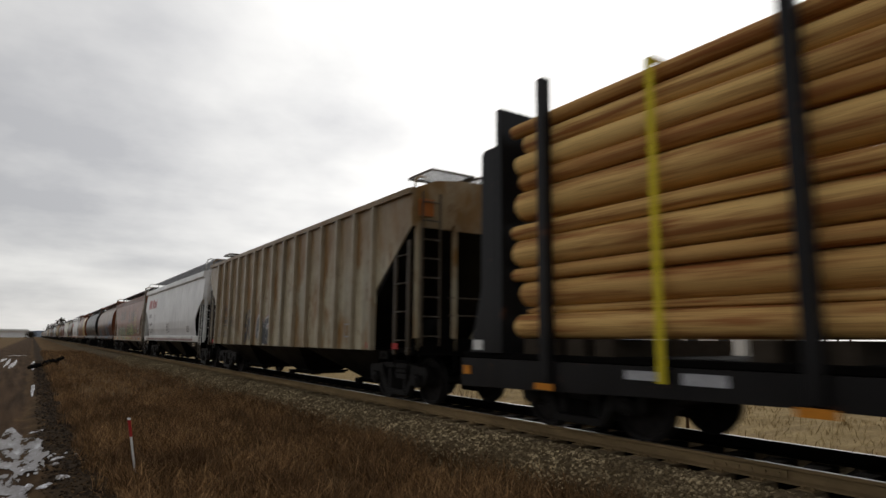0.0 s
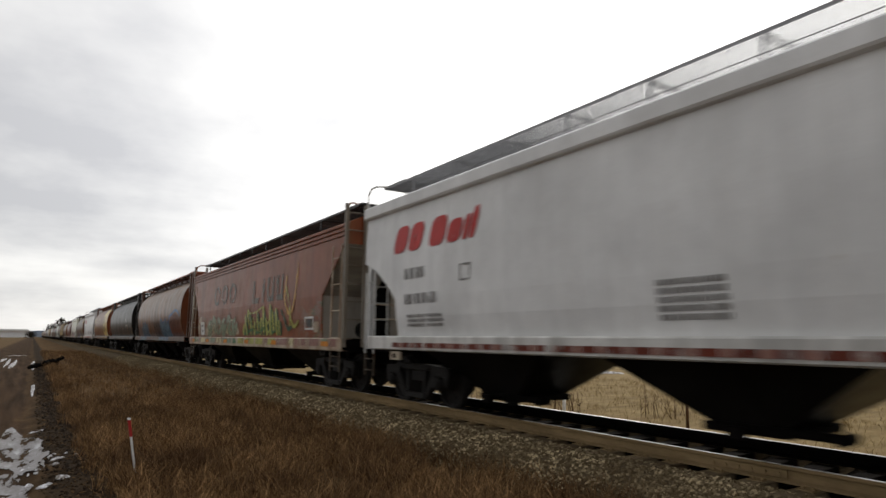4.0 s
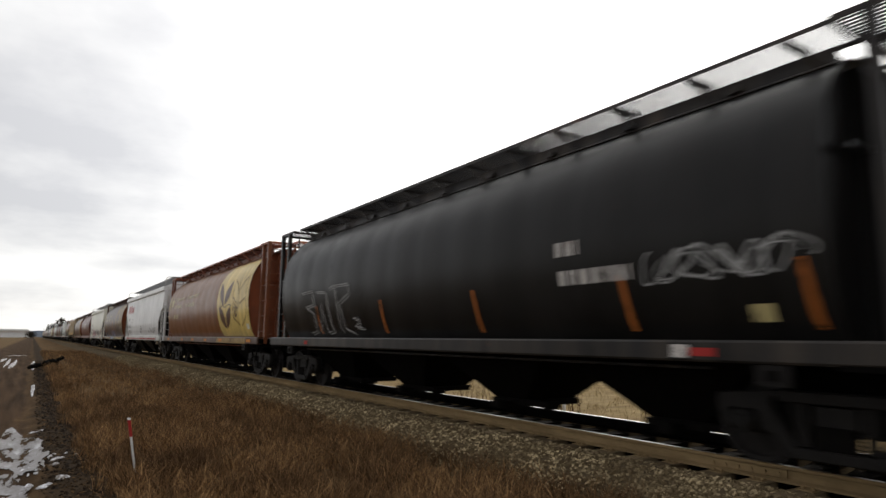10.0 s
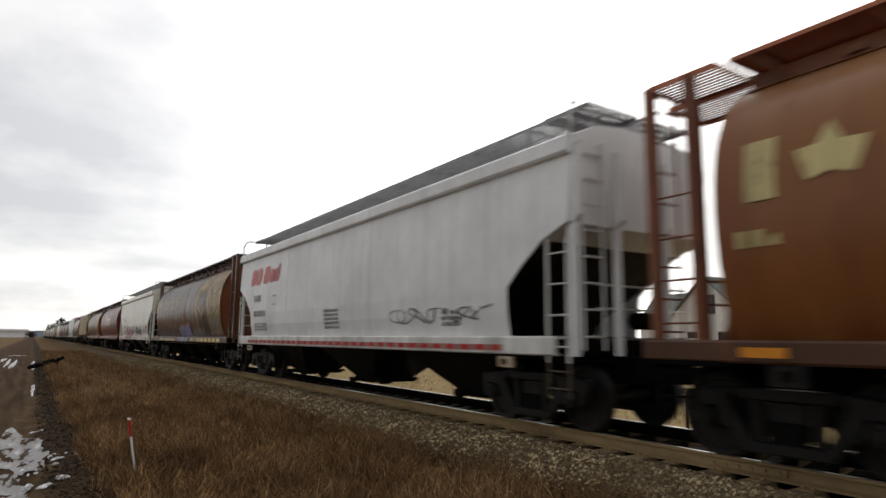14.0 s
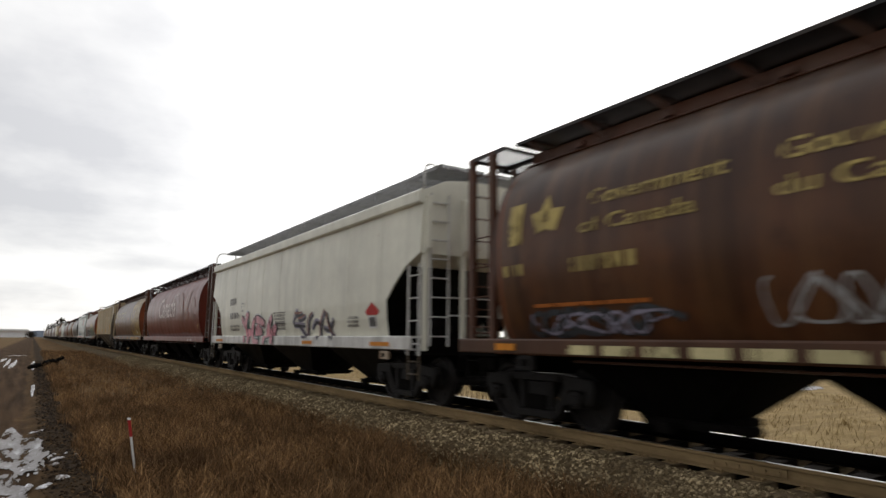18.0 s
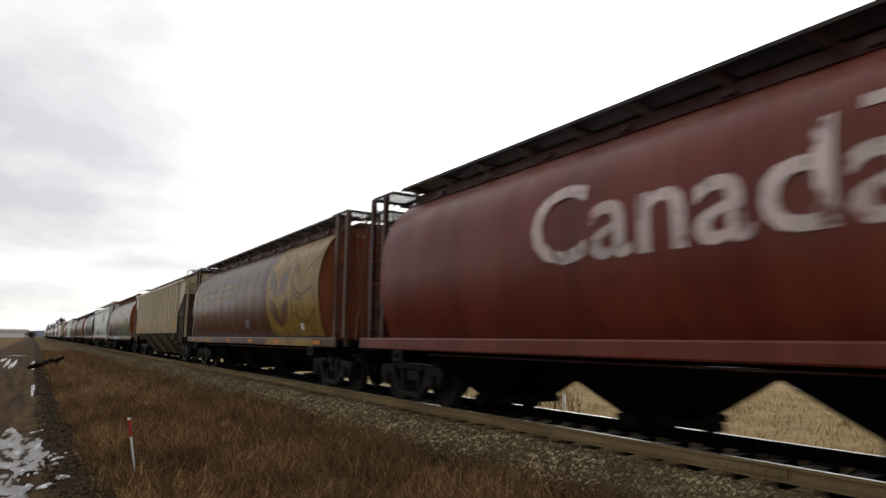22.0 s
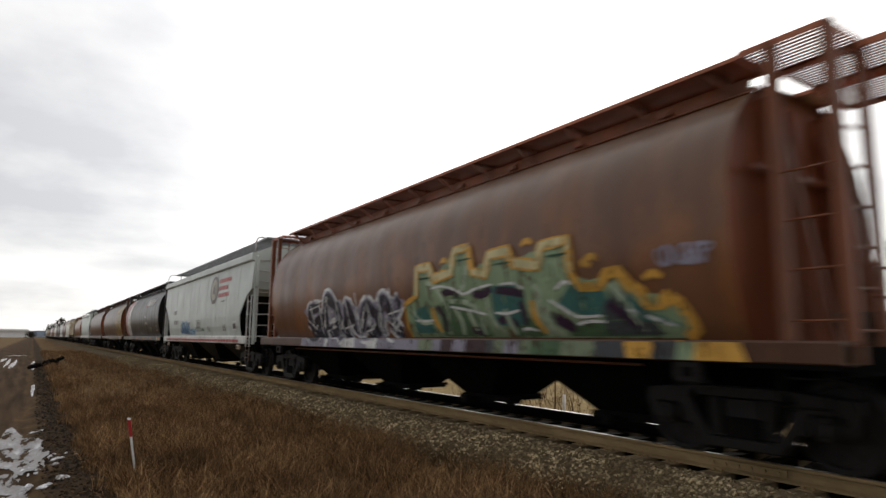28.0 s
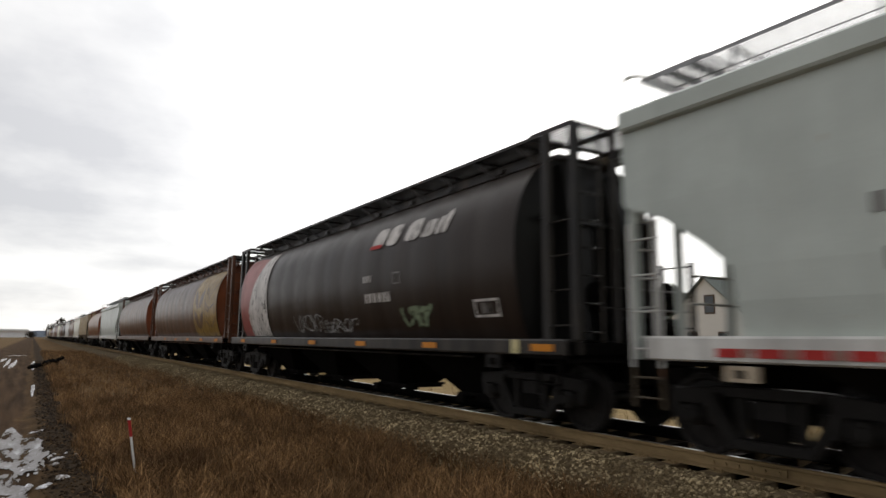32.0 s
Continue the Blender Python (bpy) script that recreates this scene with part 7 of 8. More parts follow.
def decorate():
    S = SPRAY
    # car 1
    sk = Skin(1)
    sk.bars("number_block", 14.02, 13.38, 2.23, 2.41, 1, LETTER_BLACK, seed=1)
    sk.bars("number_block", 14.02, 12.65, 1.75, 1.97, 1, LETTER_BLACK, seed=2)
    sk.frame_box(14.08, 13.32, 2.18, 2.46, LETTER_BLACK, 0.025)
    sk.frame_box(14.08, 12.58, 1.70, 2.02, LETTER_BLACK, 0.025)
    sk.frame_box(3.01, 2.56, 1.31, 1.62, CHALK)
    sk.bars("data_stencil", 14.6, 12.9, 1.28, 1.52, 2, STENCIL, seed=3)
    sk.graffiti(11.3, 10.25, 1.1, 1.88, 2, None, S["salmon"], S["charcoal"], None, "pink and grey spray-painted tag", 3, 0.3, True, (4, 1))
    sk.graffiti(9.7, 8.3, 1.1, 1.95, 2, S["salmon"], S["white"], S["charcoal"], None, "black and white spray-painted tag", 6, 0.36, True, (5, 4))
    sk.graffiti(11.1, 10.0, 1.75, 2.3, 3, None, S["charcoal"], None, None, "faded black spray scrawl", 8, 0.14)
    bm = bmesh.new()
    box(bm, -1.42, -1.08, 0.012, 0.030, 3.68, 4.02)
    part("paint_patch", bm, S["orange"], sk.thing, "orange patch of touch-up paint")
    for s in (1.75, 0.6, 15.3):
        sk.block("reflector", s + 0.12, s - 0.12, 1.08, 1.2, RED, "red reflector", 2)
    # cars 2 and 7: the same livery
    for k in (2, 7):
        sk = Skin(k)
        brand_blocks(sk, 14.55, 11.72, 2.96, 3.5, BRAND, LETTER_RED, "slanted red block of a brand mark")
        sk.bars("number_block", 14.05, 13.28, 2.38, 2.68, 1, STENCIL, seed=6)
        sk.bars("number_block", 14.03, 12.86, 1.90, 2.18, 1, STENCIL, seed=7)
        sk.frame_box(12.15, 11.84, 2.27, 2.56, STENCIL)
        sk.bars("data_stencil", 13.95, 12.70, 1.50, 1.76, 3, STENCIL, seed=8)
        sk.bars("data_stencil", 8.2, 7.3, 1.5, 2.0, 5, STENCIL, seed=9)
        sk.bars("data_stencil", 2.9, 2.3, 1.5, 1.8, 3, STENCIL, seed=10)
        striped_sill(sk, 14.4, 1.2, S["red"] if k == 2 else RED, S["salmon"], (1.125, 1.215))
        if k == 7:
            sk.scribble(4.6, 2.9, 1.56, 1.86, 5, 0.03, STENCIL, "thin grey spray tag", 12)
            sk.scribble(2.6, 1.6, 1.58, 1.84, 3, 0.03, STENCIL, "", 13)
    # car 3
    sk = Skin(3)
    for a, b in ((12.45, 11.5), (11.3, 10.4), (10.2, 9.25)):
        m, h = (a + b) / 2, (a - b) / 2
        bm = bmesh.new()
        for q in range(20):
            t0, t1 = q * math.tau / 20, (q + 1) * math.tau / 20
            bm.faces.new([bm.verts.new((0, m + h * f * math.cos(t), 2.88 + 0.38 * f2 * math.sin(t))) for f, f2, t in ((1, 1, t0), (1, 1, t1), (0.55, 0.6, t1), (0.55, 0.6, t0))])
        bmesh.ops.remove_doubles(bm, verts=bm.verts[:], dist=0.0005)
        sk.lay("brand_block", bm, LETTER_GREEN, "faded green oval of an old brand mark", 0)
    for a, b in ((7.2, 6.45), (6.2, 5.95), (5.75, 5.05), (4.85, 4.2)):
        sk.block("brand_block", a, a - 0.24, 2.38, 3.14, LETTER_GREEN, "faded green block of an old brand mark")
        sk.block("brand_block", a - 0.25, b, 2.38, 2.56, LETTER_GREEN)
        if a < 6:
            sk.block("brand_block", b + 0.2, b, 2.57, 3.14, LETTER_GREEN)
    sk.graffiti(13.3, 9.0, 1.38, 2.05, 6, None, S["salmon"], S["sage"], None, "faded pink and sage graffiti", 21, 0.34, True, (4, 1, 5, 4, 1, 4))
    sk.scribble(13.2, 9.1, 1.42, 1.95, 8, 0.04, S["cream"], "", 22)
    tall = [(8.2, 1.38, 8.05, 1.72), (7.75, 1.36, 7.95, 2.05), (7.55, 1.7, 7.66, 2.2), (7.25, 1.36, 7.45, 2.12), (6.9, 1.36, 6.9, 1.8), (6.55, 1.5, 6.62, 2.1), (6.3, 1.36, 6.2, 1.9), (5.95, 1.36, 5.98, 2.26), (5.62, 1.36, 5.7, 1.9), (5.28, 1.36, 5.32, 2.30), (5.0, 1.5, 5.06, 2.12), (4.7, 1.36, 4.78, 2.16), (4.45, 1.36, 4.5, 1.8)]
    for k, (sa, za, sb, zb) in enumerate(tall):
        sk.strokes("graffiti", [[(sa - 0.05, za), ((sa + sb) / 2 - 0.1, (za + zb) / 2), (sb - 0.05, zb - 0.05)]], 0.24, S["forest"], "dark green spray stroke", 1)
        sk.strokes("graffiti", [[(sa, za), ((sa + sb) / 2 + 0.03, (za + zb) / 2), (sb, zb)]], 0.17, S["lime"], "yellow-green spray stroke", 2)
        if k % 2:
            sk.strokes("graffiti", [[(sa - 0.10, za + 0.1), (sb - 0.12, zb - 0.15)]], 0.07, S["green"], "green spray stroke", 3)
    sk.strokes("graffiti", [[(7.66, 2.2), (7.2, 2.08), (6.6, 2.12), (5.98, 2.26)]], 0.045, S["lime"], "thin yellow-green spray line", 3)
    for sc, zc in ((7.05, 1.75), (6.45, 1.62), (5.5, 1.6)):
        sk.strokes("graffiti", [[(sc + 0.2, zc), (sc, zc + 0.16), (sc - 0.2, zc), (sc, zc - 0.14), (sc + 0.2, zc)]], 0.07, S["lime"], "yellow-green spray loop", 3)
    sk.strokes("graffiti", [[(8.3, 1.5), (7.9, 1.42), (7.2, 1.55), (6.6, 1.45), (5.9, 1.58), (5.2, 1.44), (4.5, 1.55)]], 0.10, S["green"], "green spray line", 2)
    sk.strokes("graffiti", [[(4.35, 2.1), (4.1, 1.9), (3.75, 1.55), (3.45, 1.6)]], 0.13, S["forest"], "dark green spray curve", 2)
    for k, pts in enumerate(([(3.95, 3.05), (4.02, 2.4), (3.6, 1.95), (3.2, 2.4), (3.05, 3.35)], [(3.95, 2.75), (3.62, 2.2), (3.6, 1.5)], [(3.6, 1.95), (3.3, 1.6), (2.9, 1.75)])):
        sk.strokes("graffiti", [pts], 0.11, S["gold"] if k == 0 else S["lime"], "golden wheat-ear spray stroke", 1)
    rnd = random.Random(44)
    for s, z, w, h in ((1.7, 1.55, 0.45, 0.35), (9.0, 1.5, 0.5, 0.3), (12.6, 1.4, 0.7, 0.16), (15.0, 1.6, 0.3, 0.5), (13.6, 1.5, 0.6, 0.4), (14.7, 2.0, 0.5, 0.3)):
        sk.poly("worn_patch", [(s + w * q * rnd.uniform(0.35, 0.6), z + h * r * rnd.uniform(0.35, 0.6)) for q, r in ((1, 0.2), (0.8, -0.8), (0.1, -1), (-0.7, -0.9), (-1, -0.1), (-0.8, 0.8), (0.0, 1), (0.7, 0.8))], PALE_SILL, "worn patch showing pale old paint")
    sk.block("placard", 14.6, 13.95, 1.38, 1.92, WHITE, "white placard with black marks", 2)
    for z in (1.72, 1.50):
        sk.block("placard_mark", 14.4, 14.18, z, z + 0.08, LETTER_BLACK, "", 3)
    sk.frame_box(2.45, 1.85, 1.5, 1.84, WHITE, 0.05)
    sk.block("placard_mark", 2.34, 1.96, 1.57, 1.77, LETTER_BLACK, "", 1)
    for a, b, m in ((16.3, 13.2, "salmon"), (13.2, 9.0, "sage"), (8.6, 4.3, "lime"), (4.2, 0.2, "salmon")):
        rnd = random.Random(int(a * 10))
        s = a
        while s > b:
            w = rnd.uniform(0.25, 0.9)
            sk.poly("sill_paint", [(s, 1.02), (s - w * 0.9, 1.02), (max(b, s - w), 1.27), (s - 0.06, 1.27)], S[m] if rnd.random() < 0.65 else S[rnd.choice(("cream", "sage", "green", "salmon"))], "sprayed paint on the side sill", 0)
            s -= w + rnd.uniform(0, 0.15)
    reflectors(sk, (15.6, 13.0, 10.2, 7.5, 4.7, 0.9), None, (1.09, 1.21))
    # car 4
    sk = Skin(4)
    sk.graffiti(13.95, 11.4, 1.32, 2.02, 4, S["blue"], S["navy"], S["ice"], None, "blue spray-painted tag", 31, 0.36, True, (4, 1, 5, 4))
    sk.scribble(13.9, 11.5, 1.35, 1.95, 7, 0.05, S["navy"], "", 31)
    sk.graffiti(6.9, 4.0, 1.32, 2.12, 4, S["blue"], S["navy"], S["ice"], None, "large blue spray-painted tag", 33, 0.36, True, (1, 4, 5, 4))
    sk.scribble(6.8, 4.1, 1.36, 2.05, 7, 0.06, S["navy"], "", 33)
    sk.scribble(6.75, 4.15, 1.36, 2.05, 12, 0.05, S["navy"], "", 34)
    sk.scribble(6.7, 4.2, 1.4, 2.0, 9, 0.03, S["pale"], "", 35)
    sk.scribble(13.8, 11.5, 1.36, 1.95, 9, 0.04, S["pale"], "", 32)
    sk.block("sill_paint", 13.8, 11.7, 1.08, 1.27, S["ice"], "blue spray on the side sill", 1)
    sk.block("sill_paint", 6.9, 4.1, 1.08, 1.27, S["ice"], "", 1)
    sk.graffiti(9.1, 7.0, 1.32, 2.15, 3, None, S["plum"], S["plum"], S["charcoal"], "dark plum spray-painted shapes", 36, 0.5)
    sk.strokes("graffiti", [[(4.1, 2.1), (3.8, 2.35), (3.2, 2.45), (2.4, 2.62), (1.6, 2.5), (1.2, 2.3)]], 0.14, S["blue"], "blue spray arch", 3)
    sk.poly("graffiti", [(3.9, 1.33), (1.4, 1.33), (1.3, 2.25), (2.4, 2.5), (3.3, 2.38), (3.85, 2.15)], S["red"], "dark red spray field", 1)
    sk.graffiti(3.8, 1.5, 1.4, 2.2, 3, None, S["plum"], S["red"], S["plum"], "dark red graffiti", 38, 0.3)
    sk.strokes("chalk_mark", [[(15.4, 1.75), (15.1, 1.6), (14.85, 1.72)], [(15.2, 1.55), (15.0, 1.8)]], 0.07, CHALK, "white chalk scrawl", 2)
    # car 5
    sk = Skin(5)
    sk.bars("number_block", 4.48, 4.03, 2.36, 2.64, 1, LETTER_WHITE, seed=12)
    sk.bars("number_block", 4.45, 3.2, 1.97, 2.25, 1, LETTER_WHITE, seed=13)
    sk.scribble(2.95, 1.2, 1.92, 2.34, 7, 0.028, CHALK, "white chalk tag", 41)
    sk.scribble(2.8, 1.4, 1.95, 2.26, 5, 0.02, CHALK, "", 42)
    for pts in CHALK_PATHS:
        for off in (0.0, 0.09):
            sk.strokes("chalk_mark", [[(p - off, q - off * 0.5) for p, q in pts]], 0.028, CHALK, "white chalk line drawing", 1, True)
    for s in (13.1, 9.65, 6.4, 3.34, 0.0 + 1.2):
        sk.poly("reflector", [(s + 0.01, 2.08), (s + 0.09, 2.08), (s + 0.02, 1.40), (s - 0.07, 1.40)], S["orange"], "dull orange reflector strip", 1)
    sk.block("placard", 1.82, 1.58, 1.48, 1.66, LETTER_CREAM, "small pale placard", 1)
    sk.block("reflector", 2.72, 2.5, 1.11, 1.25, LETTER_WHITE, "", 1)
    sk.block("reflector", 2.48, 2.18, 1.13, 1.22, RED, "red reflector", 1)
    sk.block("reflector", 13.9, 13.7, 1.13, 1.22, RED, "red reflector", 1)
    # car 6
    sk = Skin(6)
    grain_lettering(sk, LETTER_CREAM, LETTER_CREAM)
    wheat_panel(sk, YELLOW, WHEAT_BROWN, OCHRE)
    sk.scribble(2.85, 2.4, 2.0, 2.4, 3, 0.035, WHEAT_BROWN, "small dark spray scribble over the emblem", 59)
    sk.block("sill_paint", 5.2, 1.3, 1.08, 1.27, YELLOW_OLD, "grimy yellow paint on the side sill", 0)
    sk.strokes("graffiti", [[(4.75, 2.40), (4.4, 2.46), (4.0, 2.40), (3.5, 2.48), (3.1, 2.42)]], 0.03, S["plum"], "thin dark line across the emblem", 2)
    sk.block("placard", 1.4, 1.15, 1.57, 1.75, WHITE, "small white placard", 2)
    reflectors(sk, (15.3, 11.8, 9.45, 7.05, 4.6, 0.9))
    # car 8
    sk = Skin(8)
    grain_lettering(sk, LETTER_WORN, LETTER_WORN)
    sk.poly("emblem_band", [(4.75, 3.98), (5.1, 3.6), (5.4, 2.95), (5.44, 2.4), (5.25, 1.9), (4.95, 1.5), (4.75, 1.5), (5.05, 2.0), (5.2, 2.5), (5.16, 3.0), (4.9, 3.55), (4.6, 3.98)], YELLOW_OLD, "grimy yellow crescent of a wheat emblem")
    sk.poly("emblem_band", [(4.55, 3.98), (4.88, 3.42), (4.3, 3.06), (4.28, 3.5), (4.36, 3.98)], YELLOW_OLD)
    sk.poly("emblem_band", [(4.3, 3.98), (4.14, 3.98), (4.1, 2.3), (4.16, 1.95), (4.22, 2.3)], YELLOW_OLD)
    sk.poly("emblem_band", [(4.1, 3.98), (4.16, 3.05), (3.5, 3.38), (3.35, 3.98)], YELLOW_OLD)
    for pts in ([(5.1, 2.72), (4.7, 2.5), (4.2, 2.2)], [(3.5, 2.58), (3.8, 2.45), (4.15, 2.15)]):
        sk.strokes("emblem_stroke", [pts], 0.13, YELLOW_OLD, "", 1)
    sk.poly("emblem_panel", [(3.0, 3.98), (1.02, 3.98), (1.02, 1.45), (2.6, 1.5), (3.1, 1.9), (3.3, 2.6), (3.22, 3.3)], YELLOW_OLD, "grimy yellow painted panel at the car's end")
    for pts in ([(2.84, 3.3), (2.5, 3.05), (2.05, 2.98)], [(1.28, 3.3), (1.6, 3.1), (2.05, 2.98)], [(3.0, 2.68), (2.6, 2.4), (2.1, 2.22)], [(1.35, 2.53), (1.7, 2.35), (2.1, 2.22)], [(2.5, 3.8), (2.5, 3.0), (2.45, 2.0)], [(1.7, 3.8), (1.68, 3.0), (1.72, 2.0)]):
        sk.strokes("emblem_stroke", [pts], 0.07, CHOCOLATE, "", 1)
    for pts in ([(4.84, 3.36), (5.1, 2.78), (4.7, 2.58), (4.24, 2.3), (4.28, 2.98)], [(4.08, 2.98), (4.08, 2.3), (3.55, 2.66), (3.45, 3.28)], [(5.1, 2.62), (4.7, 2.42), (4.22, 2.1), (4.2, 1.4), (4.75, 1.5), (5.0, 1.9)], [(4.1, 2.05), (3.75, 2.4), (3.45, 2.5), (3.4, 1.5), (4.1, 1.4)]):
        sk.poly("emblem_leaf", pts, CHOCOLATE, "")
    sk.block("paint_patch", 1.84, 1.32, 1.38, 1.62, OCHRE, "ochre square of fresher paint", 1)
    sk.graffiti(9.2, 6.7, 1.32, 1.78, 4, S["orange"], S["sky"], S["sky"], S["lilac"], "pale blue and orange graffiti", 51, 0.55, True, (4, 1, 4, 1))
    sk.scribble(9.0, 6.8, 1.36, 1.75, 5, 0.05, S["lilac"], "", 52)
    sk.block("sill_paint", 9.0, 6.8, 1.08, 1.27, S["sky"], "pale blue spray on the sill", 1)
    sk.scribble(11.4, 10.2, 1.42, 1.95, 5, 0.035, CHALK, "thin white spray scribble", 53)
    sk.scribble(6.3, 3.7, 1.36, 1.66, 9, 0.04, CHALK, "white looping spray scribble", 54)
    sk.scribble(14.9, 12.7, 1.35, 1.70, 6, 0.10, S["charcoal"], "dark grey spray tag", 55)
    sk.scribble(14.8, 12.8, 1.36, 1.66, 6, 0.04, S["lilac"], "", 58)
    sk.scribble(3.1, 1.2, 1.36, 2.1, 7, 0.05, S["lilac"], "grey looping spray scribble", 56)
    sk.scribble(2.8, 1.2, 1.6, 2.3, 5, 0.05, S["sage"], "", 57)
    sk.block("paint_patch", 14.9, 12.9, 1.74, 1.79, S["orange"], "orange spray line", 1)
    sk.block("data_stencil", 8.2, 7.85, 2.07, 2.66, S["orange"], "orange data panel", 0)
    sk.bars("data_stencil", 8.14, 7.9, 2.12, 2.6, 5, STENCIL, seed=15)
    s = 14.2
    while s > 10.3:
        sk.block("reflector", s, s - 0.45, 1.10, 1.22, S["cream"], "pale yellow reflector strip", 2)
        s -= 0.62
    s = 6.2
    while s > 0.8:
        sk.block("reflector", s, s - 0.5, 1.10, 1.24, YELLOW if s < 4.5 else S["cream"], "", 2)
        s -= 0.68
    reflectors(sk, (15.5, 9.9))
    # car 9
    sk = Skin(9)
    pink = [[(11.5, 1.94), (11.22, 1.77), (11.0, 1.58)], [(10.96, 1.12), (11.0, 1.60), (10.88, 2.0), (10.66, 1.95)], [(11.0, 1.47), (10.7, 1.45), (10.41, 1.44)], [(10.56, 1.1), (10.33, 1.52), (10.05, 1.88)], [(10.03, 1.86), (9.6, 1.84), (8.98, 1.70)],
            [(9.91, 1.12), (9.9, 1.45), (9.55, 1.66)], [(9.98, 1.14), (9.7, 1.12), (9.38, 1.12)], [(9.8, 1.44), (9.5, 1.48), (9.31, 1.5)], [(8.91, 1.1), (8.73, 1.49), (8.28, 1.92)], [(8.79, 1.37), (8.37, 1.44), (7.9, 1.64)], [(8.14, 1.1), (8.16, 1.3), (8.3, 1.42)]]
    for name, w, mat, lv in (("graffiti", 0.40, S["white"], 1), ("graffiti_shade", 0.31, S["charcoal"], 2), ("graffiti_fill", 0.24, S["pink"], 3)):
        for pts in pink:
            sk.strokes(name, [[(p - (0.05 if lv == 2 else 0), q) for p, q in pts]], w, mat, "pink graffiti with grey shading" if lv == 1 else "", lv)
    for p, q in ((10.75, 1.72), (10.2, 1.5), (9.35, 1.35), (8.55, 1.25), (8.4, 1.6)):
        sk.scribble(p + 0.16, p - 0.16, q - 0.12, q + 0.12, 3, 0.05, S["teal"], "", int(p * 10))
    for k, pts in enumerate(([(6.48, 1.68), (6.28, 1.89), (6.12, 2.06)], [(6.28, 1.92), (6.02, 1.9), (5.72, 1.92)], [(6.45, 1.64), (6.1, 1.63), (5.6, 1.61)], [(6.08, 1.78), (5.87, 1.77), (5.5, 1.85)], [(6.01, 1.6), (5.74, 1.44), (5.5, 1.3)], [(5.4, 1.3), (5.3, 1.7), (5.0, 1.9)], [(5.1, 1.5), (4.8, 1.7), (4.5, 1.62)], [(4.6, 1.25), (4.5, 1.6), (4.2, 1.95)], [(4.4, 1.55), (4.0, 1.5), (3.7, 1.75)], [(4.1, 1.9), (3.95, 1.5), (3.7, 1.28)])):
        sk.strokes("graffiti", [pts], 0.17, S["lilac"], "faint grey and pink graffiti", 1)
        sk.strokes("graffiti_shade", [[(p - 0.04, q - 0.02) for p, q in pts]], 0.08, S["charcoal"], "", 2)
        if k % 2:
            sk.strokes("graffiti_fill", [[(p + 0.05, q + 0.05) for p, q in pts]], 0.06, S["salmon"], "", 3)
    sk.bars("number_block", 13.06, 12.24, 2.38, 2.72, 1, STENCIL, seed=16)
    sk.bars("number_block", 13.04, 11.8, 1.9, 2.2, 1, STENCIL, seed=17)
    sk.bars("data_stencil", 13.0, 11.85, 1.5, 1.75, 2, STENCIL, seed=18)
    sk.bars("data_stencil", 8.1, 7.15, 1.5, 1.98, 5, STENCIL, seed=19)
    for z in (2.0, 1.68):
        sk.block("data_rule", 8.2, 7.1, z, z + 0.025, LETTER_BLACK, "", 1)
    sk.bars("data_stencil", 2.95, 2.35, 1.53, 1.79, 3, STENCIL, seed=20)
    sk.frame_box(11.57, 11.28, 2.17, 2.46, STENCIL)
    sk.poly("emblem", [(2.0, 1.86), (1.68, 2.06), (1.36, 1.86), (1.44, 1.78), (1.92, 1.78)], RED, "plain red shape with a white-bordered black square", 1)
    sk.block("emblem", 1.86, 1.48, 1.5, 1.76, WHITE, "", 1)
    sk.block("emblem", 1.82, 1.52, 1.54, 1.74, LETTER_BLACK, "", 2)
    for a, b in ((14.7, 13.75), (1.65, 0.8), (5.6, 4.9)):
        sk.block("reflector", a, b, 1.14, 1.22, ORANGE, "orange reflector strip", 2)
    # car 10
    sk = Skin(10)
    sk.words("Canada", 11.05, 6.2, 2.29, 3.40, LETTER_PINK, "large white lettering on the maroon side", 0.0, 1, 0.013)
    sk.block("emblem", 6.75, 6.48, 3.36, 3.50, LETTER_PINK, "small flag bar over the lettering", 1)
    sk.block("emblem", 6.42, 6.2, 3.36, 3.50, LETTER_PINK, "", 1)
    sk.bars("number_block", 15.3, 14.85, 2.42, 2.58, 1, S["salmon"], seed=22)
    sk.bars("number_block", 14.5, 13.3, 2.42, 2.58, 1, S["salmon"], seed=23)
    for s in (12.0, 9.97, 1.15, 6.0):
        sk.poly("reflector", [(s + 0.10, 1.76), (s + 0.18, 1.76), (s - 0.02, 1.36), (s - 0.11, 1.36)], S["red"], "dull red reflector strip", 1)
    sk.block("placard", 1.45, 1.22, 1.67, 1.86, LETTER_CREAM, "small pale placard", 1)
    for a, b, f in (((5.35, 3.5), (4.25, 2.2), 0.34), ((2.9, 3.5), (4.0, 2.2), 0.30), ((5.1, 2.4), (4.2, 1.5), 0.26), ((3.1, 2.5), (4.0, 1.5), 0.22), ((2.6, 3.1), (1.6, 2.6), 0.2), ((2.5, 2.3), (1.5, 2.0), 0.16)):
        sk.poly("ghost_emblem", leaf(a, b, f), MAROON_FADE, "ghost of a painted-over emblem")
    for a, b in ((3.1, 2.8), (2.5, 2.2)):
        sk.block("sill_stencil", a, b, 1.12, 1.20, LETTER_WHITE, "", 1)
    # car 11
    sk = Skin(11)
    grain_lettering(sk, LETTER_WORN, LETTER_WORN)
    wheat_panel(sk, YELLOW_OLD, BROWN_B, SOOT_LINE)
    sk.block("sill_paint", 5.2, 1.4, 1.08, 1.27, YELLOW_OLD, "grimy yellow paint on the side sill", 0)
    sk.scribble(7.6, 7.15, 1.58, 1.88, 4, 0.03, CHALK, "white chalk smudge", 98)
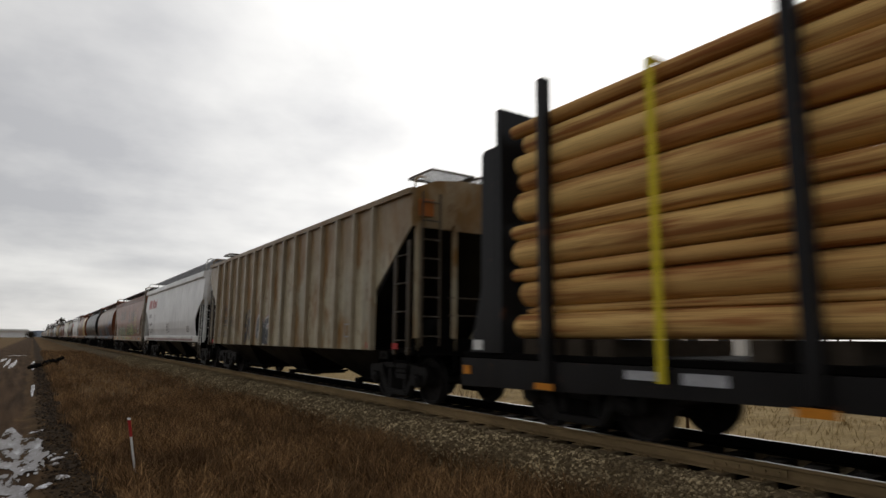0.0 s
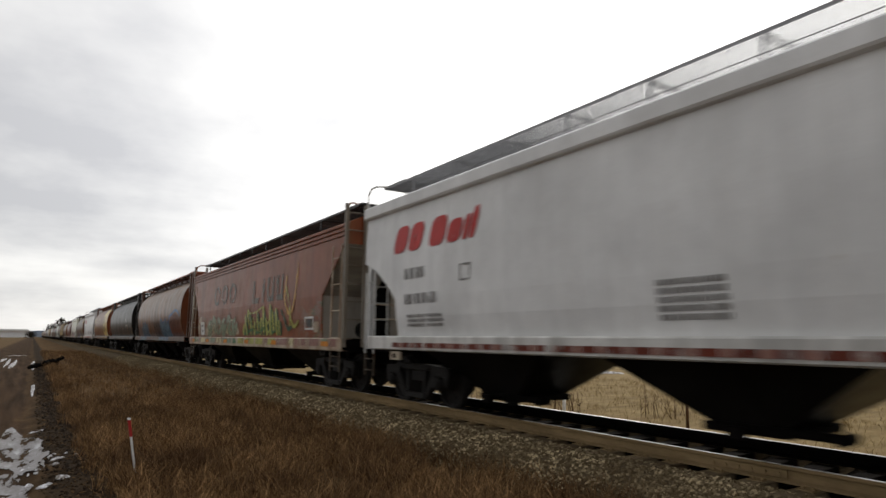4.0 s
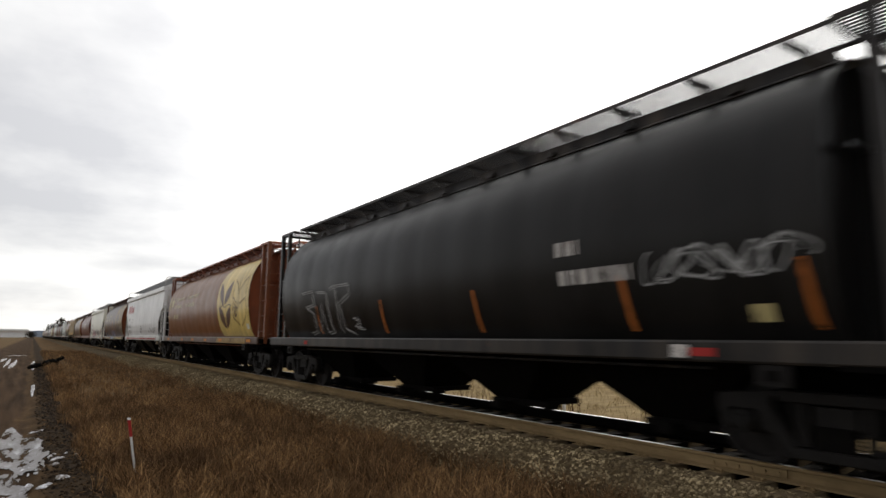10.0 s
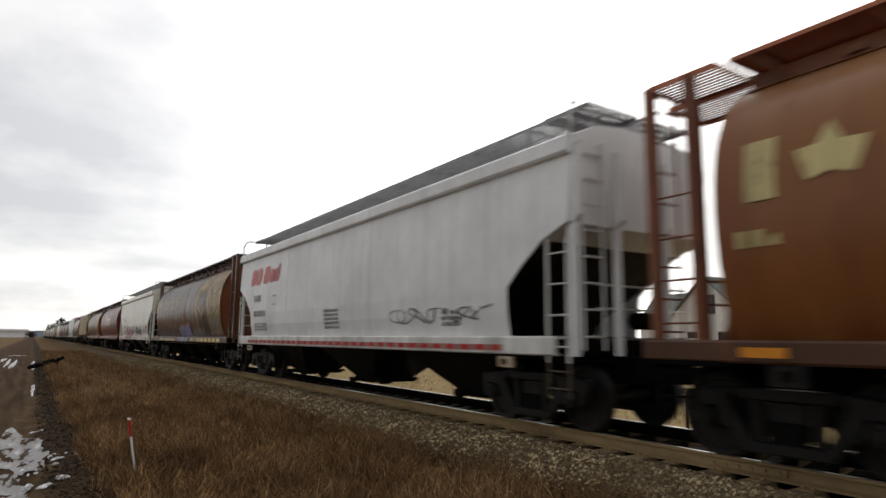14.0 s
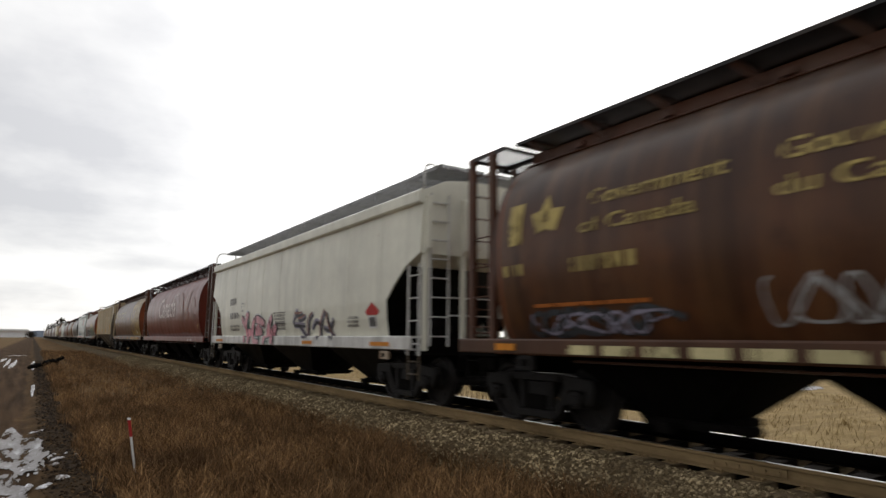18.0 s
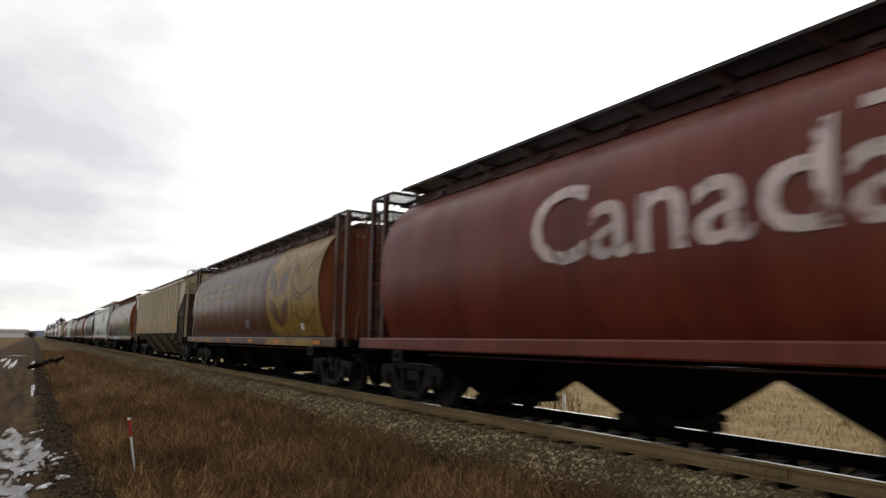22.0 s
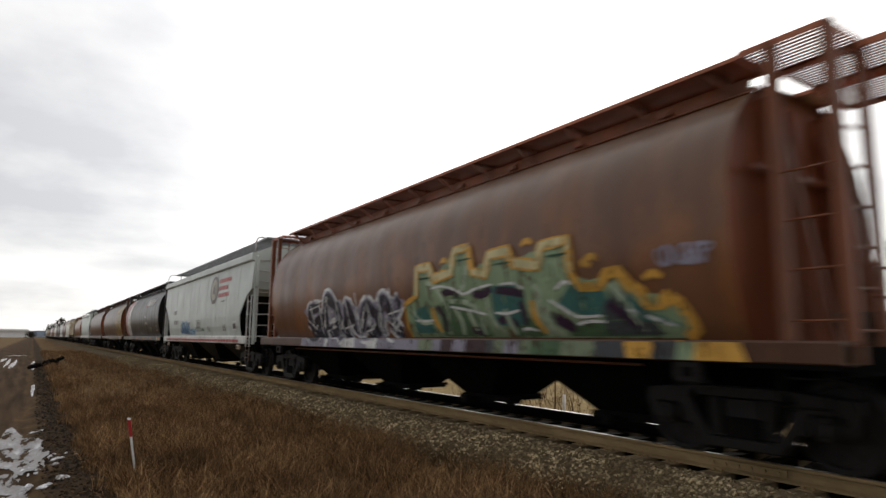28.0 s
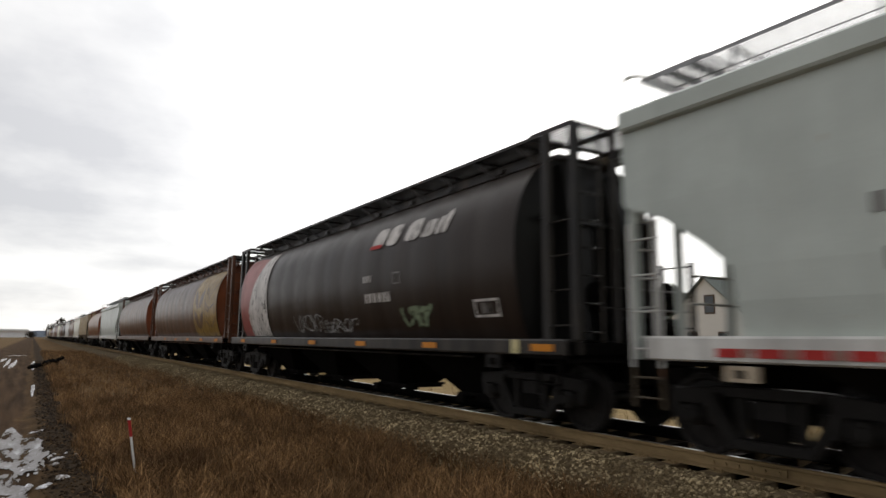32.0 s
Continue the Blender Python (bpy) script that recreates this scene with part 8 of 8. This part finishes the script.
    for z in (2.5, 2.62):
        sk.strokes("chalk_mark", [[(7.5, z - 0.05), (6.8, z), (6.2, z + 0.02)]], 0.03, S["orange"], "thin orange spray line", 1)
    sk.block("placard", 2.5, 2.25, 1.5, 1.68, WHITE, "small white placard", 2)
    reflectors(sk, (15.3, 12.6, 9.6, 6.78, 4.2, 1.1))
    # car 12
    sk = Skin(12)
    sk.block("data_stencil", 14.85, 14.1, 1.78, 2.80, WHITE, "white square painted out and re-lettered", 0)
    sk.bars("number_block", 14.75, 14.2, 2.35, 2.68, 1, LETTER_BLACK, seed=25)
    sk.bars("number_block", 14.75, 14.2, 1.9, 2.15, 1, STENCIL, seed=26)
    sk.frame_box(3.69, 3.28, 1.8, 1.99, LETTER_BLACK)
    for s in (1.60, 4.975, 8.35, 11.725, 15.1):
        bm = bmesh.new()
        box(bm, -1.674, -1.658, s - 0.06, s + 0.06, 1.56, 2.44 if s in (1.60, 15.1) else 2.0)
        part("reflector", bm, AMBER, sk.thing, "vertical orange reflector on a rib")
    # car 13
    sk = Skin(13)
    sk.graffiti(12.8, 7.95, 1.34, 2.18, 5, S["white"], S["lilac"], S["ink"], S["white"], "black, lilac and white graffiti", 81, 0.36, True, (4, 5, 3, 5, 2))
    for k in range(9):
        c = 12.5 - k * 0.53
        for pts in ([(c + 0.1, 1.36), (c - 0.02, 1.75), (c + 0.05, 2.1 + 0.1 * (k % 3))], [(c - 0.05, 1.5), (c - 0.25, 1.62 + 0.1 * (k % 2))]):
            sk.strokes("graffiti_shine", [pts], 0.05, S["white"], "", 5)
    sk.scribble(12.5, 8.1, 1.62, 2.05, 6, 0.10, S["lilac"], "", 83)
    rim = [(7.76, 1.32), (7.74, 1.94), (7.25, 2.08), (7.20, 2.58), (6.76, 2.58), (6.65, 2.35), (6.06, 2.42), (5.98, 2.78), (5.57, 2.80), (5.46, 2.38), (5.11, 2.30), (5.01, 2.60), (4.55, 2.62), (4.46, 2.43), (3.89, 2.33), (3.82, 2.60), (3.29, 2.63), (3.27, 2.17), (3.1, 1.97), (2.78, 1.97), (2.65, 2.12), (2.47, 2.13), (2.34, 1.96), (2.17, 1.86), (2.10, 1.72), (1.89, 1.72), (1.81, 1.80), (1.67, 1.71), (1.58, 1.54), (1.54, 1.42), (1.68, 1.32)]
    sk.poly("graffiti", rim, S["mint"], "large green spray-painted graffiti with a gold rim", 0)
    for a, b, tone, w in ((0, 4, "gold", 0.10), (2, 9, "gold", 0.20), (8, 18, "gold", 0.20), (17, 31, "gold", 0.16), (2, 9, "cream", 0.13), (9, 18, "cream", 0.13)):
        sk.strokes("graffiti_rim", [rim[a:b]], w, S[tone], "", 5 if tone == "gold" else 6, True)
    shades = [("teal", [(7.5, 1.4), (7.45, 1.8), (6.95, 1.9), (6.85, 1.4)]), ("moss", [(6.6, 1.34), (6.5, 1.85), (6.0, 2.02), (5.5, 1.9), (5.2, 1.34)]), ("teal", [(5.05, 1.5), (5.0, 2.1), (4.5, 2.15), (4.25, 1.9), (4.3, 1.5)]), ("moss", [(4.7, 1.34), (4.6, 1.6), (4.1, 1.6), (4.0, 1.34)]),
              ("teal", [(3.6, 1.75), (3.3, 2.05), (2.75, 1.95), (2.6, 1.6), (3.2, 1.62)]), ("moss", [(3.5, 1.34), (3.5, 1.5), (2.4, 1.56), (2.0, 1.34)]), ("charcoal", [(2.85, 1.36), (2.8, 1.7), (2.55, 1.98), (2.3, 1.8), (2.15, 1.5), (1.95, 1.36)]), ("teal", [(2.45, 1.55), (2.4, 1.85), (2.1, 1.66), (1.7, 1.45)])]
    for tone, pts in shades:
        sk.poly("graffiti_shade", pts, S[tone], "", 3)
    # dark violet hollows
    for pts in ([(6.62, 1.87), (6.44, 1.64), (6.47, 1.42)], [(6.48, 2.05), (6.1, 2.10), (5.9, 2.02)], [(5.5, 2.02), (5.25, 2.0), (5.0, 2.08)], [(4.9, 2.04), (4.5, 2.0), (4.25, 1.94)], [(4.95, 1.55), (4.75, 1.6), (4.5, 1.5)], [(4.35, 1.85), (4.31, 1.65), (4.33, 1.5)], [(3.75, 1.64), (3.55, 1.55), (3.35, 1.45)], [(3.7, 1.56), (3.5, 1.48), (3.38, 1.42)], [(5.7, 1.45), (5.55, 1.42), (5.4, 1.38)], [(2.7, 1.75), (2.5, 1.6), (2.3, 1.45)]):
        sk.strokes("graffiti_shade", [pts], 0.13, S["violet"], "", 4)
    # pale bands along the curves
    for w, tone, lv, paths in ((0.10, "pale_green", 4, ([(7.43, 1.82), (7.22, 1.6), (6.75, 1.61)], [(6.9, 2.3), (6.6, 2.2), (6.31, 1.81), (6.39, 1.36)], [(6.19, 1.93), (5.65, 1.88), (5.4, 1.7), (5.38, 1.36)], [(6.08, 1.8), (5.93, 1.58), (5.99, 1.36)], [(5.7, 1.75), (5.6, 1.55), (5.5, 1.36)], [(5.16, 1.95), (5.09, 1.6), (4.84, 1.36)], [(4.75, 1.75), (4.68, 1.55), (4.6, 1.36)], [(4.1, 2.1), (3.93, 1.95), (4.0, 1.6), (3.8, 1.36)], [(3.81, 1.8), (3.84, 1.5), (3.62, 1.36)], [(5.6, 2.5), (5.7, 2.2), (5.85, 2.1)], [(2.6, 2.0), (2.4, 1.7), (2.2, 1.4)])),
                               (0.045, "white", 5, ([(7.4, 1.63), (7.1, 1.61), (6.8, 1.62)], [(6.75, 2.18), (6.4, 2.2), (6.0, 2.12), (5.75, 2.03), (5.39, 2.10), (4.97, 2.14)], [(6.19, 1.84), (5.65, 1.76), (5.22, 1.68)], [(4.8, 2.12), (4.47, 2.12), (4.25, 2.03)], [(4.98, 1.70), (4.7, 1.68), (4.4, 1.72)], [(3.75, 1.84), (3.51, 1.72), (3.26, 1.60), (2.85, 1.60)], [(3.58, 1.98), (3.39, 2.07), (3.3, 2.02)], [(3.29, 1.49), (3.1, 1.53), (2.8, 1.52)], [(2.4, 1.66), (2.1, 1.56), (1.8, 1.46)], [(4.5, 1.42), (4.3, 1.45), (4.1, 1.42)]))):
        for pts in paths:
            sk.strokes("graffiti_shine", [pts], w, S[tone], "", lv)
    for pts in ([(6.78, 1.85), (6.72, 1.6), (6.6, 1.42)], [(4.1, 1.85), (4.08, 1.6), (3.95, 1.38)]):
        sk.strokes("graffiti_rim", [pts], 0.12, S["gold"], "", 5)
    for p, q in ((6.93, 2.36), (5.70, 2.58), (4.70, 2.42), (3.5, 2.42)):
        sk.block("graffiti_shade", p + 0.2, p - 0.2, q, q + 0.035, S["forest"], "", 5)
    for p, q in ((6.3, 2.6), (4.12, 2.66), (3.03, 2.23), (2.9, 2.3), (1.98, 2.01)):
        sk.strokes("graffiti_shine", [[(p + 0.12, q), (p, q + 0.06), (p - 0.12, q)]], 0.09, S["gold"], "", 2)
    sk.scribble(1.85, 1.25, 2.12, 2.36, 6, 0.05, S["lilac"], "pale lilac spray tag", 88)
    rnd = random.Random(5)
    s = 13.2
    while s > 1.4:
        w = rnd.uniform(0.15, 0.5)
        sk.poly("sill_paint", [(s, 1.08), (s - w * 1.25, 1.08), (s - w - 0.05, 1.28), (s - 0.05, 1.28)], S[rnd.choice(("lilac", "white", "lilac") if s > 7.5 else ("mint", "lilac", "sage", "charcoal", "moss", "plum") if s > 2.9 else ("gold", "mint", "charcoal"))], "sprayed paint on the side sill", 1)
        s -= w * 1.05
    # car 14
    sk = Skin(14)
    bm = bmesh.new()
    for q in range(28):
        t0, t1 = q * math.tau / 28, (q + 1) * math.tau / 28
        bm.faces.new([bm.verts.new((0, 4.9 + 0.60 * f * math.cos(t), 3.17 + 0.56 * f * math.sin(t))) for f, t in ((1, t0), (1, t1), (0.74, t1), (0.74, t0))])
    bmesh.ops.remove_doubles(bm, verts=bm.verts[:], dist=0.0005)
    sk.lay("emblem", bm, EMBLEM_DARK, "round grey-brown and tan emblem", 1)
    sk.poly("emblem", [(4.9 + 0.43 * math.cos(k * math.tau / 20), 3.17 + 0.40 * math.sin(k * math.tau / 20)) for k in range(20)], EMBLEM_PALE, "", 0)
    sk.poly("emblem", [(5.12, 3.0), (4.68, 3.0), (4.72, 3.2), (4.82, 3.36), (4.98, 3.36), (5.08, 3.2)], EMBLEM_DARK, "", 2)
    sk.block("emblem", 5.2, 4.6, 2.62, 2.72, EMBLEM_DARK, "", 1)
    for k, (w, z) in enumerate(((1.85, 3.38), (1.45, 3.10), (1.60, 2.83))):
        for j in range(int(w / 0.19)):
            s = 4.18 - j * 0.2
            sk.block("brand_block", s, s - 0.165, z, z + 0.15, LETTER_RED, "red block of a brand mark", 1, 0.2)
    sk.poly("brand_block", [(3.9, 2.66), (3.2, 2.68), (2.8, 2.74), (3.3, 2.63)], LETTER_BLACK, "", 1)
    sk.poly("graffiti", [(11.2, 1.42), (11.15, 1.9), (10.9, 2.05), (10.4, 1.98), (10.0, 2.02), (9.6, 1.95), (9.35, 1.8), (9.3, 1.42)], S["pale"], "pale blue graffiti", 1)
    sk.scribble(11.1, 9.45, 1.46, 1.95, 4, 0.09, S["ice"], "", 91)
    sk.scribble(11.0, 9.4, 1.46, 1.8, 6, 0.05, S["blue"], "", 93)
    sk.scribble(9.2, 8.0, 1.42, 1.62, 5, 0.08, S["pale"], "pale blue spray tag", 92)
    sk.strokes("graffiti", [[(6.95, 1.55), (6.7, 1.62), (6.4, 1.53)]], 0.09, S["green"], "green spray stroke", 1)
    sk.bars("number_block", 13.1, 12.3, 2.36, 2.62, 1, STENCIL, seed=27)
    sk.bars("number_block", 13.0, 11.95, 1.86, 2.14, 1, STENCIL, seed=28)
    sk.bars("data_stencil", 7.9, 7.05, 1.52, 1.94, 5, STENCIL, seed=29)
    for z in (1.98, 1.70):
        sk.block("data_rule", 7.95, 7.0, z, z + 0.025, LETTER_BLACK, "", 1)
    sk.bars("data_stencil", 5.83, 5.33, 1.5, 1.73, 3, STENCIL, seed=30)
    sk.bars("data_stencil", 3.35, 2.9, 1.52, 1.76, 3, STENCIL, seed=31)
    sk.frame_box(2.0, 1.43, 1.55, 1.86, WHITE, 0.03)
    sk.block("placard_mark", 1.9, 1.55, 1.60, 1.78, LETTER_BLACK, "", 1)
    striped_sill(sk, 14.6, 0.95, RED, S["salmon"], (1.125, 1.215))
    # car 15
    sk = Skin(15)
    brand_blocks(sk, 5.85, 2.9, 3.17, 3.60, BRAND, LETTER_WHITE, "slanted white block of a brand mark")
    sk.block("brand_block", 5.85, 5.35, 3.17, 3.25, RED, "", 2)
    sk.bars("number_block", 6.06, 5.65, 2.44, 2.64, 1, LETTER_WHITE, seed=33)
    sk.bars("number_block", 6.04, 4.8, 1.99, 2.27, 1, LETTER_WHITE, seed=34)
    sk.frame_box(4.75, 4.45, 2.36, 2.6, STENCIL)
    sk.frame_box(2.09, 1.46, 1.64, 1.93, LETTER_WHITE, 0.04)
    sk.block("placard_mark", 1.9, 1.65, 1.7, 1.87, STENCIL, "", 1)
    sk.poly("end_stripe", [(15.5, 1.33), (14.5, 1.33), (14.6, 2.0), (14.2, 2.8), (13.5, 3.8), (14.6, 3.9), (15.6, 3.9)], PINK_RED, "faded red end stripe", 0)
    sk.poly("end_stripe", [(14.55, 1.33), (12.75, 1.33), (12.75, 3.9), (13.45, 3.9), (14.2, 2.9), (14.7, 2.1)], LETTER_WHITE, "white end stripe", 1)
    sk.scribble(10.3, 8.6, 1.42, 1.9, 6, 0.025, CHALK, "dim chalk scrawls", 95)
    sk.scribble(8.2, 6.6, 1.42, 1.75, 6, 0.025, CHALK, "", 97)
    sk.scribble(4.3, 3.5, 1.52, 1.9, 3, 0.10, S["sage"], "dull cream spray smudge", 96)
    sk.bars("data_stencil", 8.6, 7.6, 1.4, 1.7, 3, STENCIL, seed=35)
    sk.block("placard", 1.12, 0.93, 1.09, 1.29, S["cream"], "pale yellow placard", 2)
    reflectors(sk, (15.2, 12.0, 9.0, 6.2, 3.4, 0.45))
    # car 16
    sk = Skin(16)
    wheat_panel(sk, YELLOW_OLD, BROWN_C)
    reflectors(sk, (12.0, 9.0, 6.2, 3.4, 0.9))


MAROON_FADE = paint("faded_maroon_patch", (0.185, 0.055, 0.024), (0.12, 0.022, 0.012), seed=71, wear=0.75, dirt=0.3, streak=0.6, dust=(0.15, 0.03, 0.018))
PINK_RED = paint("faded_red_stripe", (0.38, 0.10, 0.09), (0.3, 0.2, 0.15), seed=72, wear=0.25, dirt=0.3)
decorate()


def motions():
    """The train rolls past at a steady speed; the wheels turn with it."""
    for thing, lead in MOVERS:
        walk(thing, [(t, pose(TRACK_X, lead - SPEED * t, 0)) for t in (0, 8, 16, 24, SECONDS)])
    first = WHEELSETS[0]
    turn = math.degrees(SPEED / 0.457)
    walk(first, [(k / 15, pose(0, 0, 0, (turn * k / 15) % 360)) for k in range(int(SECONDS * 15) + 1)])
    for ob in WHEELSETS[1:]:
        ob.rotation_mode = "QUATERNION"
        ob.animation_data_create()
        ob.animation_data.action = first.animation_data.action
        ob.animation_data.action_slot = first.animation_data.action_slot


motions()
